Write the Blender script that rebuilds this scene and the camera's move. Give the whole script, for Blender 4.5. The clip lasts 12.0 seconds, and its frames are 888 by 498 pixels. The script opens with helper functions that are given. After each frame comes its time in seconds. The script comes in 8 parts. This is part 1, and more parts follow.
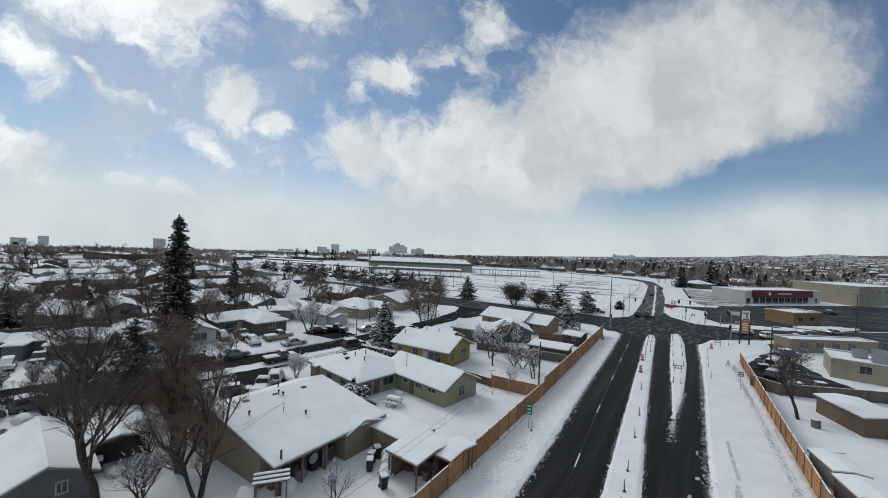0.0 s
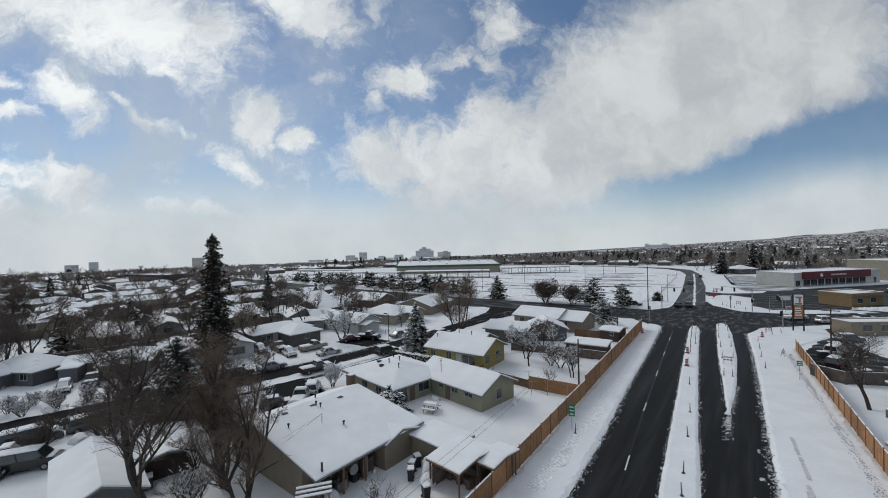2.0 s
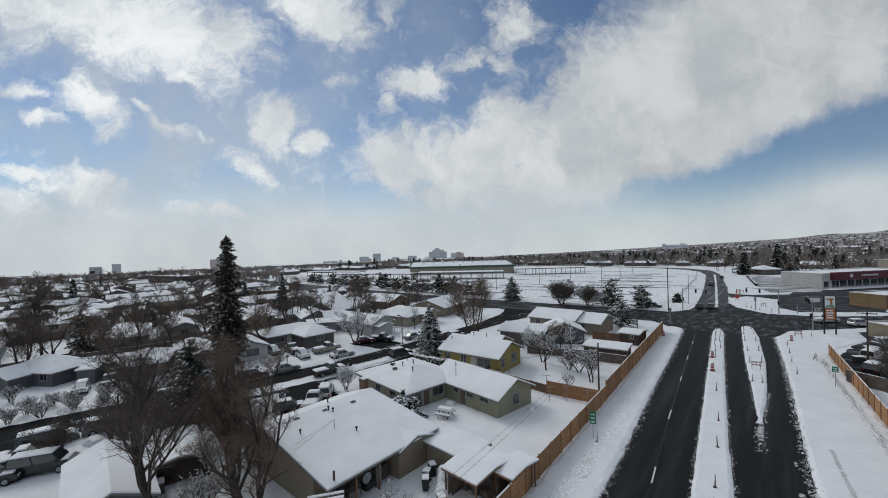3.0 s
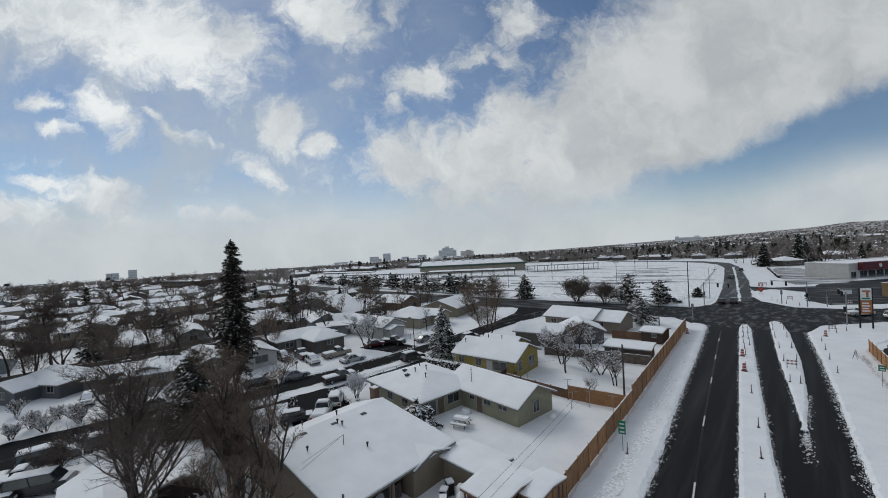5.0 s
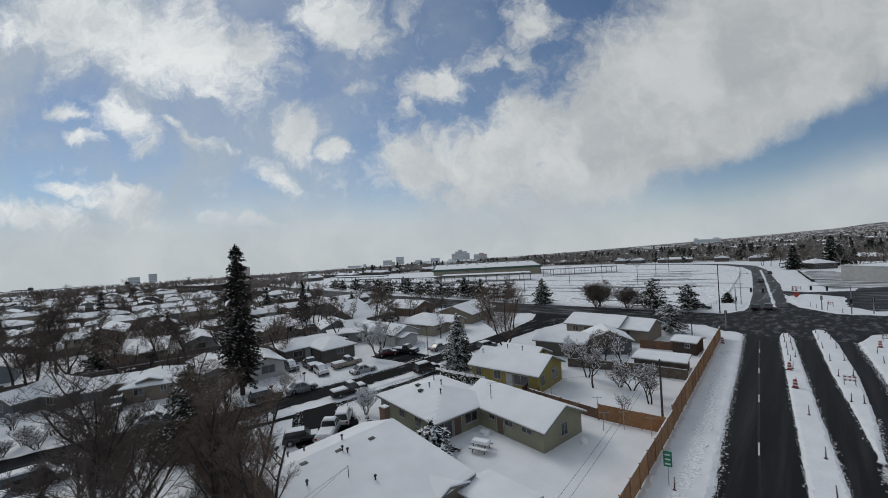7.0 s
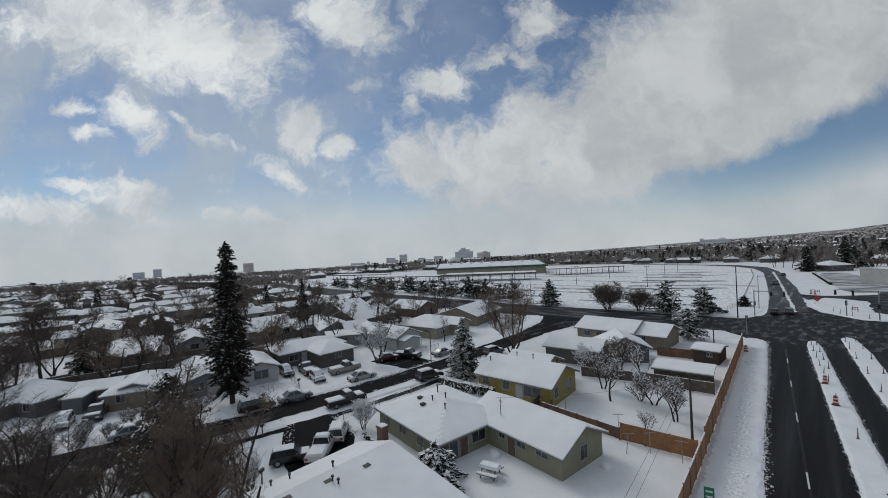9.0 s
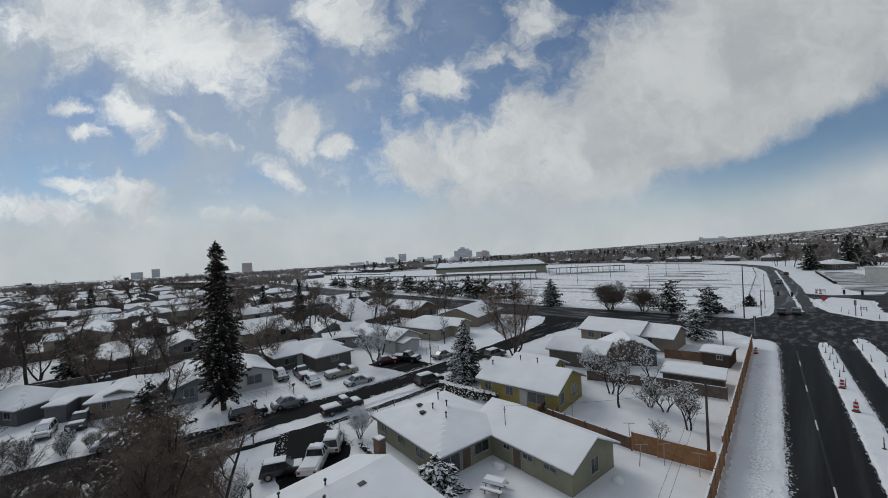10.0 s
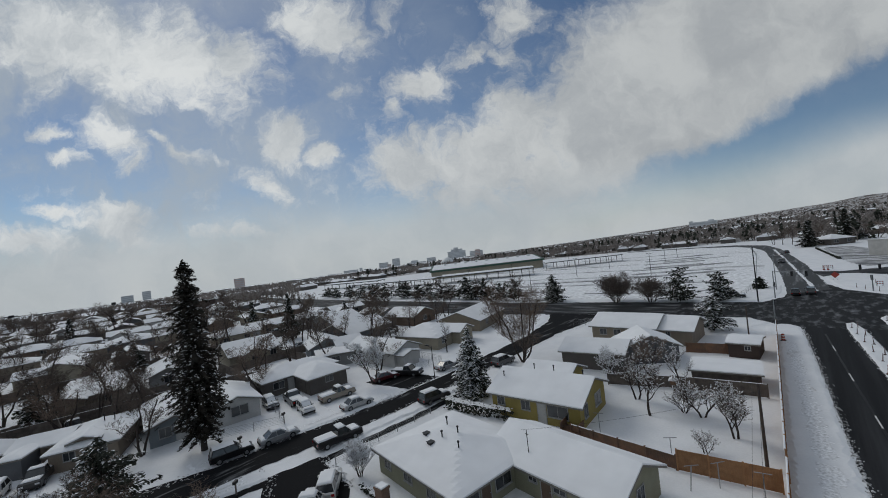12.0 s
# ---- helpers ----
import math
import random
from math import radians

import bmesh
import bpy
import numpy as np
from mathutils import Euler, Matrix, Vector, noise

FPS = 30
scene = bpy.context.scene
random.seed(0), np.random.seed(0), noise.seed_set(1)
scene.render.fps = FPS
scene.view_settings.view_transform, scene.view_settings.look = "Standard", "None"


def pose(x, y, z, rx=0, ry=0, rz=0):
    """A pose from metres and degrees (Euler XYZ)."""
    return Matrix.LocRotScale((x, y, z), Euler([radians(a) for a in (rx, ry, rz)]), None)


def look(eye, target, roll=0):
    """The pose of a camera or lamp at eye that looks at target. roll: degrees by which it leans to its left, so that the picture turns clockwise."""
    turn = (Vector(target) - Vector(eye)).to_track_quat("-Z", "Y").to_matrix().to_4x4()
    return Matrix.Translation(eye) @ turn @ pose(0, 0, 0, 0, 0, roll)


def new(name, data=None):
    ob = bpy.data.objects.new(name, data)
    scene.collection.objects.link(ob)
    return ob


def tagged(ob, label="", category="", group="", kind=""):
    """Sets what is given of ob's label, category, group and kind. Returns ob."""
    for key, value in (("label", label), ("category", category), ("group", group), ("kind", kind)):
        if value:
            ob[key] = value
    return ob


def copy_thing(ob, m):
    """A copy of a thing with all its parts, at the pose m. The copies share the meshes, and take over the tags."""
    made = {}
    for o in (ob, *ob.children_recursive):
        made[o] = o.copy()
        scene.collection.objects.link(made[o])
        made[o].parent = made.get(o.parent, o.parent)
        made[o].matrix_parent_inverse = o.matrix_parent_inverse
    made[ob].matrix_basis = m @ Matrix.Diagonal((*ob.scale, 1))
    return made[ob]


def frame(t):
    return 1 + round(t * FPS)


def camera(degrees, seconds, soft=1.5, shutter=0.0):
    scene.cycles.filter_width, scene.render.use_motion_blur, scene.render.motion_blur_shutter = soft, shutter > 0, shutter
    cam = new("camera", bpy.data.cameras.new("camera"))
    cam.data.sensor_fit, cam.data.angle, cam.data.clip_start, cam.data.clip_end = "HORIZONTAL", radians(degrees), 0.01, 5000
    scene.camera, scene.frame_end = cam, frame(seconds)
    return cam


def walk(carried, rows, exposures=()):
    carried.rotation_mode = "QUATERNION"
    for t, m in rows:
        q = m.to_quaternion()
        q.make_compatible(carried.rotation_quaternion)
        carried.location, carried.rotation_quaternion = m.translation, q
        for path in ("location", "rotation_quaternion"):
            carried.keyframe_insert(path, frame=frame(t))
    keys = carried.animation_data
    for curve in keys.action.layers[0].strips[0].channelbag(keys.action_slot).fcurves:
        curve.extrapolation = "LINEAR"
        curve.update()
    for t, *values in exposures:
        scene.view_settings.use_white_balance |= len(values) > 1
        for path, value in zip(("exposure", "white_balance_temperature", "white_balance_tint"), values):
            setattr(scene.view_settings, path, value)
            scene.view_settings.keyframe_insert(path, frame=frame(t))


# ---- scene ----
cam = camera(97.14, 12.0, soft=0.95)
PATH = [
    (0, (9.149, -2.280, 19.164), (3.509, 5.977, 19.061), 2.56),
    (0.5, (9.224, -2.238, 19.156), (3.433, 5.914, 19.065), 2.16),
    (1, (9.180, -2.165, 19.167), (3.279, 5.908, 19.082), 0.83),
    (1.5, (8.932, -1.972, 19.122), (2.971, 6.057, 19.046), -1.38),
    (2, (8.553, -1.671, 19.149), (2.373, 6.191, 19.084), -1.22),
    (2.5, (8.100, -1.265, 19.155), (1.731, 6.445, 19.096), -1.19),
    (3, (7.680, -0.823, 19.125), (1.241, 6.828, 19.093), -1.44),
    (5, (5.829, 0.999, 19.264), (-0.796, 8.489, 19.201), -2.85),
    (5.5, (5.021, 1.653, 19.262), (-1.751, 9.011, 19.187), -2.17),
    (6, (4.368, 2.385, 19.342), (-2.498, 9.655, 19.314), -2.38),
    (6.5, (3.664, 3.084, 19.420), (-3.230, 10.328, 19.440), -2.38),
    (7, (2.949, 3.761, 19.395), (-3.919, 11.030, 19.431), -3.10),
    (9, (-0.118, 6.618, 19.634), (-7.050, 13.826, 19.622), -2.61),
    (9.5, (-0.940, 7.405, 19.663), (-7.833, 14.649, 19.633), -3.71),
    (10, (-1.770, 8.119, 19.673), (-8.686, 15.343, 19.641), -2.72),
    (10.5, (-2.570, 8.813, 19.728), (-9.568, 15.957, 19.692), -0.16),
    (11, (-3.571, 9.792, 19.784), (-10.443, 17.057, 19.761), -2.64),
    (11.5, (-4.627, 10.777, 19.730), (-11.422, 18.113, 19.722), -4.86),
    (12, (-5.828, 11.701, 19.770), (-12.612, 19.047, 19.759), -6.65),
]
EXPOSURES = [(0, -0.03, 6420, 7), (1.5, -0.09, 6420, 7), (2.5, -0.16, 6420, 7), (5.5, -0.27, 6420, 7), (7, -0.36, 6420, 7), (9.5, -0.39, 6420, 7), (11, -0.36, 6420, 7), (12, -0.52, 6420, 7)]
walk(cam, [(t, look(eye, target, roll)) for t, eye, target, roll in PATH], EXPOSURES)

# ---- world, sun, exposure ----
YAW0 = radians(42.3)
AHEAD = (-math.sin(YAW0), math.cos(YAW0), 0.0)
RIGHT = (math.cos(YAW0), math.sin(YAW0), 0.0)
SUN_AZ, SUN_EL = radians(78), radians(40)      # to the left of +y, above the horizon

world = bpy.data.worlds.new("winter_sky")
scene.world = world
world.use_nodes = True
wt = world.node_tree
wt.nodes.clear()


def wmath(op, a, b=None, clamp=False):
    n = wt.nodes.new("ShaderNodeMath")
    n.operation, n.use_clamp = op, clamp
    for i, v in enumerate((a, b)):
        if v is None:
            continue
        if isinstance(v, (int, float)):
            n.inputs[i].default_value = v
        else:
            wt.links.new(v, n.inputs[i])
    return n.outputs[0]


def wdot(v, axis):
    n = wt.nodes.new("ShaderNodeVectorMath")
    n.operation = "DOT_PRODUCT"
    wt.links.new(v, n.inputs[0])
    n.inputs[1].default_value = axis
    return n.outputs["Value"]


def wramp(value, lo, hi, a=0.0, b=1.0):
    n = wt.nodes.new("ShaderNodeMapRange")
    n.interpolation_type = "SMOOTHSTEP"
    for i, v in enumerate((None, lo, hi, a, b)):
        if v is not None:
            n.inputs[i].default_value = v
    wt.links.new(value, n.inputs[0])
    return n.outputs[0]


def wmix(fac, a, b):
    n = wt.nodes.new("ShaderNodeMix")
    n.data_type = "RGBA"
    if isinstance(fac, (int, float)):
        n.inputs[0].default_value = fac
    else:
        wt.links.new(fac, n.inputs[0])
    for i, v in ((6, a), (7, b)):
        if isinstance(v, tuple):
            n.inputs[i].default_value = (*v, 1)
        else:
            wt.links.new(v, n.inputs[i])
    return n.outputs[2]


def wnoise(vec, scale, detail, rough, colour=False):
    n = wt.nodes.new("ShaderNodeTexNoise")
    n.inputs["Scale"].default_value = scale
    n.inputs["Detail"].default_value = detail
    n.inputs["Roughness"].default_value = rough
    wt.links.new(vec, n.inputs["Vector"])
    return n.outputs["Color" if colour else "Fac"]


def wvec(op, a, b):
    n = wt.nodes.new("ShaderNodeVectorMath")
    n.operation = op
    for i, v in enumerate((a, b)):
        if isinstance(v, tuple):
            n.inputs[i].default_value = v
        else:
            wt.links.new(v, n.inputs[i])
    return n.outputs[0]


coord = wt.nodes.new("ShaderNodeTexCoord").outputs["Generated"]
ahead = wmath("MAXIMUM", wdot(coord, AHEAD), 0.12)
plane = wt.nodes.new("ShaderNodeCombineXYZ")
wt.links.new(wmath("DIVIDE", wdot(coord, RIGHT), ahead), plane.inputs[0])
wt.links.new(wmath("DIVIDE", wdot(coord, (0, 0, 1)), ahead), plane.inputs[1])
flat = plane.outputs[0]
sep = wt.nodes.new("ShaderNodeSeparateXYZ")
wt.links.new(flat, sep.inputs[0])
SU, SV = sep.outputs[0], sep.outputs[1]

# ragged edges: the sky's plane is warped by noise at two scales before the cloud banks are laid on it
warp = wvec("SUBTRACT", wnoise(flat, 3.2, 3, 0.55, True), (0.5, 0.5, 0.5))
warp2 = wvec("SUBTRACT", wnoise(flat, 13.0, 4, 0.62, True), (0.5, 0.5, 0.5))
bent = wvec("ADD", flat, wvec("MULTIPLY", warp, (0.16, 0.13, 0)))
bent = wvec("ADD", bent, wvec("MULTIPLY", warp2, (0.085, 0.075, 0)))

# cloud banks: centre across and up, half lengths, tilt in degrees, weight
GREAT_BANK = [
    (0.739, 0.377, 0.6, 0.272, 24, 1.9),
    (0.473, 0.178, 0.241, 0.108, 19, 1.4),
    (0.97, 0.491, 0.416, 0.185, 17, 1.6),
    (0.243, 0.285, 0.108, 0.123, 57, 1.25),
    (0.117, 0.213, 0.158, 0.101, 2, 1.4),
    (-0.063, 0.224, 0.123, 0.08, 9, 1.35),
    (0.3, 0.152, 0.171, 0.079, 5, 1.3),
    (0.084, 0.135, 0.172, 0.058, -3, 1.0),
    (0.211, 0.092, 0.157, 0.043, -3, 0.8),
]
MIDDLE_CLOUDS = [
    (-0.009, 0.423, 0.108, 0.055, 8, 1.05),
    (-0.099, 0.371, 0.051, 0.029, 57, 0.75),
    (0.102, 0.474, 0.079, 0.032, 37, 0.7),
    (0.223, 0.575, 0.058, 0.079, 67, 0.9),
    (0.182, 0.491, 0.065, 0.032, -34, 0.6),
    (-0.255, 0.599, 0.132, 0.073, -29, 1.25),
    (-0.177, 0.543, 0.051, 0.036, -43, 0.9),
    (-0.079, 0.61, 0.058, 0.026, 57, 0.45),
]
UPPER_CLOUDS = [
    (-0.875, 0.64, 0.254, 0.11, -16, 1.25),
    (-0.655, 0.567, 0.222, 0.102, -31, 1.2),
    (-0.479, 0.533, 0.111, 0.08, -33, 1.0),
    (-0.587, 0.437, 0.059, 0.032, -38, 0.8),
    (-0.763, 0.5, 0.134, 0.059, -23, 0.85),
    (-0.408, 0.478, 0.044, 0.029, -43, 0.6),
    (-1.055, 0.651, 0.165, 0.067, 6, 0.9),
    (-0.235, 0.423, 0.032, 0.02, 26, 0.55),
]
SMALL_PUFFS = [
    (-0.969, 0.417, 0.057, 0.022, -11, 0.9),
    (-0.938, 0.348, 0.048, 0.019, -15, 0.95),
    (-0.829, 0.379, 0.089, 0.049, -38, 1.05),
    (-0.795, 0.303, 0.041, 0.03, -53, 0.75),
    (-0.71, 0.357, 0.059, 0.021, -28, 0.65),
    (-0.638, 0.319, 0.074, 0.02, -15, 0.75),
    (-0.558, 0.293, 0.037, 0.015, -23, 0.55),
    (-0.38, 0.315, 0.073, 0.055, -58, 1.3),
    (-0.429, 0.223, 0.059, 0.032, -48, 0.95),
    (-0.272, 0.268, 0.048, 0.026, -28, 1.05),
    (-0.331, 0.261, 0.029, 0.015, -3, 0.5),
]
LOW_CLOUDS = [
    (-0.853, 0.196, 0.112, 0.041, -11, 1.2),
    (-0.986, 0.226, 0.09, 0.018, 2, 0.8),
    (-0.796, 0.149, 0.089, 0.037, -33, 0.9),
    (-1.081, 0.142, 0.18, 0.052, -3, 0.9),
    (-0.546, 0.105, 0.132, 0.02, -7, 0.55),
]
total = None
for cu, cv, la, lb, tilt, weight in GREAT_BANK + MIDDLE_CLOUDS + UPPER_CLOUDS + SMALL_PUFFS + LOW_CLOUDS:
    m = wt.nodes.new("ShaderNodeMapping")
    m.vector_type = "TEXTURE"
    m.inputs["Location"].default_value = (cu, cv, 0)
    m.inputs["Rotation"].default_value = (0, 0, radians(tilt))
    m.inputs["Scale"].default_value = (la * 1.35, lb * 1.35, 1)
    wt.links.new(bent, m.inputs["Vector"])
    g = wt.nodes.new("ShaderNodeTexGradient")
    g.gradient_type = "SPHERICAL"
    wt.links.new(m.outputs[0], g.inputs[0])
    w = wmath("MULTIPLY", g.outputs["Fac"], weight)
    total = w if total is None else wmath("MAXIMUM", total, w)
wisps = wnoise(bent, 8.5, 9, 0.66)
curls = wnoise(bent, 27.0, 8, 0.70)
# the clear band under the great bank, and the softness of that bank away from the sun
band = wt.nodes.new("ShaderNodeMapping")
band.vector_type = "TEXTURE"
band.inputs["Location"].default_value = (0.83, 0.185, 0)
band.inputs["Rotation"].default_value = (0, 0, radians(16))
band.inputs["Scale"].default_value = (0.64, 0.12, 1)
wt.links.new(wvec("ADD", flat, wvec("ADD", wvec("MULTIPLY", warp, (0.10, 0.10, 0)), wvec("MULTIPLY", warp2, (0.05, 0.05, 0)))), band.inputs["Vector"])
band_g = wt.nodes.new("ShaderNodeTexGradient")
band_g.gradient_type = "SPHERICAL"
wt.links.new(band.outputs[0], band_g.inputs[0])
total = wmath("SUBTRACT", total, wmath("MULTIPLY", band_g.outputs["Fac"], 1.25))
crisp = wramp(SU, 0.22, 0.62, 1.15, 0.42)
ragged = wmath("ADD", wmath("MULTIPLY", wmath("SUBTRACT", wisps, 0.5), 1.25), wmath("MULTIPLY", wmath("SUBTRACT", curls, 0.5), 0.65))
field = wmath("ADD", wmath("MULTIPLY", total, 0.85), wmath("MULTIPLY", ragged, crisp))
overhead = wmath("MULTIPLY", wramp(SV, 0.72, 1.3), 0.42)
cover = wmath("MAXIMUM", wramp(field, 0.02, 0.66), overhead)
veil = wmath("MULTIPLY", wramp(wnoise(bent, 2.6, 8, 0.6), 0.30, 0.72), wramp(SU, 0.35, -0.8, 0.12, 1.0))

sky = wt.nodes.new("ShaderNodeTexSky")
sky.sky_type = "NISHITA"
sky.sun_disc = False
sky.sun_elevation, sky.sun_rotation = SUN_EL, -SUN_AZ
sky.altitude = 1400
sky.air_density, sky.dust_density, sky.ozone_density = 1.0, 0.6, 1.5
lift = wt.nodes.new("ShaderNodeMix")
lift.data_type, lift.blend_type = "RGBA", "MULTIPLY"
lift.inputs[0].default_value = 1
wt.links.new(sky.outputs[0], lift.inputs[6])
lift.inputs[7].default_value = (0.78, 0.82, 0.86, 1)
blue = lift.outputs[2]

# cloud tops are bright towards the sun and grey where the bank is thick and away from it
shade = wramp(wmath("ADD", wnoise(bent, 3.6, 8, 0.58), wmath("MULTIPLY", wmath("SUBTRACT", curls, 0.5), 0.2)), 0.32, 0.66)
sunward = wramp(SU, -1.0, 1.0)
bright = wmix(sunward, (10.2, 10.3, 10.4), (6.7, 6.85, 7.0))
dull = wmix(sunward, (6.3, 6.7, 7.2), (5.0, 5.2, 5.5))
cloud = wmix(shade, dull, bright)
clear = wmix(veil, blue, (5.3, 5.85, 6.5))
seen = wmix(cover, clear, cloud)
edge = wmath("ADD", SV, wmath("MULTIPLY", wmath("SUBTRACT", wnoise(bent, 5.0, 8, 0.62), 0.5), wramp(SU, 0.1, 0.7, 0.16, 0.05)))
edge = wmath("SUBTRACT", edge, wramp(SU, 0.6, 1.15, 0.0, 0.07))
haze = wmath("MULTIPLY", wramp(edge, 0.19, 0.05), wmath("SUBTRACT", 1.0, wmath("MULTIPLY", band_g.outputs["Fac"], 0.75)))
mist = wmix(wramp(wnoise(bent, 3.0, 7, 0.6), 0.32, 0.68), (5.8, 6.25, 6.7), (7.0, 7.3, 7.6))
low = wmix(wmath("MULTIPLY", haze, 0.94), seen, mist)
back = wt.nodes.new("ShaderNodeBackground")
back.inputs["Strength"].default_value = 0.1
wt.links.new(low, back.inputs["Color"])
out = wt.nodes.new("ShaderNodeOutputWorld")
wt.links.new(back.outputs[0], out.inputs[0])

sun = new("sun", bpy.data.lights.new("sun", "SUN"))
sun.data.energy, sun.data.angle, sun.data.color = 1.2, radians(26), (1.0, 0.95, 0.88)
sun.matrix_world = look((0, 0, 60), (60 * math.sin(SUN_AZ) * math.cos(SUN_EL), -60 * math.cos(SUN_AZ) * math.cos(SUN_EL), 60 - 60 * math.sin(SUN_EL)))

# ---- materials ----
def material(name, base, rough=0.7, metal=0.0, alt=None, scale=4.0, detail=5.0, lo=0.35, hi=0.65, bump=0.0, bump_scale=None,
             spec=0.5, vary=0.0, fine=0.0, coat=0.0):
    """A surface with two base colours mixed by noise, fine grain, bump and a shift of value from object to object."""
    m = bpy.data.materials.new(name)
    m.use_nodes = True
    nt = m.node_tree
    p = nt.nodes["Principled BSDF"]
    p.inputs["Roughness"].default_value, p.inputs["Metallic"].default_value = rough, metal
    p.inputs["Specular IOR Level"].default_value = spec
    p.inputs["Coat Weight"].default_value = coat
    tc = nt.nodes.new("ShaderNodeTexCoord")
    geo = nt.nodes.new("ShaderNodeNewGeometry")
    noise1 = nt.nodes.new("ShaderNodeTexNoise")
    noise1.inputs["Scale"].default_value, noise1.inputs["Detail"].default_value = scale, detail
    nt.links.new(geo.outputs["Position"], noise1.inputs["Vector"])
    ramp = nt.nodes.new("ShaderNodeMapRange")
    ramp.inputs[1].default_value, ramp.inputs[2].default_value = lo, hi
    nt.links.new(noise1.outputs["Fac"], ramp.inputs[0])
    mix = nt.nodes.new("ShaderNodeMix")
    mix.data_type = "RGBA"
    alt = alt or tuple(c * 0.82 for c in base)
    mix.inputs[6].default_value, mix.inputs[7].default_value = (*base, 1), (*alt, 1)
    nt.links.new(ramp.outputs[0], mix.inputs[0])
    colour = mix.outputs[2]
    if vary or fine:
        value = nt.nodes.new("ShaderNodeHueSaturation")
        nt.links.new(colour, value.inputs["Color"])
        src = None
        if vary:
            info = nt.nodes.new("ShaderNodeObjectInfo")
            r = nt.nodes.new("ShaderNodeMapRange")
            r.inputs[3].default_value, r.inputs[4].default_value = 1 - vary, 1 + vary
            nt.links.new(info.outputs["Random"], r.inputs[0])
            src = r.outputs[0]
        if fine:
            n2 = nt.nodes.new("ShaderNodeTexNoise")
            n2.inputs["Scale"].default_value, n2.inputs["Detail"].default_value = scale * 14, 3
            nt.links.new(geo.outputs["Position"], n2.inputs["Vector"])
            r2 = nt.nodes.new("ShaderNodeMapRange")
            r2.inputs[1].default_value, r2.inputs[2].default_value = 0.3, 0.7
            r2.inputs[3].default_value, r2.inputs[4].default_value = 1 - fine, 1 + fine
            nt.links.new(n2.outputs["Fac"], r2.inputs[0])
            if src is None:
                src = r2.outputs[0]
            else:
                mu = nt.nodes.new("ShaderNodeMath")
                mu.operation = "MULTIPLY"
                nt.links.new(src, mu.inputs[0])
                nt.links.new(r2.outputs[0], mu.inputs[1])
                src = mu.outputs[0]
        nt.links.new(src, value.inputs["Value"])
        colour = value.outputs[0]
    nt.links.new(colour, p.inputs["Base Color"])
    if bump:
        n3 = nt.nodes.new("ShaderNodeTexNoise")
        n3.inputs["Scale"].default_value, n3.inputs["Detail"].default_value = bump_scale or scale * 3, 6
        nt.links.new(geo.outputs["Position"], n3.inputs["Vector"])
        b = nt.nodes.new("ShaderNodeBump")
        b.inputs["Strength"].default_value, b.inputs["Distance"].default_value = bump, 0.1
        nt.links.new(n3.outputs["Fac"], b.inputs["Height"])
        nt.links.new(b.outputs[0], p.inputs["Normal"])
    return m


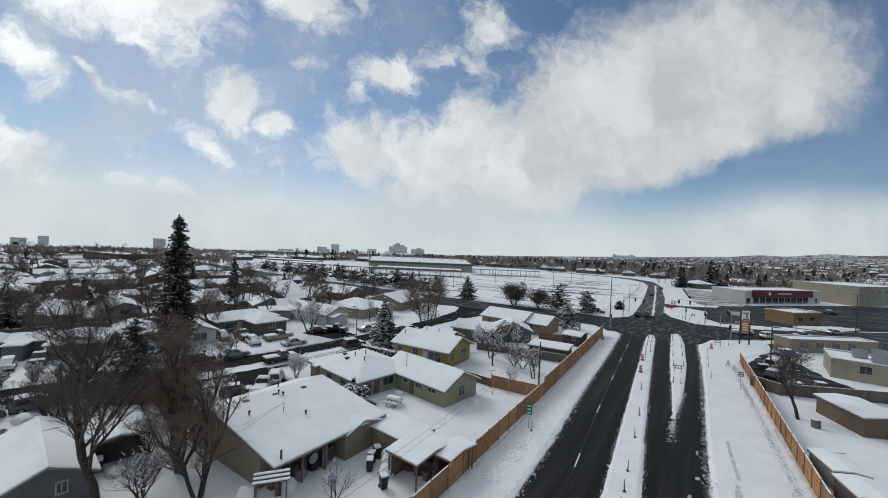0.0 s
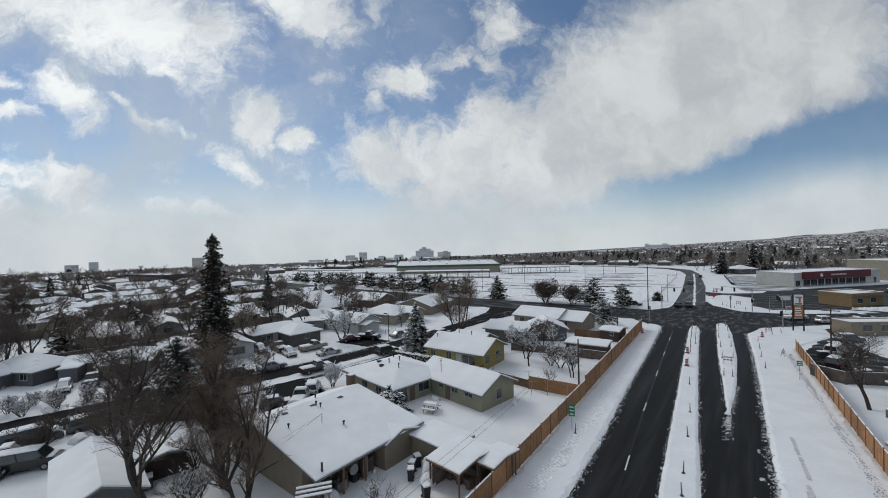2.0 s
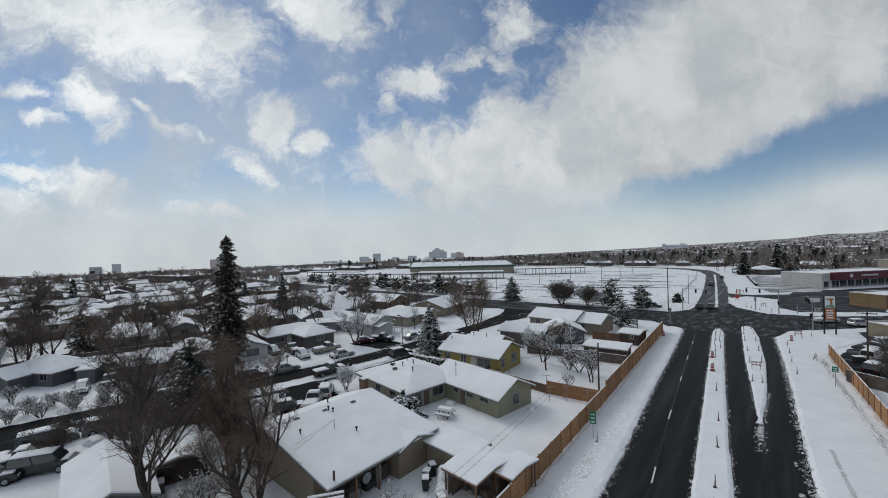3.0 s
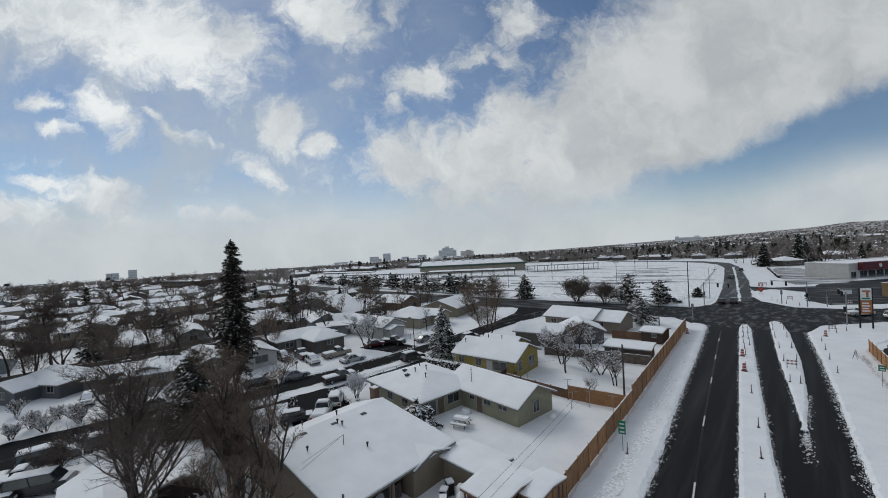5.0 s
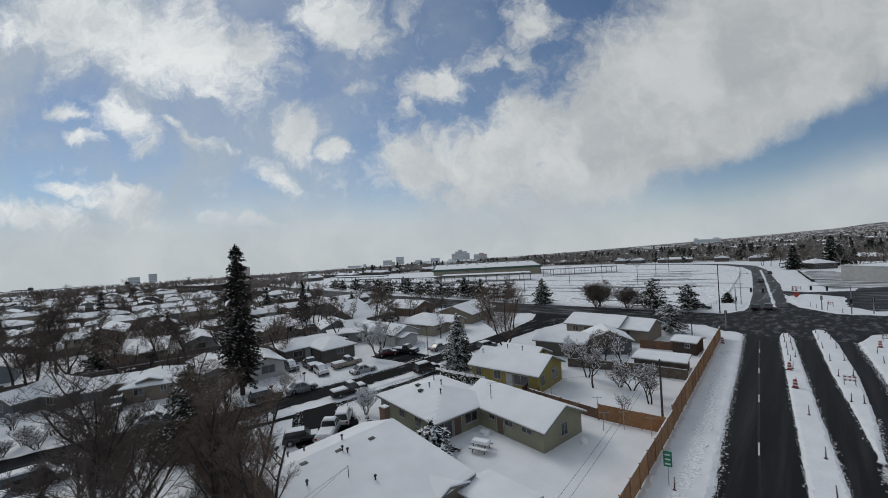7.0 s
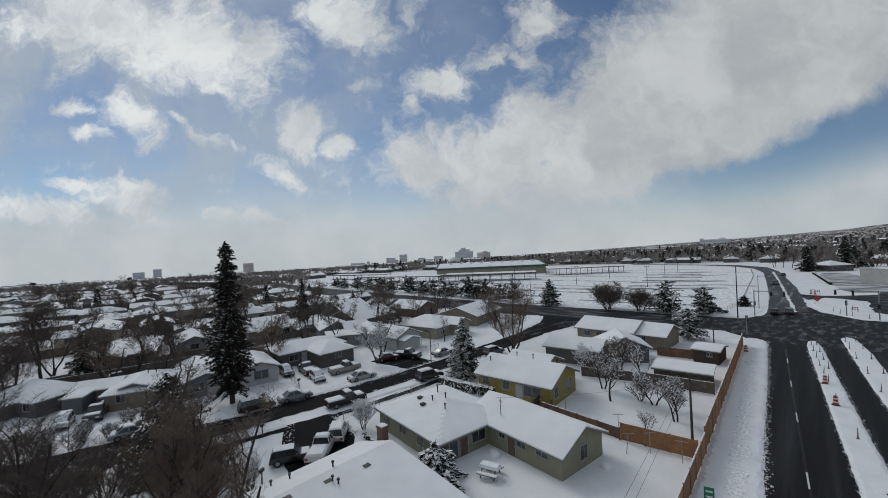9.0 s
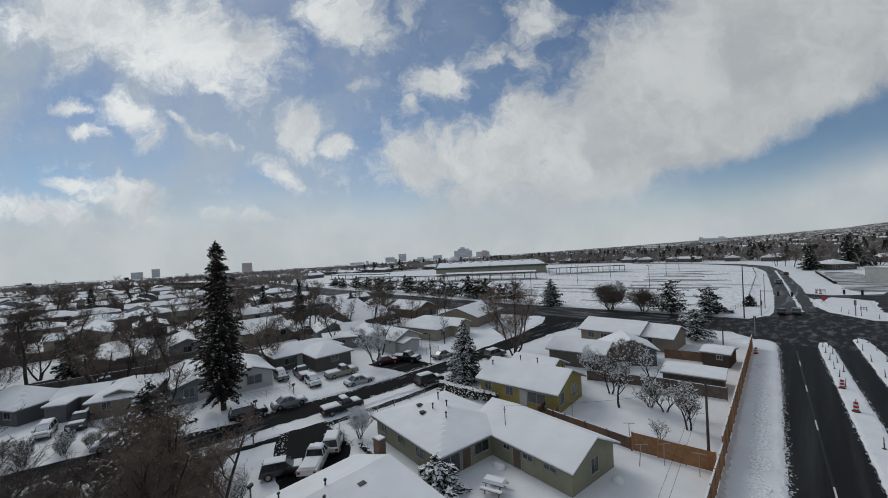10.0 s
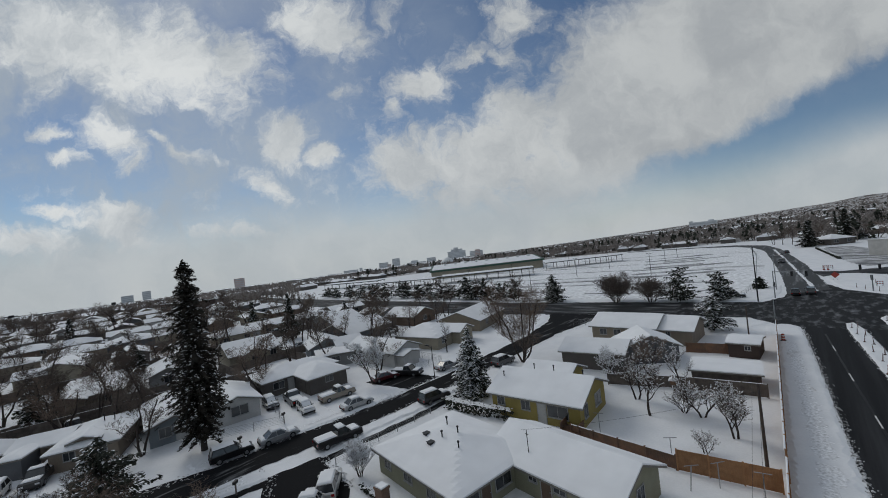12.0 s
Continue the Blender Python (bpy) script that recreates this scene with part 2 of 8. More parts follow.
def two_tone(name, base, other, scale, lo, hi, rough_a, rough_b, scale2=0.0, stretch=(1, 1, 1), bump=0.25, spec=0.3):
    """A ground surface in which one matter lies in patches over another: wet asphalt and slush, snow and mud."""
    m = bpy.data.materials.new(name)
    m.use_nodes = True
    nt = m.node_tree
    p = nt.nodes["Principled BSDF"]
    p.inputs["Specular IOR Level"].default_value = spec
    geo = nt.nodes.new("ShaderNodeNewGeometry")
    mp = nt.nodes.new("ShaderNodeMapping")
    mp.inputs["Scale"].default_value = stretch
    nt.links.new(geo.outputs["Position"], mp.inputs["Vector"])
    n1 = nt.nodes.new("ShaderNodeTexNoise")
    n1.inputs["Scale"].default_value, n1.inputs["Detail"].default_value, n1.inputs["Roughness"].default_value = scale, 8, 0.62
    nt.links.new(mp.outputs[0], n1.inputs["Vector"])
    r = nt.nodes.new("ShaderNodeMapRange")
    r.inputs[1].default_value, r.inputs[2].default_value = lo, hi
    nt.links.new(n1.outputs["Fac"], r.inputs[0])
    n2 = nt.nodes.new("ShaderNodeTexNoise")
    n2.inputs["Scale"].default_value, n2.inputs["Detail"].default_value = scale2 or scale * 9, 5
    nt.links.new(geo.outputs["Position"], n2.inputs["Vector"])
    r2 = nt.nodes.new("ShaderNodeMapRange")
    r2.inputs[1].default_value, r2.inputs[2].default_value = 0.3, 0.7
    r2.inputs[3].default_value, r2.inputs[4].default_value = 0.7, 1.3
    nt.links.new(n2.outputs["Fac"], r2.inputs[0])
    a = nt.nodes.new("ShaderNodeHueSaturation")
    a.inputs["Color"].default_value = (*base, 1)
    nt.links.new(r2.outputs[0], a.inputs["Value"])
    mix = nt.nodes.new("ShaderNodeMix")
    mix.data_type = "RGBA"
    nt.links.new(r.outputs[0], mix.inputs[0])
    nt.links.new(a.outputs[0], mix.inputs[6])
    mix.inputs[7].default_value = (*other, 1)
    nt.links.new(mix.outputs[2], p.inputs["Base Color"])
    rr = nt.nodes.new("ShaderNodeMapRange")
    rr.inputs[3].default_value, rr.inputs[4].default_value = rough_a, rough_b
    nt.links.new(r.outputs[0], rr.inputs[0])
    nt.links.new(rr.outputs[0], p.inputs["Roughness"])
    b = nt.nodes.new("ShaderNodeBump")
    b.inputs["Strength"].default_value, b.inputs["Distance"].default_value = bump, 0.05
    add = nt.nodes.new("ShaderNodeMath")
    add.operation = "ADD"
    nt.links.new(r.outputs[0], add.inputs[0])
    nt.links.new(n2.outputs["Fac"], add.inputs[1])
    nt.links.new(add.outputs[0], b.inputs["Height"])
    nt.links.new(b.outputs[0], p.inputs["Normal"])
    return m


SNOW = material("snow", (0.84, 0.85, 0.87), 0.75, alt=(0.77, 0.785, 0.81), scale=0.35, detail=6, bump=0.28, bump_scale=2.2, fine=0.03, spec=0.25)
ROOF_SNOW = material("roof_snow", (0.86, 0.87, 0.89), 0.75, alt=(0.80, 0.81, 0.83), scale=0.5, detail=4, bump=0.12, bump_scale=1.6, spec=0.25)
TRACKED = two_tone("tracked_snow", (0.80, 0.81, 0.83), (0.48, 0.47, 0.46), 0.55, 0.56, 0.78, 0.75, 0.7, stretch=(1, 0.35, 1), bump=0.5)
LOT_SNOW = two_tone("lot_snow", (0.82, 0.83, 0.85), (0.30, 0.30, 0.31), 0.05, 0.60, 0.70, 0.75, 0.5, scale2=0.8, stretch=(0.25, 1.6, 1), bump=0.1)
FAR_GROUND = two_tone("far_snow", (0.60, 0.60, 0.61), (0.22, 0.20, 0.185), 0.02, 0.40, 0.54, 0.8, 0.9, scale2=0.15, bump=0.1)
ASPHALT = two_tone("wet_asphalt", (0.012, 0.0125, 0.014), (0.052, 0.054, 0.058), 0.30, 0.46, 0.76, 0.7, 0.9, scale2=20, stretch=(2.6, 0.10, 1), bump=0.1, spec=0.12)
SLUSH_ROAD = two_tone("slushy_asphalt", (0.018, 0.019, 0.021), (0.34, 0.35, 0.365), 0.42, 0.50, 0.80, 0.7, 0.8, scale2=6, stretch=(0.22, 1.3, 1), bump=0.2, spec=0.12)
CROSSING = two_tone("wet_crossing", (0.016, 0.0165, 0.018), (0.30, 0.31, 0.325), 0.7, 0.50, 0.84, 0.7, 0.85, scale2=7, stretch=(1.1, 0.4, 1), bump=0.3, spec=0.12)
NORTH_ROAD = two_tone("wet_far_road", (0.034, 0.035, 0.037), (0.46, 0.47, 0.49), 0.5, 0.52, 0.78, 0.6, 0.8, scale2=5, stretch=(1.4, 0.12, 1), bump=0.15, spec=0.25)
SEAM = material("wet_seam", (0.006, 0.006, 0.007), 0.5, scale=3, spec=0.2)
LOT_TRACK = two_tone("lot_tracks", (0.10, 0.10, 0.105), (0.74, 0.75, 0.77), 0.30, 0.44, 0.60, 0.6, 0.8, scale2=4, stretch=(0.3, 1.6, 1), bump=0.1)
STREET = two_tone("street_asphalt", (0.014, 0.0145, 0.016), (0.40, 0.405, 0.415), 0.5, 0.57, 0.80, 0.88, 0.85, scale2=9, stretch=(1.5, 0.2, 1), bump=0.15, spec=0.06)
SLUSH = two_tone("slush", (0.14, 0.137, 0.133), (0.70, 0.71, 0.73), 3.4, 0.42, 0.56, 0.5, 0.75, scale2=14, bump=0.8)
TRODDEN = material("trodden_snow", (0.64, 0.64, 0.655), 0.75, alt=(0.50, 0.50, 0.51), scale=3.0, fine=0.1, spec=0.2)
PAINT_LINE = material("lane_paint", (0.75, 0.75, 0.73), 0.6, alt=(0.5, 0.5, 0.5), scale=6, fine=0.1)
CEDAR = material("cedar_boards", (0.36, 0.19, 0.085), 0.75, alt=(0.27, 0.135, 0.06), scale=2.0, vary=0.22, fine=0.14, bump=0.15, bump_scale=30)
CEDAR_DARK = material("weathered_boards", (0.20, 0.105, 0.06), 0.8, alt=(0.13, 0.08, 0.055), scale=1.6, vary=0.2, fine=0.15, bump=0.2, bump_scale=25)
GREY_BOARD = material("old_grey_boards", (0.15, 0.125, 0.105), 0.85, alt=(0.09, 0.075, 0.065), scale=1.5, vary=0.2, fine=0.15)
BARK = material("bark", (0.055, 0.041, 0.034), 0.9, alt=(0.03, 0.024, 0.021), scale=5, fine=0.2, bump=0.4, bump_scale=18)
TWIG = material("twigs", (0.125, 0.096, 0.079), 0.9, alt=(0.075, 0.058, 0.049), scale=2)
PALE_TWIG = material("pale_twigs", (0.135, 0.104, 0.085), 0.9, alt=(0.085, 0.066, 0.055), scale=0.3, vary=0.2)
# twig brown lightened for the distant woods: air haze put into the base colour
HAZED_TWIG = material("hazed_far_twigs", (0.28, 0.245, 0.22), 0.9, alt=(0.19, 0.164, 0.148), scale=0.02)
TWIG_RED = material("reddish_twigs", (0.20, 0.146, 0.112), 0.9, alt=(0.13, 0.098, 0.078), scale=2)
NEEDLE = material("needles", (0.024, 0.030, 0.021), 0.9, alt=(0.042, 0.045, 0.031), scale=1.6, detail=3, vary=0.1)
NEEDLE_BROWN = material("brown_needles", (0.046, 0.036, 0.025), 0.9, alt=(0.026, 0.025, 0.018), scale=1.2, detail=3)
GLASS = material("window_glass", (0.02, 0.024, 0.028), 0.08, alt=(0.04, 0.045, 0.05), scale=1.0, spec=0.8)
TRIM = material("white_trim", (0.36, 0.36, 0.35), 0.6, scale=3, fine=0.05)
FASCIA = material("fascia", (0.20, 0.19, 0.165), 0.7, scale=3, fine=0.08)
DARK = material("dark_shade", (0.025, 0.024, 0.023), 0.8, scale=3)
STEEL = material("galvanised_steel", (0.35, 0.36, 0.37), 0.45, 0.8, scale=5, fine=0.08)
BLACK_METAL = material("black_metal", (0.02, 0.02, 0.022), 0.5, 0.3, scale=5)
POLE_WOOD = material("pole_wood", (0.085, 0.06, 0.048), 0.9, alt=(0.05, 0.04, 0.035), scale=3, fine=0.2)
BRICK = material("brick", (0.16, 0.095, 0.065), 0.85, alt=(0.11, 0.07, 0.05), scale=6, fine=0.15)
CONCRETE = material("concrete", (0.30, 0.295, 0.285), 0.85, scale=2, fine=0.1)
RUBBER = material("rubber", (0.015, 0.015, 0.016), 0.85, scale=6)
MARKER_RED = material("weathered_red_plastic", (0.13, 0.035, 0.03), 0.6, alt=(0.06, 0.025, 0.022), scale=1.5)
ORANGE = material("orange_plastic", (0.34, 0.045, 0.03), 0.5, scale=4, fine=0.05)
SIGN_GREEN = material("sign_green", (0.01, 0.20, 0.10), 0.4, scale=3)
SIGN_WHITE = material("sign_white", (0.75, 0.76, 0.76), 0.5, scale=3)
SIGN_ORANGE = material("sign_orange", (0.40, 0.13, 0.03), 0.5, scale=3)
LAMP_RED = material("tail_lamp", (0.35, 0.02, 0.02), 0.25, scale=3)
LAMP_CLEAR = material("head_lamp", (0.62, 0.63, 0.64), 0.15, scale=3)
RED_BAND = material("dark_red_panels", (0.12, 0.012, 0.022), 0.55, alt=(0.09, 0.01, 0.018), scale=1.0)
GREEN_ROOF = material("green_metal_roof", (0.035, 0.085, 0.06), 0.5, scale=0.3)
CANVAS = material("snow_loaded_cover", (0.72, 0.73, 0.75), 0.8, scale=2, bump=0.3)
PAINTS = {}


def paint(name, rgb):
    if name not in PAINTS:
        rgb = tuple(0.82 * c for c in rgb)
        PAINTS[name] = material("siding_" + name, rgb, 0.75, alt=tuple(c * 0.86 for c in rgb), scale=0.9, fine=0.07, bump=0.06, bump_scale=14)
    return PAINTS[name]


def car_paint(name, rgb):
    key = "car_" + name
    if key not in PAINTS:
        PAINTS[key] = material("car_paint_" + name, rgb, 0.3, 0.2, alt=tuple(c * 0.9 for c in rgb), scale=2, coat=0.6)
    return PAINTS[key]


# ---- mesh helpers ----
def box(bm, x0, x1, y0, y1, z0, z1, m=None):
    """Adds a closed box to bm, optionally moved by the matrix m."""
    vs = [bm.verts.new((x, y, z)) for z in (z0, z1) for y in (y0, y1) for x in (x0, x1)]
    for f in ((0, 2, 3, 1), (4, 5, 7, 6), (0, 1, 5, 4), (2, 6, 7, 3), (0, 4, 6, 2), (1, 3, 7, 5)):
        bm.faces.new([vs[i] for i in f])
    if m is not None:
        for v in vs:
            v.co = m @ v.co
    return vs


def prism(bm, outline, z0, z1):
    """Adds a closed upright prism over an outline of (x, y)."""
    lo = [bm.verts.new((x, y, z0)) for x, y in outline]
    hi = [bm.verts.new((x, y, z1)) for x, y in outline]
    n = len(outline)
    bm.faces.new(hi)
    bm.faces.new(lo[::-1])
    for i in range(n):
        bm.faces.new((lo[i], lo[(i + 1) % n], hi[(i + 1) % n], hi[i]))


def profile(bm, outline, y0, y1):
    """Adds a closed prism along y over an outline of (x, z)."""
    a = [bm.verts.new((x, y0, z)) for x, z in outline]
    b = [bm.verts.new((x, y1, z)) for x, z in outline]
    n = len(outline)
    bm.faces.new(a)
    bm.faces.new(b[::-1])
    for i in range(n):
        bm.faces.new((a[(i + 1) % n], a[i], b[i], b[(i + 1) % n]))
    return a + b


def tube(bm, p, q, r0, r1, n=6, cap=True):
    """Adds a tapered tube from p to q."""
    p, q = Vector(p), Vector(q)
    d = (q - p).normalized()
    s = d.orthogonal().normalized()
    t = d.cross(s)
    rings = []
    for c, r in ((p, r0), (q, r1)):
        rings.append([bm.verts.new(c + r * (math.cos(2 * math.pi * i / n) * s + math.sin(2 * math.pi * i / n) * t)) for i in range(n)])
    for i in range(n):
        bm.faces.new((rings[0][i], rings[0][(i + 1) % n], rings[1][(i + 1) % n], rings[1][i]))
    if cap:
        bm.faces.new(rings[0][::-1])
        bm.faces.new(rings[1])


def mesh_of(name, bm, mat, smooth=False):
    bmesh.ops.recalc_face_normals(bm, faces=bm.faces[:])
    me = bpy.data.meshes.new(name)
    bm.to_mesh(me)
    bm.free()
    me.materials.append(mat)
    if smooth:
        me.polygons.foreach_set("use_smooth", [True] * len(me.polygons))
    return me


def part(name, bm, mat, parent=None, label="", smooth=False, at=None):
    """Links a bmesh as one mesh object, under parent where one is given."""
    ob = new(name, mesh_of(name, bm, mat, smooth))
    if parent is not None:
        ob.parent = parent
    if at is not None:
        ob.matrix_basis = at
    return tagged(ob, label=label)


def piece(name, me, parent, at, label=""):
    """A further object on a mesh that is there already."""
    ob = new(name, me)
    ob.parent = parent
    ob.matrix_basis = at
    return tagged(ob, label=label)


def thing(name, x, y, z=0.0, yaw=0.0, label="", category="", group="", kind=""):
    ob = new(name)
    ob.empty_display_size = 0.2
    ob.matrix_basis = pose(x, y, z, 0, 0, yaw)
    return tagged(ob, label, category, group, kind)


def raw_mesh(name, verts, faces, mat, smooth=False):
    me = bpy.data.meshes.new(name)
    me.from_pydata(verts, [], faces)
    me.materials.append(mat)
    if smooth:
        me.polygons.foreach_set("use_smooth", [True] * len(me.polygons))
    me.update()
    return me


RNG = random.Random(7)

# ---- ground and roads ----
FALL = [(-180, 10), (-90, 40), (-20, 48), (-6, 32), (0, 12), (6, -4), (11, -16), (18, -32), (25, -46), (33, -58), (41, -66), (57, -84), (72, -86), (83, -82), (91, -74), (120, -60), (180, 10)]


def terrain(x, y):
    """The lie of the land: level round the houses, falling gently to the west and rising to the north-east far out."""
    r = math.hypot(x, y)
    az = math.degrees(math.atan2(-x, y))
    far = float(np.interp(az, [a for a, _ in FALL], [h for _, h in FALL]))
    return far * max(0.0, min(1.5, (r - 365) / 2635))


def build_ground():
    rings = [0, 20, 45, 75, 110, 150, 200, 230, 270, 330, 365, 420, 520, 700, 950, 1300, 1800, 2400, 3000, 3600, 4300]
    n = 120
    verts, faces, slots = [(0, 0, 0)], [], []
    for r in rings[1:]:
        for i in range(n):
            a = 2 * math.pi * i / n
            x, y = -r * math.sin(a), r * math.cos(a)
            verts.append((x, y, terrain(x, y)))
    for i in range(n):
        faces.append((0, 1 + (i + 1) % n, 1 + i))
        slots.append(0)
    for k in range(len(rings) - 2):
        for i in range(n):
            a, b = 1 + k * n + i, 1 + k * n + (i + 1) % n
            faces.append((a, b, b + n, a + n))
            slots.append(1 if rings[k + 1] >= 365 else 0)
    me = raw_mesh("ground", verts, faces, SNOW, True)
    me.materials.append(FAR_GROUND)
    me.polygons.foreach_set("material_index", slots)
    bm = bmesh.new()
    bm.from_mesh(me)
    bmesh.ops.recalc_face_normals(bm, faces=bm.faces[:])
    if sum(f.normal.z for f in bm.faces) < 0:
        bmesh.ops.reverse_faces(bm, faces=bm.faces[:])
    bm.to_mesh(me)
    bm.free()
    tagged(new("ground", me), "snow-covered level ground running out to a wooded horizon", "ground", kind="structure")


build_ground()


def resample(points, step, closed=False):
    pts = [Vector((*p[:2], 0)) for p in points]
    if closed:
        pts.append(pts[0])
    res = []
    for a, b in zip(pts, pts[1:]):
        k = max(1, int((b - a).length / step))
        res += [a.lerp(b, i / k) for i in range(k)]
    if not closed:
        res.append(pts[-1])
    return res


def offsets(pts, closed):
    """The normals to the left of a polyline."""
    n, res = len(pts), []
    for i in range(n):
        a = pts[(i - 1) % n] if closed or i else pts[i]
        b = pts[(i + 1) % n] if closed or i < n - 1 else pts[i]
        d = (b - a).normalized()
        res.append(Vector((-d.y, d.x, 0)))
    return res


def sheet(name, outline, z, mat, label, category, jitter=0.0, step=1.0, kind="structure"):
    """A flat sheet of paving with an uneven edge."""
    pts = resample(outline, step, True)
    nor = offsets(pts, True)
    bm = bmesh.new()
    f = bm.faces.new([bm.verts.new((*(p + nn * RNG.uniform(-jitter, jitter)).xy, z)) for p, nn in zip(pts, nor)])
    bmesh.ops.triangulate(bm, faces=[f])
    for f in bm.faces:
        if f.normal.z < 0:
            f.normal_flip()
    me = bpy.data.meshes.new(name)
    bm.to_mesh(me)
    bm.free()
    me.materials.append(mat)
    return tagged(new(name, me), label, category, kind=kind)


def ribbon(name, path, width, z, mat, label, category, jitter=0.15, step=0.7, kind="structure"):
    """A long narrow strip along a path, ragged on both sides."""
    pts = resample(path, step)
    nor = offsets(pts, False)
    verts, faces = [], []
    for p, nn in zip(pts, nor):
        for s in (0.5, -0.5):
            q = p + nn * (s * width + RNG.uniform(-jitter, jitter))
            verts.append((q.x, q.y, z))
    for i in range(len(pts) - 1):
        faces.append((2 * i, 2 * i + 1, 2 * i + 3, 2 * i + 2))
    return tagged(new(name, raw_mesh(name, verts, faces, mat)), label, category, kind=kind)


def bank(name, outline, h, label, category="snowbank", jitter=0.12, slope=0.35, mat=None, kind="structure", bumpy=0.03, base=0.0):
    """A raised bed of snow with a ragged sloping rim."""
    pts = resample(outline, 0.40, True)
    area = sum(a.x * b.y - b.x * a.y for a, b in zip(pts, pts[1:] + pts[:1]))
    if area < 0:
        pts.reverse()
    nor = offsets(pts, True)
    bm = bmesh.new()
    low, high = [], []
    for p, nn in zip(pts, nor):
        j = jitter * (1.6 * noise.noise(p * 0.45) + 1.3 * noise.noise(p * 1.7) + RNG.uniform(-0.25, 0.25))
        a, b = p + nn * j, p + nn * (j + slope * RNG.uniform(0.6, 1.3))
        low.append(bm.verts.new((a.x, a.y, base)))
        high.append(bm.verts.new((b.x, b.y, base + h + RNG.uniform(-bumpy, bumpy))))
    n = len(pts)
    for i in range(n):
        bm.faces.new((low[i], low[(i + 1) % n], high[(i + 1) % n], high[i]))
    top = bm.faces.new(high)
    bmesh.ops.triangulate(bm, faces=[top])
    for f in bm.faces:
        f.normal_update()
        if f.normal.z < 0:
            f.normal_flip()
    me = bpy.data.meshes.new(name)
    bm.to_mesh(me)
    bm.free()
    me.materials.append(mat or SNOW)
    return tagged(new(name, me), label, category, kind=kind)


LEFT_EDGE = [(-0.6, -45), (-1.7, 8), (-2.6, 28), (-3.4, 40), (-4.5, 53), (-5.6, 70), (-6.7, 85), (-7.7, 98)]
RIGHT_EDGE = [(11.7, -45), (10.9, 8), (9.9, 36), (9.4, 51), (9.1, 64), (8.5, 80), (7.5, 99)]
FENCE_L = [(-5.2, -25), (-7.3, 26), (-8.2, 48), (-10.6, 92)]
FENCE_R = [(19.2, 10), (17.3, 38), (14.3, 88)]

# the avenue, the crossing and its four arms
sheet("road_avenue", LEFT_EDGE + [(-9.5, 103), (8.6, 108)] + RIGHT_EDGE[::-1], 0.020, ASPHALT, "wet black asphalt avenue cleared of snow", "road", 0.12)
sheet("road_crossing", [(-9.5, 98), (-15, 104.5), (-30, 104), (-30, 120), (-14, 121), (-10.5, 128), (-10.4, 140), (-3.0, 146), (-0.6, 138), (6, 130), (16, 131), (30, 141), (34, 131), (19, 116), (10, 107.5), (8, 99)],
      0.026, CROSSING, "wet crossroads with slush tracks", "road", 0.2)
sheet("road_west", [(-29, 104), (-46, 103), (-75, 98.5), (-150, 100), (-260, 108), (-420, 130), (-420, 146), (-260, 124), (-150, 118), (-75, 117), (-44, 119.5), (-29, 119.8)],
      0.030, SLUSH_ROAD, "wet side road with slush along its lanes", "road", 0.25)
sheet("road_north", [(-10.2, 132), (-12.3, 165), (-16.2, 208), (-21.6, 262), (-28, 290), (-38, 308), (-60, 323), (-110, 333), (-110, 340), (-66, 332), (-40, 325), (-23.5, 304), (-16.2, 272), (-11.4, 232), (-7.0, 195), (-4.6, 165), (-2.6, 138)],
      0.030, NORTH_ROAD, "cleared road curving away over the snow", "road", 0.2)
sheet("road_east", [(28, 140), (46, 155), (80, 185), (180, 270), (190, 260), (90, 175), (54, 146), (33, 131)], 0.022, SLUSH_ROAD, "wet side road with slush", "road", 0.2)
sheet("road_residential", [(-52.5, -70), (-50.7, 0), (-50.2, 8), (-49.0, 18), (-48.2, 23), (-47.6, 28), (-46.5, 34), (-45.5, 44), (-45.0, 52), (-44.5, 66), (-44.3, 84), (-42.2, 97), (-37, 103.2), (-56, 103.2), (-51.5, 94), (-49.4, 80), (-49.2, 66), (-49.3, 54), (-49.7, 46), (-50.4, 38), (-51.9, 30), (-52.6, 23), (-55.6, 15), (-58.0, 8), (-59.6, 0), (-63, -70)],
      0.034, STREET, "narrow residential street, wet and half cleared", "road", 0.2)
sheet("parking_lot", [(-17, 124), (-14.5, 146), (-21, 235), (-27, 283), (-50, 318), (-120, 328), (-175, 300), (-235, 215), (-215, 140), (-120, 123), (-60, 124)], 0.012, LOT_SNOW,
      "wide snow-covered parking lot with tyre streaks", "parking lot", 0.3, 3.0)
sheet("parking_lot_east", [(11, 176), (8.6, 164), (8.4, 143), (12.8, 137), (22, 142), (27, 146), (34, 145), (48, 158), (85, 190), (130, 215), (120, 262), (80, 258), (62, 246), (25, 202), (14, 196)], 0.014, SLUSH_ROAD, "wet store car park with slush", "parking lot", 0.3, 2.0)
sheet("parking_lot_corner", [(17.5, 96), (20, 112), (33, 131), (54, 147), (92, 174), (100, 160), (60, 128), (38, 121), (23, 110), (22.5, 98)], 0.016, SLUSH_ROAD, "wet corner car park with slush", "parking lot", 0.3, 2.0)
sheet("yard_east", [(15.2, 74.5), (18.2, 72.2), (31.5, 79.2), (26, 86), (22.5, 98), (18.5, 99), (14.8, 86)], 0.018, SLUSH_ROAD, "wet slushy yard behind the fence", "yard", 0.3, 1.0)
sheet("driveway", [(-45.4, 25.6), (-44.2, 31), (-36.5, 29.6), (-34.6, 27.7), (-35.0, 21.6), (-38.2, 22.4)], 0.012, STREET, "wet dark driveway scraped clear of snow", "driveway", 0.12, 0.8)
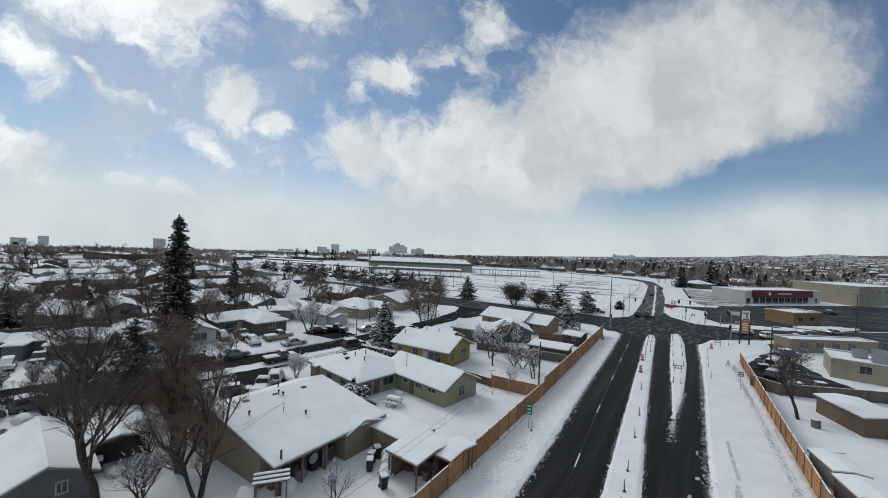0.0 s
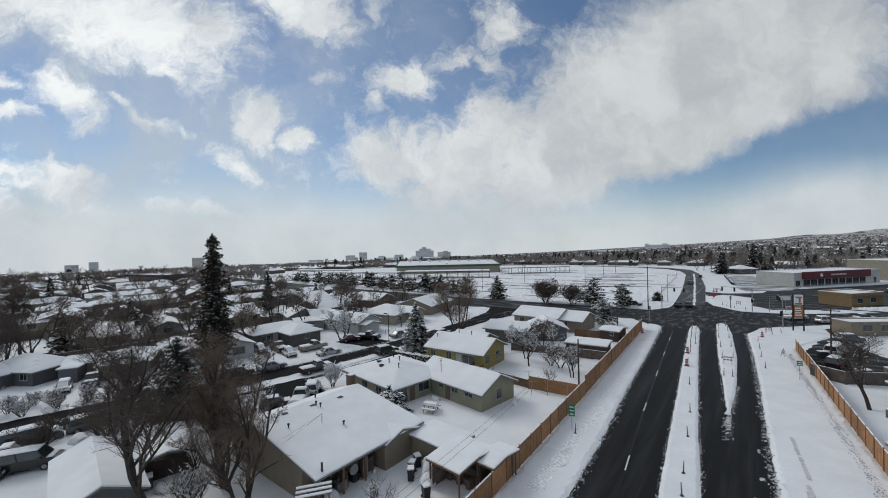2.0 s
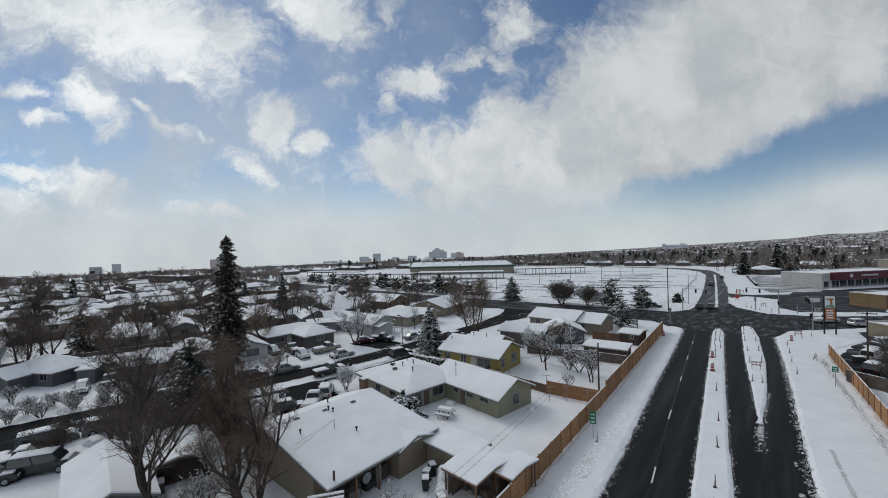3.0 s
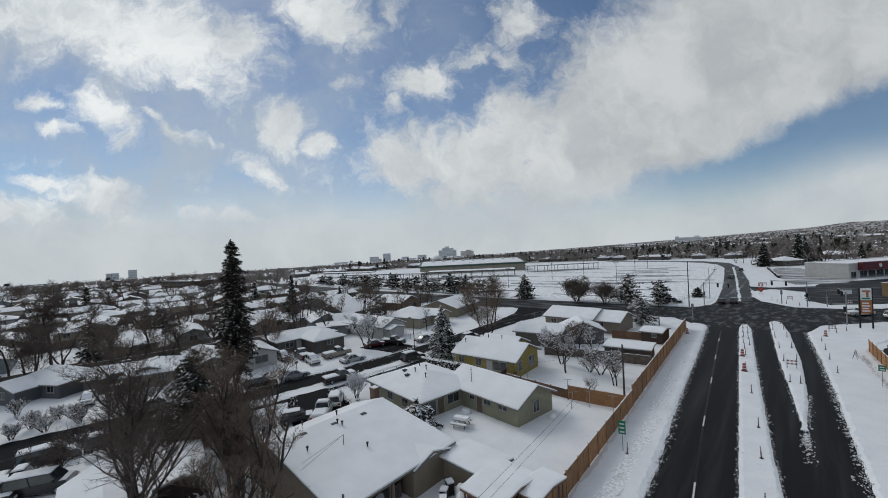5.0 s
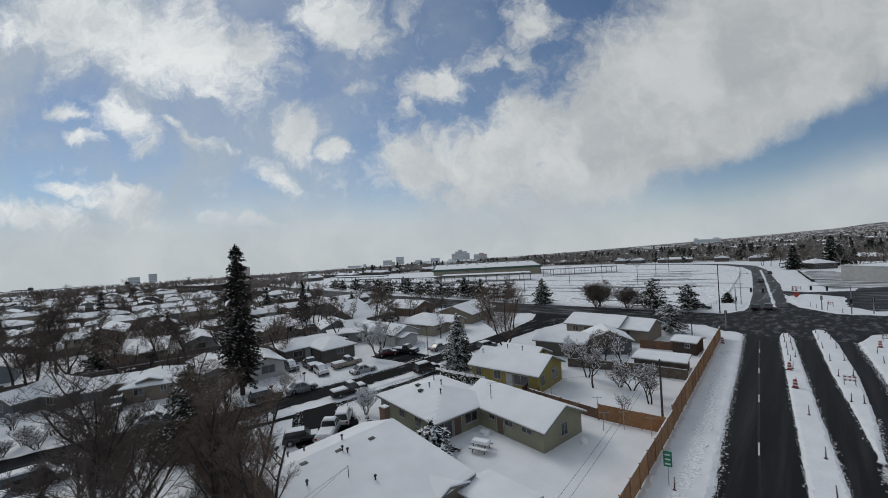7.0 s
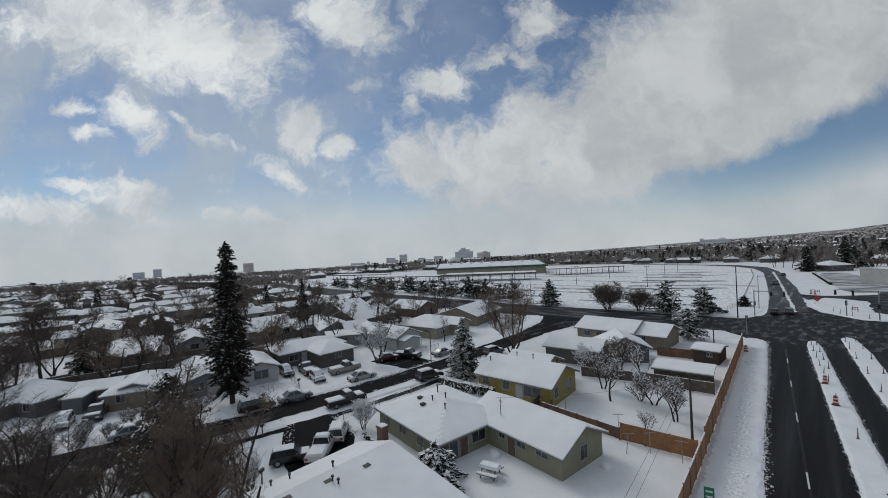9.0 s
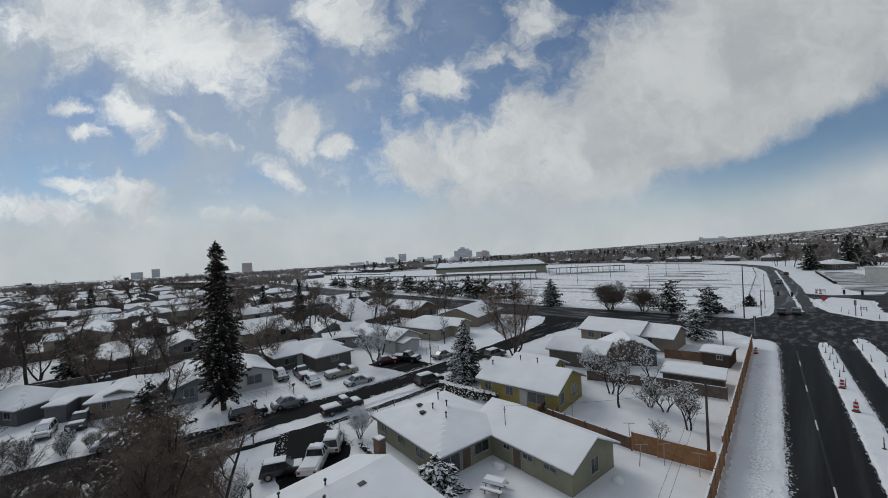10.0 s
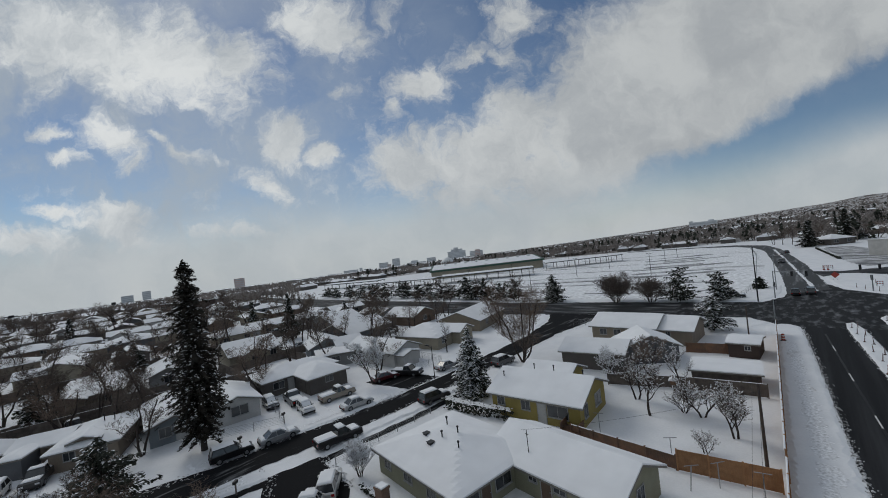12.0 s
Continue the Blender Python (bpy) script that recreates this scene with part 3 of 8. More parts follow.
sheet("driveway_red_car", [(-50, 48.5), (-49.6, 54.5), (-58.5, 53.8), (-59, 47.5)], 0.012, STREET, "wet cleared driveway", "driveway", 0.15, 0.8)

# beds of snow on the avenue
bank("median", [(4.2, -45), (3.2, 18), (2.7, 31), (1.7, 44), (0.6, 58), (-1.1, 80), (-2.5, 98), (-2.4, 102), (-1.4, 102.8), (-0.5, 98.5), (1.0, 80), (2.9, 58), (4.2, 44), (5.5, 32), (6.3, 18), (7.6, -45)], 0.14,
     "long snow-covered median strip between the carriageways", "median", 0.05)
bank("traffic_island", [(1.8, 107), (2.5, 97), (3.9, 77), (5.3, 61), (6.0, 53), (6.3, 50.5), (6.5, 53), (6.8, 61), (6.5, 77), (5.2, 97), (3.9, 107.6), (2.7, 109)], 0.14, "snow-covered tapered traffic island", "traffic island", 0.06)
bank("verge_left", LEFT_EDGE + [(-8.6, 99.4), (-10.4, 100.2), (-12.4, 97.5), (-12.2, 93)] + FENCE_L[::-1], 0.16, "snowy roadside verge with footprints along the fence", "verge", 0.08, 0.5, mat=SNOW)
bank("verge_right", RIGHT_EDGE + [(9.2, 104.5), (12.5, 108.6), (16.5, 113), (20.5, 112), (20.8, 104), (15.5, 93)] + FENCE_R[::-1], 0.16, "snowy roadside verge with a trodden path", "verge", 0.08, 0.5, mat=SNOW)
bank("corner_northeast", [(-3.0, 158), (-1.9, 147), (0.6, 137), (4.6, 131.6), (8.5, 129.6), (11.6, 131), (11.4, 136), (7.8, 141.6), (7.6, 160), (3.4, 164.6), (0.4, 165.2)], 0.13, "snow-covered street corner with a curved kerb", "street corner", 0.12)
bank("strip_northeast", [(11.9, 131), (15, 131), (28, 141), (30, 144.4), (22, 140.6), (12.4, 135.4)], 0.12, "snow-covered strip between the road and the car park", "kerb", 0.12)
bank("median_north", [(-4.9, 136), (-5.7, 146), (-7.8, 168), (-11.0, 202), (-14.6, 238), (-17.8, 268), (-18.9, 268), (-15.6, 238), (-11.9, 202), (-8.7, 168), (-6.6, 146), (-5.6, 136)], 0.10, "thin strip of ploughed snow along the middle of the road", "snowbank", 0.2)
sheet("road_store_entry", [(-5.6, 174), (-2.5, 172.4), (0.9, 172.0), (7.9, 176.4), (15, 181.6), (21, 186.5), (24, 172), (19, 166), (7.9, 162.8), (3.6, 166.4), (0.4, 167.2), (-3.4, 160.5), (-4.6, 165)], 0.036, SLUSH_ROAD, "wet entry lane to the store car park", "road", 0.2)
sheet("parking_lot_store", [(2.6, 206), (3.9, 192), (6.4, 182), (12, 186), (20, 194), (24, 206), (17, 226), (12, 246), (8, 262), (0, 262), (-1.6, 250)], 0.018, LOT_TRACK, "wet store car park with trodden snow", "parking lot", 0.4, 2.0)
bank("corner_northwest", [(-15, 122.5), (-12.6, 127), (-11.3, 134), (-11.6, 146), (-15, 146), (-19, 124)], 0.13, "snow-covered street corner", "street corner", 0.12)
bank("kerb_strip_west", [(-17, 121.2), (-44, 121), (-75, 118.5), (-150, 120), (-215, 124), (-215, 129), (-150, 124), (-75, 122), (-44, 124.5), (-17, 124)], 0.12, "snow-covered kerb strip before the parking lot", "kerb", 0.15)
bank("corner_residential", [(-56.5, 102), (-52.6, 96), (-50.4, 84), (-52, 76), (-57, 80), (-64, 94), (-66, 97.5)], 0.13, "snow-covered rounded street corner", "street corner", 0.12)
bank("kerb_strip_south", [(-37, 102.4), (-30, 103), (-15.5, 103.6), (-11.6, 100.6), (-14, 97), (-30, 97), (-42, 95)], 0.12, "snow-covered strip beside the road", "kerb", 0.15)
bank("snowbank_street_east", [(-51.2, -30), (-49.9, 8), (-48.4, 21.5), (-47.4, 26.2), (-45.0, 26), (-46.2, 20), (-48.2, -30)], 0.16, "ploughed snowbank along the street", "snowbank", 0.18)
bank("snowbank_street_middle", [(-46.2, 35.5), (-45.2, 44), (-44.7, 54), (-42.8, 54), (-43.0, 44), (-44.0, 35)], 0.16, "ploughed snowbank along the street", "snowbank", 0.18)
bank("snowbank_street_west", [(-53.0, 22), (-52, 30), (-50.7, 38), (-50, 45.5), (-52.3, 46), (-53.3, 38), (-54.8, 30), (-56, 22)], 0.14, "ploughed snowbank along the street", "snowbank", 0.2)
bank("snowbank_car_park", [(29, 147), (38, 147.5), (45, 158), (38, 156), (30, 149)], 0.5, "ploughed pile of snow in the car park", "snowbank", 0.2, 0.9, bumpy=0.12)
ribbon("path_street_east", [(-46.2, 16), (-45.3, 22), (-43.2, 31), (-42.0, 42.5), (-41.6, 55)], 1.1, 0.018, STREET, "wet cleared pavement along the street", "pavement", 0.12)

# slush thrown to the edges: many small crumbs, thinning out from the edge
def crumbs(name, path, per_metre, reach, label, z=0.022, y0=-12):
    rng = random.Random(len(path) * 7 + int(path[0][0] * 10))
    verts, faces = [], []
    pts = resample([p for p in path if p[1] > y0], 0.5)
    for p, nn, q in zip(pts, offsets(pts, False), pts[1:] + pts[-1:]):
        near_gap = 0.4 + 0.9 * abs(noise.noise(p * 0.35))
        thin = 1.0 if p.y < 45 else 0.6
        for k in range(int(per_metre * 0.5 * near_gap * thin)):
            c = p.lerp(q, rng.random()) + nn * (rng.choice((-1, 1)) * abs(rng.gauss(0, reach)))
            r = rng.uniform(0.02, 0.06) + (0.06 if rng.random() < 0.12 else 0) + (0.02 if p.y > 45 else 0)
            b, n, t = len(verts), 5, rng.uniform(0, 6.28)
            for j in range(n):
                a = t + 2 * math.pi * j / n
                rr = r * rng.uniform(0.6, 1.3)
                verts.append((c.x + rr * math.cos(a), c.y + 1.5 * rr * math.sin(a), z))
            verts.append((c.x, c.y, z + r * rng.uniform(0.4, 0.9)))
            faces += [(b + j, b + (j + 1) % n, b + n) for j in range(n)]
    return tagged(new(name, raw_mesh(name, verts, faces, SLUSH)), label, "slush", kind="stuff")


MEDIAN_W = [(4.2, -45), (3.2, 18), (2.7, 31), (1.7, 44), (0.6, 58), (-1.1, 80), (-2.5, 98)]
MEDIAN_E = [(7.6, -45), (6.3, 18), (5.5, 32), (4.2, 44), (2.9, 58), (1.0, 80), (-0.5, 98)]
for nm, path, per, reach in (("slush_left", LEFT_EDGE, 60, 0.20), ("slush_right", RIGHT_EDGE, 70, 0.24), ("slush_median_west", MEDIAN_W, 16, 0.09), ("slush_median_east", MEDIAN_E, 22, 0.12),
                             ("slush_island", [(6.4, 44), (6.3, 50), (6.6, 56), (6.8, 62)], 60, 0.2), ("slush_island_west", [(6.0, 53), (5.3, 61), (3.9, 77), (2.5, 97)], 16, 0.1)):
    crumbs(nm, path, per, reach, "grey slush thrown to the road edge")
for k, (x, y, w, l) in enumerate(((8.9, 30, 0.3, 0.9), (8.6, 34.5, 0.25, 0.6), (9.0, 38, 0.22, 0.5), (6.4, 47.5, 0.5, 3.0), (8.8, 43, 0.2, 0.8), (9.2, 26, 0.25, 0.7))):
    ribbon("slush_patch", [(x, y), (x - 0.05, y + l / 2), (x, y + l)], w, 0.030 + 0.004 * (k % 3), SLUSH, "patch of slush lying on the asphalt", "slush", 0.1, 0.15, kind="stuff")
for k, path in enumerate(([(12.4, 33), (12.0, 36.5), (11.7, 39)], [(11.9, 40), (11.5, 45), (11.3, 48)], [(11.9, 34), (11.6, 38)])):
    ribbon("worn_track", path, 0.28, 0.176 + 0.004 * k, TRODDEN, "trodden worn track in the verge", "track", 0.04, 0.25, kind="stuff")


def footprints(name, path, spread, rng, label):
    """Trodden hollows along a path: small dark-sided ovals pressed into the snow, two abreast."""
    verts, faces = [], []
    for i, (p, nn) in enumerate(zip(resample(path, 0.42), offsets(resample(path, 0.42), False))):
        c = p + nn * ((0.13 if i % 2 else -0.13) + rng.gauss(0, spread))
        d = Vector((nn.y, -nn.x, 0))
        for z, k, dz in ((0.0, 1.0, 0.018), (0.0, 0.55, -0.055)):
            for j in range(8):
                a = 2 * math.pi * j / 8
                q = c + d * (0.19 * k * math.cos(a)) + nn * (0.10 * k * math.sin(a))
                verts.append((q.x, q.y, 0.18 + dz + (0.03 * math.sin(a * 2) if k == 1.0 else 0)))
        b = len(verts) - 16
        for j in range(8):
            faces.append((b + j, b + (j + 1) % 8, b + 8 + (j + 1) % 8, b + 8 + j))
        faces.append(tuple(b + 8 + j for j in range(8)))
    ob = new(name, raw_mesh(name, verts, faces, TRODDEN))
    return tagged(ob, label, "footprints", kind="stuff")


footprints("footprints_right", [(16.6, 28), (15.9, 42), (14.9, 58), (13.9, 72), (13.2, 84)], 0.06, RNG, "trodden line of footprints along the fence")
footprints("footprints_right", [(16.3, 28), (15.6, 42), (14.6, 58), (13.7, 72), (13.0, 84)], 0.10, RNG, "trodden line of footprints along the fence")
ribbon("footprints_left", [(-5.0, 26), (-5.2, 40), (-6.4, 56), (-7.8, 74), (-9.0, 88)], 1.3, 0.172, TRACKED, "trail of footprints in the snow", "path", 0.25, 0.4, kind="stuff")


def lane_dash(x, y, yaw):
    bm = bmesh.new()
    box(bm, -0.06, 0.06, -1.35, 1.35, 0, 0.004)
    return tagged(part("lane_dash", bm, PAINT_LINE, at=pose(x, y, 0.0405, 0, 0, yaw)), "white painted lane dash on the asphalt", "road marking", "lane dashes", kind="structure")


ribbon("lane_seam", [(3.2, -4), (2.1, 9), (1.0, 21.5), (-0.2, 34.6), (-1.45, 48.2), (-2.55, 62.0), (-3.5, 74.0), (-4.4, 86), (-5.0, 94)], 0.22, 0.0365, SEAM, "dark wet seam between the lanes", "road marking", 0.03, 0.6)
dash = lane_dash(-0.2, 34.6, 5.6)
for x, y in ((1.0, 21.5), (2.1, 9), (-1.45, 48.2), (-2.55, 62.0), (-3.5, 74.0), (-4.4, 86)):
    copy_thing(dash, pose(x, y, 0.0405, 0, 0, 4.6))


# ---- fences ----
def board_panel(name, width, height, mat, boards=13):
    """A fence panel of upright boards on two rails, with its dark batten."""
    bm = bmesh.new()
    w = width / boards
    edge = []
    for i in range(boards):
        x, d = -width / 2 + i * w, 0.018 + 0.006 * (i % 2)
        edge += [(x + 0.002, -0.004), (x + 0.008, -d), (x + w - 0.008, -d), (x + w - 0.002, -0.004)]
    prism(bm, edge + [(width / 2, 0.014), (-width / 2, 0.014)], 0.05, height)
    return mesh_of(name, bm, mat)


def post_mesh(height, mat, size=0.05):
    bm = bmesh.new()
    box(bm, -size, size, -size, size, 0, height)
    box(bm, -size * 1.25, size * 1.25, -size * 1.25, size * 1.25, height, height + 0.03)
    return mesh_of("post", bm, mat)


def cap_mesh(width, thick=0.05, half=0.06):
    bm = bmesh.new()
    profile(bm, [(-half, 0), (half, 0), (half * 0.8, thick * 0.7), (0, thick), (-half * 0.8, thick * 0.7)], -width / 2, width / 2)
    return mesh_of("snow_cap", bm, ROOF_SNOW)


def fence(name, start, end, height, mat, label, width=2.4, cap=True, post_mat=None, z=0.0):
    a, b = Vector((*start, 0)), Vector((*end, 0))
    n = max(1, round((b - a).length / width))
    w = (b - a).length / n
    yaw = math.degrees(math.atan2(b.y - a.y, b.x - a.x))
    root = thing(name, a.x, a.y, z, yaw, label, "fence")
    pm, tm, cm = board_panel("panel", w, height, mat), post_mesh(height + 0.04, post_mat or mat), cap_mesh(w)
    for i in range(n):
        piece("panel", pm, root, pose((i + 0.5) * w, 0, RNG.uniform(-0.02, 0.02)))
        piece("post", tm, root, pose(i * w, -0.04, 0))
        if cap:
            piece("snow_cap", cm, root, pose((i + 0.5) * w, 0, height - 0.01, 0, 0, 90))
    piece("post", tm, root, pose(n * w, -0.04, 0))
    return root


fence("fence", (-5.2, -25), (-7.3, 26), 1.9, CEDAR, "new orange cedar board fence with a snow cap beside the avenue")
fence("fence", (-7.3, 26), (-8.25, 48), 1.95, CEDAR, "new orange cedar board fence with a snow cap beside the avenue")
fence("fence", (-8.3, 48.1), (-10.6, 92), 2.4, CEDAR, "taller new orange cedar board fence with a snow cap")
fence("fence", (17.3, 38), (19.4, 6), 1.9, CEDAR, "new orange cedar board fence with a snow cap beside the verge")
fence("fence", (14.3, 88), (17.25, 38.2), 1.9, CEDAR, "new orange cedar board fence with a snow cap beside the verge")
fence("fence", (-14.9, 45.9), (-8.5, 46.4), 1.7, CEDAR, "reddish-brown board fence between two yards", cap=False)
fence("fence", (-24.3, 47.0), (-15.0, 45.9), 1.2, CEDAR_DARK, "low dark board fence with snow on top between two yards")
fence("fence", (-19.0, 63.4), (-10.2, 64.2), 1.5, GREY_BOARD, "weathered grey board fence behind the garden")
fence("fence", (-26, 61.5), (-19.2, 63.4), 1.4, GREY_BOARD, "weathered grey board fence behind the garden")
fence("fence", (-20.5, 78.5), (-13.0, 79.5), 1.5, CEDAR_DARK, "brown board fence behind the shed", cap=False)
fence("fence", (14.8, 72.8), (18, 70.6), 1.7, GREY_BOARD, "dark weathered board fence")
fence("fence", (18, 70.6), (32, 78), 1.7, GREY_BOARD, "dark weathered board fence")
fence("fence", (-90, 4), (-84, 34), 1.6, GREY_BOARD, "long dark back fence with a line of snow")
fence("fence", (-84, 34), (-74, 50), 1.6, GREY_BOARD, "long dark back fence with a line of snow")

def plot_fences():
    """Dark board fences round the back gardens, too far off to tell their boards apart."""
    rng = random.Random(31)
    verts, faces = [], []

    def run(x0, y0, x1, y1, h):
        d = Vector((x1 - x0, y1 - y0, 0)).normalized() * 0.05
        nx, ny = -d.y, d.x
        z0 = min(terrain(x0, y0), terrain(x1, y1)) - 0.1
        b = len(verts)
        for x, y in ((x0 + nx, y0 + ny), (x1 + nx, y1 + ny), (x1 - nx, y1 - ny), (x0 - nx, y0 - ny)):
            verts.extend(((x, y, z0), (x, y, z0 + 0.1 + h)))
        for i in range(4):
            p, q = b + 2 * i, b + 2 * ((i + 1) % 4)
            faces.append((p, q, q + 1, p + 1))
        faces.append((b + 1, b + 3, b + 5, b + 7))

    for cx in (-91.5, -119.5, -149, -179, -209, -240, -272, -305):
        for k in range(-4, 8):
            y = k * 12.6 + rng.uniform(-1, 1)
            if y < -18 - abs(cx) * 0.18 or y > 92:
                continue
            h = rng.uniform(1.5, 1.9)
            run(cx + rng.uniform(-0.5, 0.5), y, cx + rng.uniform(-0.5, 0.5), y + 12.4, h)
            run(cx - rng.uniform(5, 9), y, cx + rng.uniform(5, 9), y + rng.uniform(-0.6, 0.6), h)
    tagged(new("plot_fences", raw_mesh("plot_fences", verts, faces, GREY_BOARD)), "dark board fences between the back gardens", "fences", kind="stuff")


plot_fences()

# rows of tyre tracks in the parking lot
for k, (x0, y0, x1, y1, w) in enumerate(((-60, 134, -26, 138, 2.2), (-190, 140, -70, 137, 2.5), (-185, 152, -30, 155, 3.0), (-190, 170, -40, 176, 2.2), (-70, 168, -26, 186, 5.0), (-200, 190, -60, 200, 2.5), (-64, 196, -30, 214, 5.0), (-170, 214, -70, 226, 2.5), (-60, 232, -34, 246, 4.0),
                                            (-140, 244, -60, 256, 2.5), (-120, 270, -60, 280, 3.0), (-56, 172, -36, 180, 6.0), (-60, 182, -33, 192, 5.0), (-62, 206, -40, 214, 6.0), (-66, 222, -42, 230, 6.0), (-70, 238, -46, 248, 6.0), (-60, 255, -44, 264, 6.0), (-95, 162, -60, 166, 4.0))):
    ribbon("tyre_tracks", [(x0, y0), ((x0 + x1) / 2, (y0 + y1) / 2 + RNG.uniform(-1.5, 1.5)), (x1, y1)], w, 0.018 + 0.004 * (k % 3), LOT_TRACK, "dark wet tyre tracks across the snowy lot", "tyre tracks", 0.6, 1.6, kind="stuff")

# tyre ruts in the snow beside the street and out of the drives
for k, path in enumerate(([(-48.9, 2), (-48.4, 9), (-47.6, 20), (-46.8, 24.5)], [(-48.2, 2), (-47.7, 9), (-46.9, 20), (-46.1, 24.5)], [(-54.4, 23), (-53.4, 30), (-52.2, 38), (-51.4, 45)], [(-51.0, 36.5), (-55.4, 36.8), (-59.5, 37.6)], [(-50.8, 38.0), (-55.2, 38.4), (-59.5, 39.2)],
                          [(-54.4, 12.0), (-60, 11.2), (-66, 11.8)], [(-54.4, 10.4), (-60, 9.6), (-66, 10.2)], [(-44.5, 70), (-43.6, 80), (-42.0, 92)])):
    ribbon("tyre_rut", path, 0.34, (0.176 if k < 2 else 0.156 if k == 2 else 0.014) + 0.003 * (k % 3), TRACKED, "tyre rut pressed into the snow", "tyre tracks", 0.06, 0.35, kind="stuff")

# ---- houses ----
def roof_height(x, y, x0, x1, y0, y1, axis, eave, slope, hip):
    d = min(y - y0, y1 - y) if axis == "x" else min(x - x0, x1 - x)
    if hip:
        d = min(d, x - x0, x1 - x, y - y0, y1 - y)
    return eave + slope * max(0.0, d)


def roof_parts(root, x0, x1, y0, y1, axis, eave, slope, hip, over, detail, snow=0.17, mat=None, ridge=None):
    """A roof slab with its eaves, and the blanket of snow on it."""
    x0, x1, y0, y1 = x0 - over, x1 + over, y0 - over, y1 + over
    low = eave - slope * over

    def grid(nx, ny, top, bottom):
        xs = [x0 + (x1 - x0) * i / nx for i in range(nx + 1)]
        ys = [y0 + (y1 - y0) * i / ny for i in range(ny + 1)]
        bm = bmesh.new()
        up = [[bm.verts.new((x, y, top(x, y))) for x in xs] for y in ys]
        dn = [[bm.verts.new((x, y, bottom(x, y))) for x in xs] for y in ys]
        for j in range(ny):
            for i in range(nx):
                bm.faces.new((up[j][i], up[j][i + 1], up[j + 1][i + 1], up[j + 1][i]))
                bm.faces.new((dn[j][i], dn[j + 1][i], dn[j + 1][i + 1], dn[j][i + 1]))
        for i in range(nx):
            bm.faces.new((dn[0][i], dn[0][i + 1], up[0][i + 1], up[0][i]))
            bm.faces.new((dn[ny][i + 1], dn[ny][i], up[ny][i], up[ny][i + 1]))
        for j in range(ny):
            bm.faces.new((dn[j + 1][0], dn[j][0], up[j][0], up[j + 1][0]))
            bm.faces.new((dn[j][nx], dn[j + 1][nx], up[j + 1][nx], up[j][nx]))
        return bm

    def h(x, y):
        if ridge:
            return low + (ridge[1] - low) * min((x - x0) / (ridge[0] - x0), (x1 - x) / (x1 - ridge[0]))
        return roof_height(x, y, x0, x1, y0, y1, axis, low, slope, hip)

    k = detail if hip or ridge else 2
    part("roof", grid(k if (hip or axis == "y") else 1, k if (hip or axis == "x") else 1, h, lambda x, y: h(x, y) - 0.16), mat or FASCIA, root)
    seed = RNG.uniform(0, 50)

    def top(x, y):
        e = min(x - x0, x1 - x, y - y0, y1 - y)
        t = snow * min(1.0, 0.72 + e * 1.4)
        return h(x, y) + 0.004 + t + 0.035 * noise.noise(Vector((x * 0.5 + seed, y * 0.5, 0))) * min(1, e)

    part("roof_snow", grid(detail, detail, top, lambda x, y: h(x, y) + 0.003), ROOF_SNOW, root, "thick even blanket of fresh snow")


def wall_part(root, x0, x1, y0, y1, axis, eave, slope, hip, mat, label=""):
    bm = bmesh.new()
    if hip or slope == 0:
        box(bm, x0, x1, y0, y1, 0, eave - 0.05)
    elif axis == "y":
        c, r = (x0 + x1) / 2, eave + slope * (x1 - x0) / 2
        profile(bm, [(x0, 0), (x1, 0), (x1, eave - 0.12), (c, r - 0.18), (x0, eave - 0.12)], y0, y1)
    else:
        c, r = (y0 + y1) / 2, eave + slope * (y1 - y0) / 2
        vs = profile(bm, [(y0, 0), (y1, 0), (y1, eave - 0.12), (c, r - 0.18), (y0, eave - 0.12)], x0, x1)
        for v in vs:
            v.co = Vector((v.co.y, v.co.x, v.co.z))
    part("wall", bm, mat, root, label)


def window(root, x, y, face, w, h, z, trim=None, bars=1):
    """A window on a wall: frame, pane and sill. face: the way it looks, in degrees from +x."""
    bm = bmesh.new()
    for a, b, c, d in ((-w / 2 - 0.07, w / 2 + 0.07, h, h + 0.08), (-w / 2 - 0.07, w / 2 + 0.07, -0.08, 0), (-w / 2 - 0.07, -w / 2, 0, h), (w / 2, w / 2 + 0.07, 0, h)):
        box(bm, -0.02, 0.06, a, b, c, d)
    for i in range(bars):
        c = -w / 2 + w * (i + 1) / (bars + 1)
        box(bm, -0.02, 0.045, c - 0.025, c + 0.025, 0, h)
    fr = part("window", bm, trim or TRIM, root, at=pose(x, y, z, 0, 0, face))
    bm = bmesh.new()
    box(bm, -0.02, 0.025, -w / 2, w / 2, 0, h)
    part("pane", bm, GLASS, fr)
    bm = bmesh.new()
    box(bm, -0.02, 0.12, -w / 2 - 0.1, w / 2 + 0.1, -0.12, -0.082)
    part("sill", bm, trim or TRIM, fr)


def door(root, x, y, face, w, h, mat, z=0.05):
    bm = bmesh.new()
    for a, b, c, d in ((-w / 2 - 0.08, -w / 2, 0, h), (w / 2, w / 2 + 0.08, 0, h), (-w / 2 - 0.08, w / 2 + 0.08, h, h + 0.08)):
        box(bm, -0.02, 0.06, a, b, c, d)
    fr = part("door", bm, TRIM, root, at=pose(x, y, z, 0, 0, face))
    bm = bmesh.new()
    box(bm, -0.02, 0.03, -w / 2, w / 2, 0, h)
    for k in (0.12, 0.55):
        box(bm, 0.03, 0.04, -w * 0.32, w * 0.32, h * k, h * (k + 0.33))
    part("leaf", bm, mat, fr)
    bm = bmesh.new()
    box(bm, 0.03, 0.09, w * 0.36, w * 0.42, h * 0.47, h * 0.5)
    part("handle", bm, STEEL, fr)


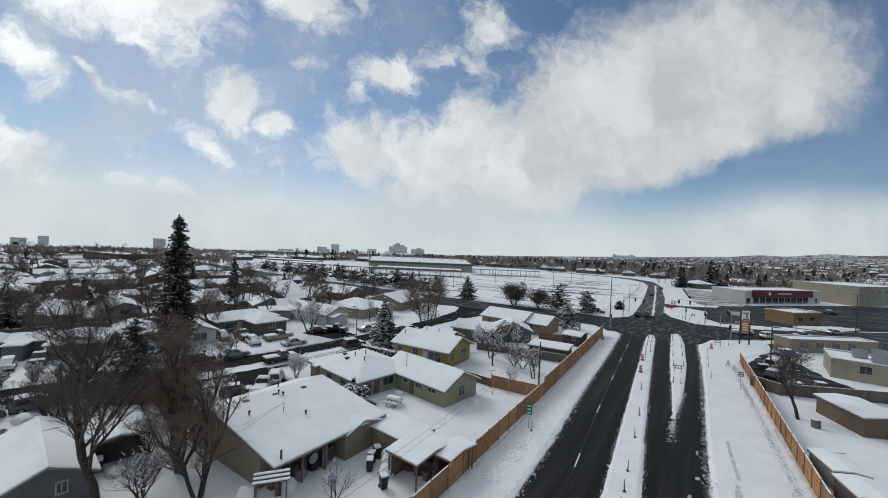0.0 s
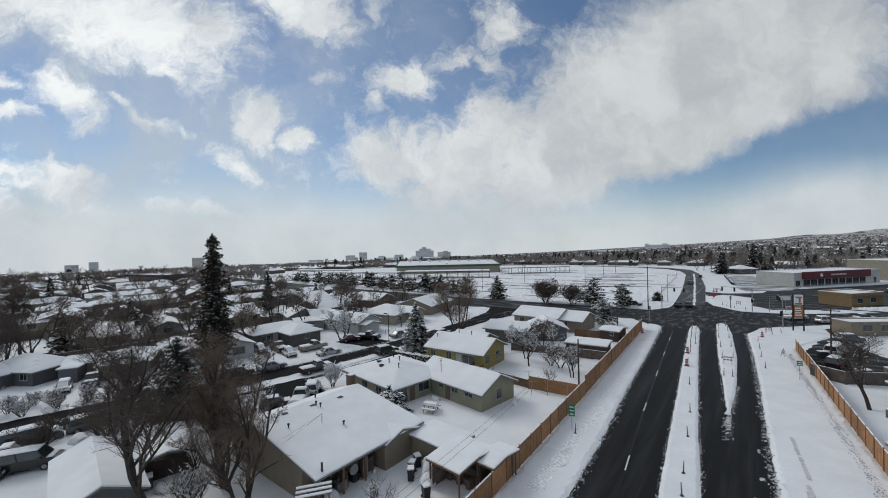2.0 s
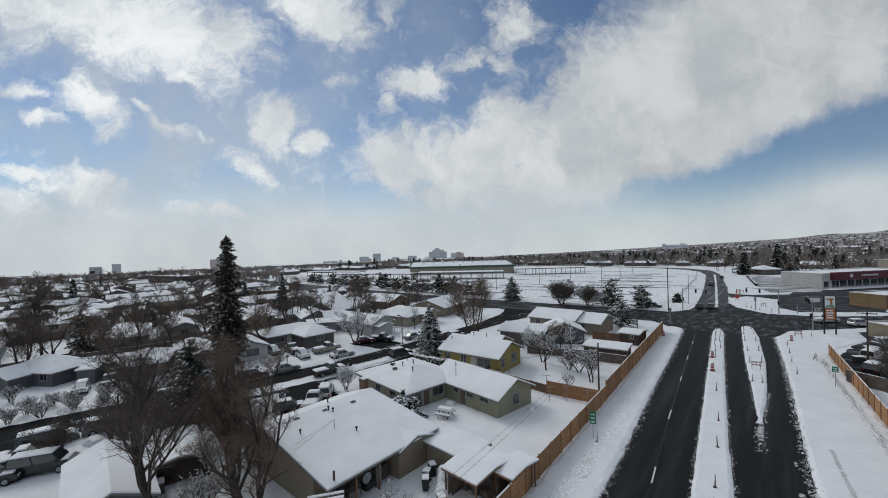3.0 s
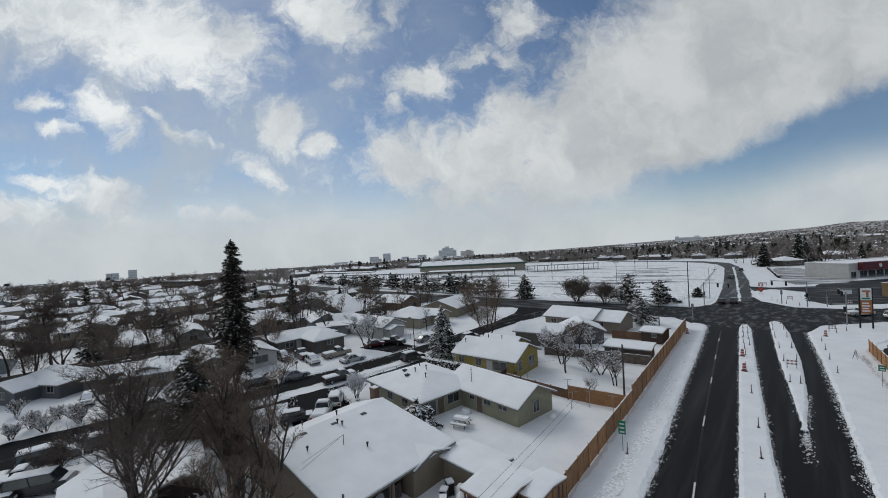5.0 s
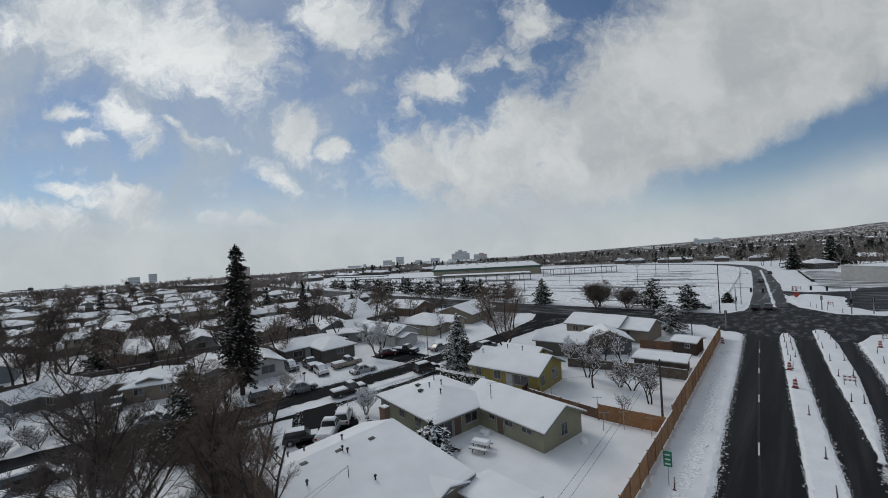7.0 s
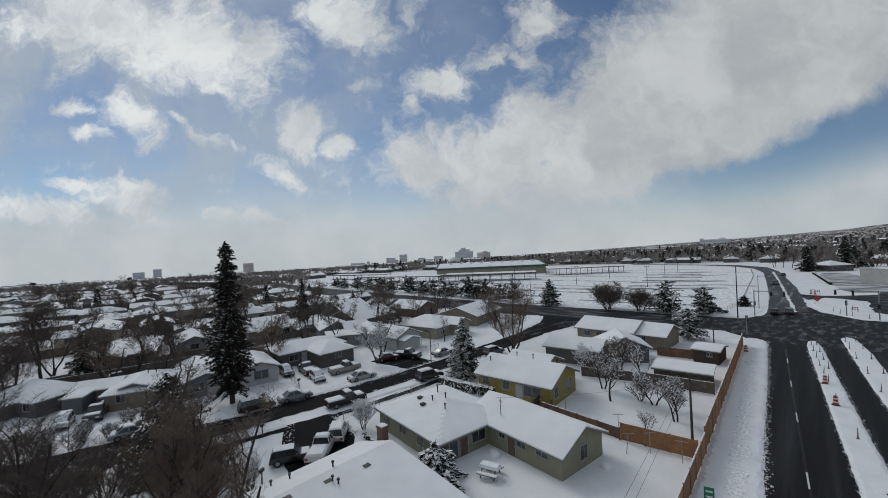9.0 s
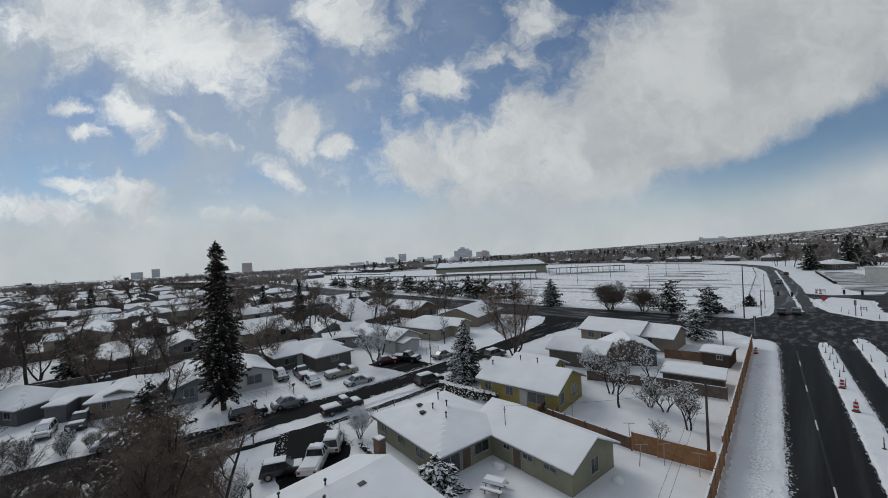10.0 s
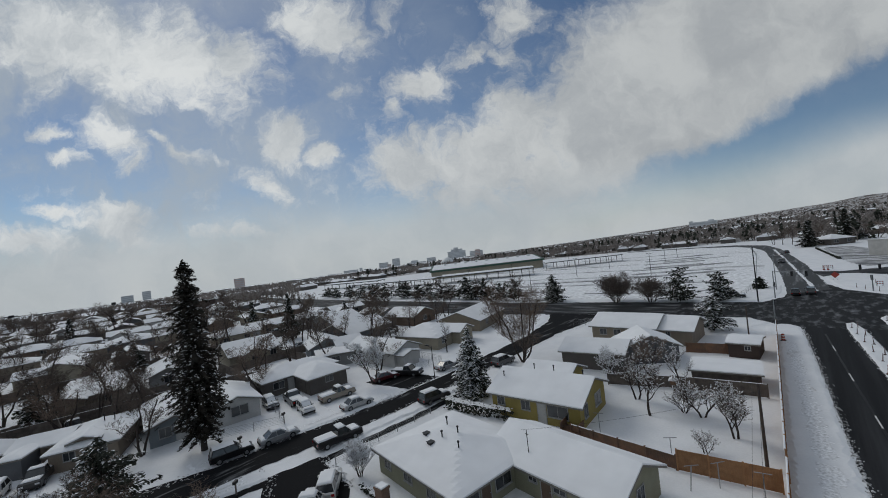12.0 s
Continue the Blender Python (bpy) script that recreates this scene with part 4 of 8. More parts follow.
def garage_door(root, x, y, face, w, mat):
    bm = bmesh.new()
    for i in range(4):
        box(bm, -0.03, 0.03, -w / 2, w / 2, 0.03 + i * 0.53, 0.03 + i * 0.53 + 0.51)
    for i in range(-2, 3):
        for k in range(4):
            box(bm, 0.03, 0.045, i * w / 5 - w / 12, i * w / 5 + w / 12, 0.13 + k * 0.53, 0.45 + k * 0.53)
    part("garage_door", bm, mat, root, at=pose(x, y, 0, 0, 0, face))


def vent(root, x, y, z, kind="pipe"):
    bm = bmesh.new()
    if kind == "pipe":
        tube(bm, (0, 0, -0.3), (0, 0, 0.45), 0.06, 0.06, 8)
        tube(bm, (0, 0, 0.45), (0, 0, 0.55), 0.12, 0.10, 8)
    else:
        box(bm, -0.22, 0.22, -0.22, 0.22, -0.2, 0.12)
        box(bm, -0.27, 0.27, -0.27, 0.27, 0.12, 0.17)
    part("roof_vent", bm, BLACK_METAL, root, at=pose(x, y, z))


def house(name, x, y, yaw, blocks, colour, label, windows=(), doors=(), garages=(), vents=(), detail=6, over=0.45, snow=0.17, category="house", group="", trim=None):
    """blocks: (x0, x1, y0, y1, ridge axis, eave, slope, hip). windows: (x, y, face, w, h, z)."""
    root = thing(name, x, y, 0, yaw, label, category, group)
    for x0, x1, y0, y1, axis, eave, slope, hip in blocks:
        wall_part(root, x0, x1, y0, y1, axis, eave, slope, hip, colour)
        roof_parts(root, x0, x1, y0, y1, axis, eave, slope, hip, over, detail, snow)
    for wdw in windows:
        window(root, *wdw, trim=trim)
    for d in doors:
        door(root, *d)
    for g in garages:
        garage_door(root, *g)
    for v in vents:
        vent(root, *v)
    return root


SAGE = paint("sage_green", (0.33, 0.325, 0.225))
MUSTARD = paint("mustard_yellow", (0.38, 0.30, 0.085))
TAN = paint("tan", (0.30, 0.25, 0.185))
BEIGE = paint("beige", (0.29, 0.235, 0.18))
TAUPE = paint("taupe", (0.13, 0.115, 0.103))
SLATE = paint("slate_grey", (0.13, 0.135, 0.145))
BROWN = paint("brown", (0.17, 0.115, 0.08))
WHITE = paint("off_white", (0.58, 0.57, 0.55))
CREAM = paint("cream", (0.38, 0.34, 0.26))
BLUEGREY = paint("blue_grey", (0.24, 0.27, 0.29))
PALEGREY = paint("pale_grey", (0.30, 0.30, 0.295))
DARKWOOD = paint("dark_wood", (0.065, 0.042, 0.032))

green = house("house", -24.6, 37.2, -8, [(-11.0, 0, -6.1, 3.0, "x", 2.28, 0.30, True), (-2.4, 8.6, 0.02, 6.2, "x", 2.28, 0.46, False)], SAGE,
              "single-storey sage green L-shaped house with deep snow on its roof",
              [(-9.4, -6.1, 270, 0.9, 1.0, 0.95), (-6.2, -6.1, 270, 1.1, 1.0, 0.95), (-3.0, -6.1, 270, 1.1, 1.1, 0.85), (0, -1.3, 0, 1.7, 1.15, 0.8), (1.9, 0.02, 270, 0.7, 0.6, 1.3),
               (4.3, 0.02, 270, 1.0, 0.7, 1.25), (6.6, 0.02, 270, 1.2, 0.6, 1.3), (8.6, 3.2, 0, 1.0, 1.2, 0.75)],
              [(0, -3.2, 0, 0.95, 2.0, BROWN), (3.1, 0.02, 270, 0.9, 2.0, BROWN)],
              vents=[(-6.8, -1.0, 3.85), (-5.6, -2.6, 3.5), (-6.0, -3.6, 3.2, "hood"), (-3.2, -2.8, 3.4), (-7.4, -3.0, 3.35, "hood"), (-4.6, -1.6, 3.8)], detail=22)
# sliding patio door in the re-entrant corner, and the service mast with its stays
bm = bmesh.new()
box(bm, -0.02, 0.05, -1.1, 1.1, 0.1, 2.1)
slider = part("patio_door", bm, TRIM, green, at=pose(0, -5.0, 0))
bm = bmesh.new()
box(bm, 0.05, 0.06, -1.0, -0.05, 0.18, 2.02)
box(bm, 0.05, 0.06, 0.05, 1.0, 0.18, 2.02)
part("pane", bm, GLASS, slider)
bm = bmesh.new()
tube(bm, (1.0, 0.9, 2.7), (1.0, 0.9, 4.6), 0.035, 0.03, 6)
tube(bm, (0.85, 0.9, 4.3), (1.15, 0.9, 4.3), 0.03, 0.03, 6)
part("service_mast", bm, BLACK_METAL, green)

yellow = house("house", -29.2, 51.7, 3, [(-5.2, 5.2, -3.7, 3.7, "x", 2.75, 0.42, False), (-4.6, 1.2, 2.4, 8.0, "x", 2.6, 0.40, False)], MUSTARD,
               "single-storey mustard yellow house with deep snow on its roof",
               [(-4.0, -3.7, 270, 0.9, 0.9, 1.3), (-0.9, -3.7, 270, 1.0, 1.0, 1.2), (2.8, -3.7, 270, 2.2, 1.2, 0.95), (5.2, -2.2, 0, 0.9, 1.3, 0.9), (5.2, 1.4, 0, 1.7, 1.3, 0.9)],
               [(1.0, -3.7, 270, 0.9, 2.05, WHITE)],
               vents=[(-4.6, -1.6, 3.85), (-1.6, 0.5, 4.4), (0.8, 0.6, 4.4), (4.3, 0.3, 4.3)], detail=18, over=0.5)
bm = bmesh.new()
box(bm, 3.6, 5.5, -5.2, -3.75, 0, 0.5)
box(bm, 3.6, 3.7, -5.2, -3.75, 0.5, 1.25)
box(bm, 5.4, 5.5, -5.2, -3.75, 0.5, 1.25)
part("porch", bm, CEDAR_DARK, yellow, "low brown timber porch")

# the house with the open carport side
near = thing("house", -23.4, 20.3, 0, 0, "tan house with a wide snow-covered roof and open carport", "house")
bm = bmesh.new()
profile(bm, [(-6.8, 0), (4.9, 0), (4.9, 2.78), (-2.4, 3.98), (-6.8, 2.48)], -5.6, 5.5)
part("wall", bm, TAN, near)
roof_parts(near, -6.8, 6.8, -5.5, 5.5, "y", 2.6, 0.18, False, 0.4, 30, 0.17, ridge=(-2.4, 4.12))
bm = bmesh.new()
box(bm, 4.92, 7.0, 1.0, 5.0, 0, 2.40)
part("side_room", bm, TAN, near, "tan boarded side room")
for y in (-5.3, -3.1, -0.9):
    bm = bmesh.new()
    box(bm, 6.6, 6.75, y - 0.07, y + 0.07, 0, 2.42)
    part("carport_post", bm, CEDAR_DARK, near)
bm = bmesh.new()
box(bm, 6.55, 6.8, -5.5, 0.98, 2.28, 2.46)
part("carport_beam", bm, CEDAR_DARK, near)
for i, (w, h) in enumerate(((0.9, 1.0), (0.6, 1.5), (1.1, 0.8), (0.5, 1.2), (0.8, 0.6), (0.6, 1.7), (0.9, 1.1))):
    bm = bmesh.new()
    box(bm, 5.3 + 0.2 * (i % 3), 5.9 + 0.25 * (i % 3), -5.2 + i * 0.86, -5.2 + i * 0.86 + w * 0.8, 0, h)
    part("stored_box", bm, (GREY_BOARD, DARK, STEEL)[i % 3], near, "dark clutter stored under the carport roof")
    bm = bmesh.new()
    tube(bm, (6.3, -5.0 + i * 0.86, 0), (6.0, -4.8 + i * 0.86, h + 0.4), 0.03, 0.03, 5)
    part("stored_pole", bm, GREY_BOARD, near)
bm = bmesh.new()
tube(bm, (6.4, -1.9, 1.3), (6.48, -1.9, 1.3), 0.42, 0.42, 18)
tube(bm, (6.46, -1.9, 1.3), (6.5, -1.9, 1.3), 0.30, 0.30, 18)
part("hung_wheel", bm, STEEL, near, "round grey wheel hung in the carport")
window(near, -6.8, -3.0, 180, 1.4, 1.1, 1.0)
window(near, -6.8, 2.0, 180, 1.2, 1.1, 1.0)
window(near, -4.2, -5.6, 270, 1.5, 1.1, 1.0)
roof_parts(near, 4.6, 7.05, 1.1, 4.9, "x", 2.36, 0.30, False, 0.25, 12, 0.15)
for v in ((-1.9, -3.1, 4.05, "hood"), (-1.6, -0.4, 4.0, "hood"), (-2.7, 0.7, 4.1), (-0.8, 0.0, 3.86), (-1.3, -0.15, 3.95), (-1.2, 2.5, 3.95, "hood"), (-5.6, -2.6, 3.1), (-5.2, -1.4, 3.2), (3.0, -0.2, 3.2), (0.4, -4.0, 3.65)):
    vent(near, *v)
bm = bmesh.new()
box(bm, -0.38, 0.38, -0.32, 0.32, 0, 4.6)
box(bm, -0.43, 0.43, -0.37, 0.37, 4.6, 4.75)
chim = part("chimney", bm, BRICK, near, "square brown brick chimney", at=pose(-4.2, 6.3, 0))
bm = bmesh.new()
box(bm, -0.36, 0.36, -0.3, 0.3, 4.754, 4.84)
part("snow_cap", bm, ROOF_SNOW, chim)
bm = bmesh.new()
tube(bm, (1.6, -1.5, 3.4), (1.6, -1.5, 4.5), 0.03, 0.025, 5)
mast = part("roof_mast", bm, BLACK_METAL, near)
for dx, dy in ((-0.2, -4.2), (0.5, -4.2)):
    bm = bmesh.new()
    tube(bm, (1.6, -1.5, 4.45), (1.6 + dx, -1.5 + dy, 3.5), 0.010, 0.010, 4)
    part("stay_wire", bm, BLACK_METAL, mast)

# lean-to frame with snow at the corner of the carport
lean = thing("pergola", -16.4, 14.4, 0, -35, "small weathered timber pergola with snow on its slats", "pergola")
for i in range(3):
    bm = bmesh.new()
    box(bm, 0.15 + i * 0.55, 0.38 + i * 0.55, -1.2, 1.2, 2.25, 2.32)
    slat = part("slat", bm, GREY_BOARD, lean)
    bm = bmesh.new()
    box(bm, 0.16 + i * 0.55, 0.37 + i * 0.55, -1.2, 1.2, 2.324, 2.40)
    part("snow_cap", bm, ROOF_SNOW, slat)
for x in (0.1, 1.6):
    for y in (-1.0, 1.0):
        bm = bmesh.new()
        box(bm, x - 0.05, x + 0.05, y - 0.05, y + 0.05, 0, 2.25)
        part("post", bm, GREY_BOARD, lean)

grey = house("house", -31.4, 5.2, -7, [(-4.4, 4.9, -2.2, 2.2, "x", 2.45, 0.46, False)], SLATE, "dark grey gabled house with snow on its roof under bare trees",
             [(4.9, 0.7, 0, 0.5, 0.7, 1.3)], detail=16)
house("garage", -34.0, 10.4, -12, [(-3.1, 3.1, -1.5, 1.5, "x", 1.95, 0.2, False)], DARKWOOD, "dark timber outbuilding with snow on its roof", detail=10, category="garage")

# across the street and behind
house("house", -67.6, 15.0, -24, [(-9.0, 0, -3.1, 3.1, "x", 2.4, 0.34, True), (-9.0, -4.0, -8.0, -3.12, "y", 2.3, 0.25, False), (-2.6, -0.5, -1.2, 1.2, "x", 2.95, 0.32, False)], BEIGE, "beige single-storey house with a gabled front and snowy roof",
      [(0, -1.3, 0, 1.0, 0.9, 1.1), (0, 1.7, 0, 0.7, 0.7, 1.3)], vents=[(-4.5, 0.6, 3.7), (-5.2, 1.4, 3.5)], detail=14)
house("house", -79.4, 6.9, 30, [(-4.8, 4.0, -3.5, 2.6, "x", 2.3, 0.5, True), (-4.6, 0.4, -6.4, -3.52, "y", 2.1, 0.42, False)], SLATE, "dark grey house with a hipped snowy roof", [(2.4, -3.5, 270, 1.2, 1.0, 0.9), (-2.0, -6.4, 270, 1.0, 0.9, 0.9)], detail=12)
house("shed", -73.3, 10.3, -30, [(-2.2, 2.2, -1.1, 1.1, "x", 2.3, 0.22, True)], SLATE, "dark grey shed with a snow-covered roof", detail=12, category="shed", over=0.2)
house("house", -71.0, 23.8, -8, [(-6.0, 6.3, -2.4, 2.6, "x", 2.5, 0.3, False)], BLUEGREY, "blue-grey house with snow on its roof behind the conifer", [(6.3, -0.8, 0, 1.2, 1.1, 0.9)], garages=[(6.32, 1.3, 0, 2.2, WHITE)], detail=10)
house("house", -68.2, 30.6, -8, [(-5.2, 5.2, -2.7, 2.7, "x", 2.5, 0.36, False)], WHITE, "white-fronted house with stone skirting and a snowy roof", [(5.2, 0.2, 0, 2.0, 1.2, 0.9)], detail=12)
house("house", -68.6, 41.5, -4, [(-6.2, 0.8, -6.0, 6.0, "y", 2.6, 0.30, True), (-2, 6.2, -1.2, 5.0, "x", 2.6, 0.36, True)], TAUPE, "long taupe house with a hipped snow-covered roof and two-car drive",
      [(6.2, 2.0, 0, 1.2, 0.9, 1.3), (0.8, -3.8, 0, 1.6, 1.0, 1.0)], [(0.8, -1.9, 0, 0.9, 2.05, WHITE)], [(3.2, -1.22, 270, 3.0, TAUPE)], detail=14)
house("house", -67.0, 57.6, 2, [(-7.0, 6.6, -3.2, 3.2, "x", 2.7, 0.42, False), (3.2, 8.4, -2.6, 1.0, "x", 2.3, 0.25, False)], WHITE, "white gabled house with a porch and snowy roof",
      [(6.6, 1.6, 0, 1.3, 1.2, 0.9), (-3, -3.2, 270, 1.1, 1.1, 1.0)], detail=12)
house("carport", -75.5, 52.0, -25, [(-3.2, 3.2, -3.0, 3.0, "x", 2.3, 0.05, False)], PALEGREY, "flat-roofed pale outbuilding with snow", [(3.2, 0, 0, 1.4, 0.8, 1.1)], detail=6, category="outbuilding")
house("house", -83.4, 54.6, -20, [(-4.5, 3.6, -3.4, 3.4, "x", 2.7, 0.45, False), (0.5, 6.2, 1.6, 6.6, "y", 2.6, 0.42, False)], BLUEGREY, "pale blue-grey house with two snowy gables",
      [(3.6, -1.2, 0, 1.0, 1.1, 1.0), (3.6, 1.0, 0, 1.0, 1.1, 1.0), (6.2, 4.0, 0, 1.2, 1.1, 1.0)], detail=10)
house("house", -100.5, 45.2, -6, [(-5.5, 6.0, -5.0, 5.0, "y", 2.6, 0.36, False), (2, 8, -3, 2, "x", 2.6, 0.4, False)], CREAM, "cream house with a gabled porch and snowy roof", [(8.0, -0.5, 0, 1.6, 1.2, 0.9), (6.0, 3.6, 0, 1.2, 1.1, 1.0)], detail=10)
house("house", -66.5, 70.0, 8, [(-6, 5.2, -4.6, 4.8, "y", 2.6, 0.36, True), (-1, 7.2, 0.5, 5.4, "x", 2.6, 0.4, False)], CREAM, "cream house with a wide snowy roof near the corner", [(7.2, 3.0, 0, 1.4, 1.1, 1.0), (5.2, -2.5, 0, 1.3, 1.1, 1.0)], detail=10)
house("house", -68.5, 87.5, 12, [(-6, 5.0, -7.0, 7.0, "y", 2.6, 0.33, False)], TAN, "tan house with a long snowy roof near the corner", [(5.0, -3, 0, 1.3, 1.1, 1.0), (5.0, 3, 0, 1.3, 1.1, 1.0)], detail=10)
house("house", -91.0, 68.0, 5, [(-6, 5.5, -6.5, 6.5, "y", 2.6, 0.35, False)], SLATE, "dark grey house with a snowy roof", [(5.5, 2, 0, 1.3, 1.1, 1.0)], detail=8)
house("house", -90.5, 86.0, 5, [(-5.5, 5.5, -4.5, 4.5, "x", 2.6, 0.38, False)], BROWN, "brown house with a snowy gabled roof", [(5.5, 0, 0, 1.4, 1.1, 1.0)], detail=8)
house("house", -109.5, 74.0, 0, [(-6, 6, -5, 5, "y", 2.6, 0.36, False)], PALEGREY, "pale grey house with a snowy gabled roof", [(6, -2, 0, 1.3, 1.1, 1.0), (6, 2, 0, 1.3, 1.1, 1.0)], detail=8)
house("house", -102.5, 19.4, -14, [(-8.5, 8.5, -4.6, 4.6, "y", 2.6, 0.28, True), (2.0, 9.6, -5.4, 0, "x", 2.5, 0.3, False)], BEIGE, "long beige house with a broad snowy roof", [(9.6, -3, 0, 1.4, 1.2, 0.9), (8.5, 2.4, 0, 1.6, 1.1, 1.0)], detail=10)
house("house", -139.0, 17.5, -12, [(-8, 8, -4.5, 4.5, "x", 2.6, 0.34, False), (3, 9, -7, -2, "y", 2.5, 0.36, False)], CREAM, "cream house with two snowy gables", [(9, -4.5, 0, 1.3, 1.1, 1.0)], detail=8)
house("house", -101.0, 30.0, -10, [(-5.5, 6, -3, 3, "x", 2.6, 0.36, False)], PALEGREY, "pale grey house with a snowy roof", [(6, 0, 0, 1.4, 1.1, 1.0)], detail=8)
house("house", -135.5, 29.5, -8, [(-5, 5, -3.5, 3.5, "x", 2.6, 0.38, False)], TAUPE, "taupe house with a snowy roof", [(5, 0, 0, 1.4, 1.1, 1.0)], detail=8)
house("house", -30.2, 85.2, -1, [(-5.4, 5.0, -4.4, 4.4, "x", 2.9, 0.32, False)], TAN, "tan house with a plain snowy gabled roof", [(-1, -4.4, 270, 1.1, 0.9, 1.4), (-3.4, -4.4, 270, 1.1, 0.9, 1.4)], detail=10)
house("house", -22.7, 85.4, -2, [(-2.6, 2.6, -3.6, 4.4, "x", 2.6, 0.34, False)], BEIGE, "beige annex with a snowy roof", [(-0.8, -3.6, 270, 0.6, 1.0, 1.2)], detail=8)
house("house", -24.9, 74.0, 32, [(-3.6, 3.6, -2.9, 2.9, "y", 2.6, 0.42, False)], SLATE, "dark grey gabled outbuilding with snow on its roof", [(0.6, -2.9, 270, 0.8, 0.8, 1.2)], detail=8)
house("house", -31.0, 69.5, 6, [(-3.6, 5.0, -3.4, 3.4, "x", 2.6, 0.30, False)], TAUPE, "low taupe house with snow on its roof", [(2, -3.4, 270, 1.0, 0.9, 1.3)], detail=8)
house("shed", -13.4, 80.2, -3, [(-1.7, 1.7, -2.3, 2.3, "x", 2.1, 0.16, False)], DARKWOOD, "dark brown garden shed with a snowy roof", [(0.5, -2.3, 270, 0.6, 0.5, 1.2)], detail=8, category="shed", over=0.3)
house("shed", -14.2, 67.8, 6, [(-3.4, 3.2, -2.2, 2.4, "x", 1.9, 0.06, False)], GREY_BOARD, "long low weathered shed with snow on its roof", detail=10, category="shed", over=0.3)
house("shed", -13.9, 25.9, -4, [(-2.3, 2.1, -1.5, 1.6, "x", 2.0, 0.10, False)], TAN, "tan garden shed with snow sliding off its roof", detail=10, category="shed", over=0.3)

# open-sided shelters by the fence
def shelter(x, y, yaw, w, d, h, label):
    root = thing("shelter", x, y, 0, yaw, label, "shelter")
    roof_parts(root, -w / 2, w / 2, -d / 2, d / 2, "x", h, 0.12, False, 0.15, 10, 0.14, CEDAR_DARK)
    for sx in (-1, 1):
        for sy in (-1, 1):
            bm = bmesh.new()
            box(bm, sx * (w / 2 - 0.1) - 0.05, sx * (w / 2 - 0.1) + 0.05, sy * (d / 2 - 0.1) - 0.05, sy * (d / 2 - 0.1) + 0.05, 0, h)
            part("post", bm, CEDAR_DARK, root)
    bm = bmesh.new()
    box(bm, -w / 2 + 0.2, -w / 2 + 0.28, -d / 2 + 0.2, d / 2 - 0.2, 0, h - 0.4)
    box(bm, -w / 2 + 0.3, w / 2 - 0.3, d / 2 - 0.28, d / 2 - 0.2, 0, h - 0.3)
    part("screen", bm, GREY_BOARD, root)
    for i in range(int((w - 0.6) / 0.5)):
        bm = bmesh.new()
        box(bm, -w / 2 + 0.4 + i * 0.5, -w / 2 + 0.8 + i * 0.5, -0.6 + 0.3 * (i % 2), 0.1 + 0.3 * (i % 2), 0, 0.5 + 0.2 * (i % 3))
        part("stored_box", bm, GREY_BOARD, root, "dark stored clutter")


shelter(-10.2, 24.0, -4, 3.2, 4.6, 2.3, "open timber shelter with a snowy roof beside the fence")
shelter(-7.9, 25.6, -4, 1.7, 3.4, 2.2, "narrow lean-to shelter with a snowy roof against the fence")
house("shed", 24.4, 64.0, 25, [(-2.2, 2.4, -3.4, 3.4, "y", 2.2, 0.1, False)], BROWN, "brown shed with a thick flat layer of snow", detail=12, category="shed", over=0.25)
house("shed", 18.9, 46.0, 15, [(-1.1, 1.2, -2.2, 1.6, "y", 1.7, 0.12, False)], PALEGREY, "small pale shed with snow on top", detail=6, category="shed", over=0.15)
house("shed", 19.9, 41.6, 15, [(-1.3, 1.6, -1.6, 1.5, "y", 1.7, 0.12, False)], TAUPE, "small dark shed with snow on top", detail=6, category="shed", over=0.15)

# the rest of the quarter: rows of single-storey houses along the streets behind
def simple_house(x, y, yaw, kind, colour, label):
    if kind == 0:
        return house("house", x, y, yaw, [(-6, 6, -4, 4, "x", 2.6, 0.36, False)], colour, label, [(6, -1.8, 0, 1.2, 1.0, 1.0), (-2, -4, 270, 1.3, 1.0, 1.0), (2.5, -4, 270, 1.0, 1.0, 1.0)], detail=5, group="rows of houses")
    if kind == 1:
        return house("house", x, y, yaw, [(-4, 4, -6, 6, "y", 2.6, 0.36, False), (1, 6.5, -4.8, 0.2, "x", 2.5, 0.4, False)], colour, label, [(6.5, -2.3, 0, 1.4, 1.0, 1.0), (4, 3.2, 0, 1.3, 1.0, 1.0)], detail=5, group="rows of houses")
    return house("house", x, y, yaw, [(-4.6, 4.6, -6.2, 6.2, "y", 2.6, 0.33, True)], colour, label, [(4.6, -3, 0, 1.4, 1.0, 1.0), (4.6, 2.4, 0, 1.4, 1.0, 1.0)], garages=[(4.62, 5, 0, 2.0, TRIM)], detail=6, group="rows of houses")


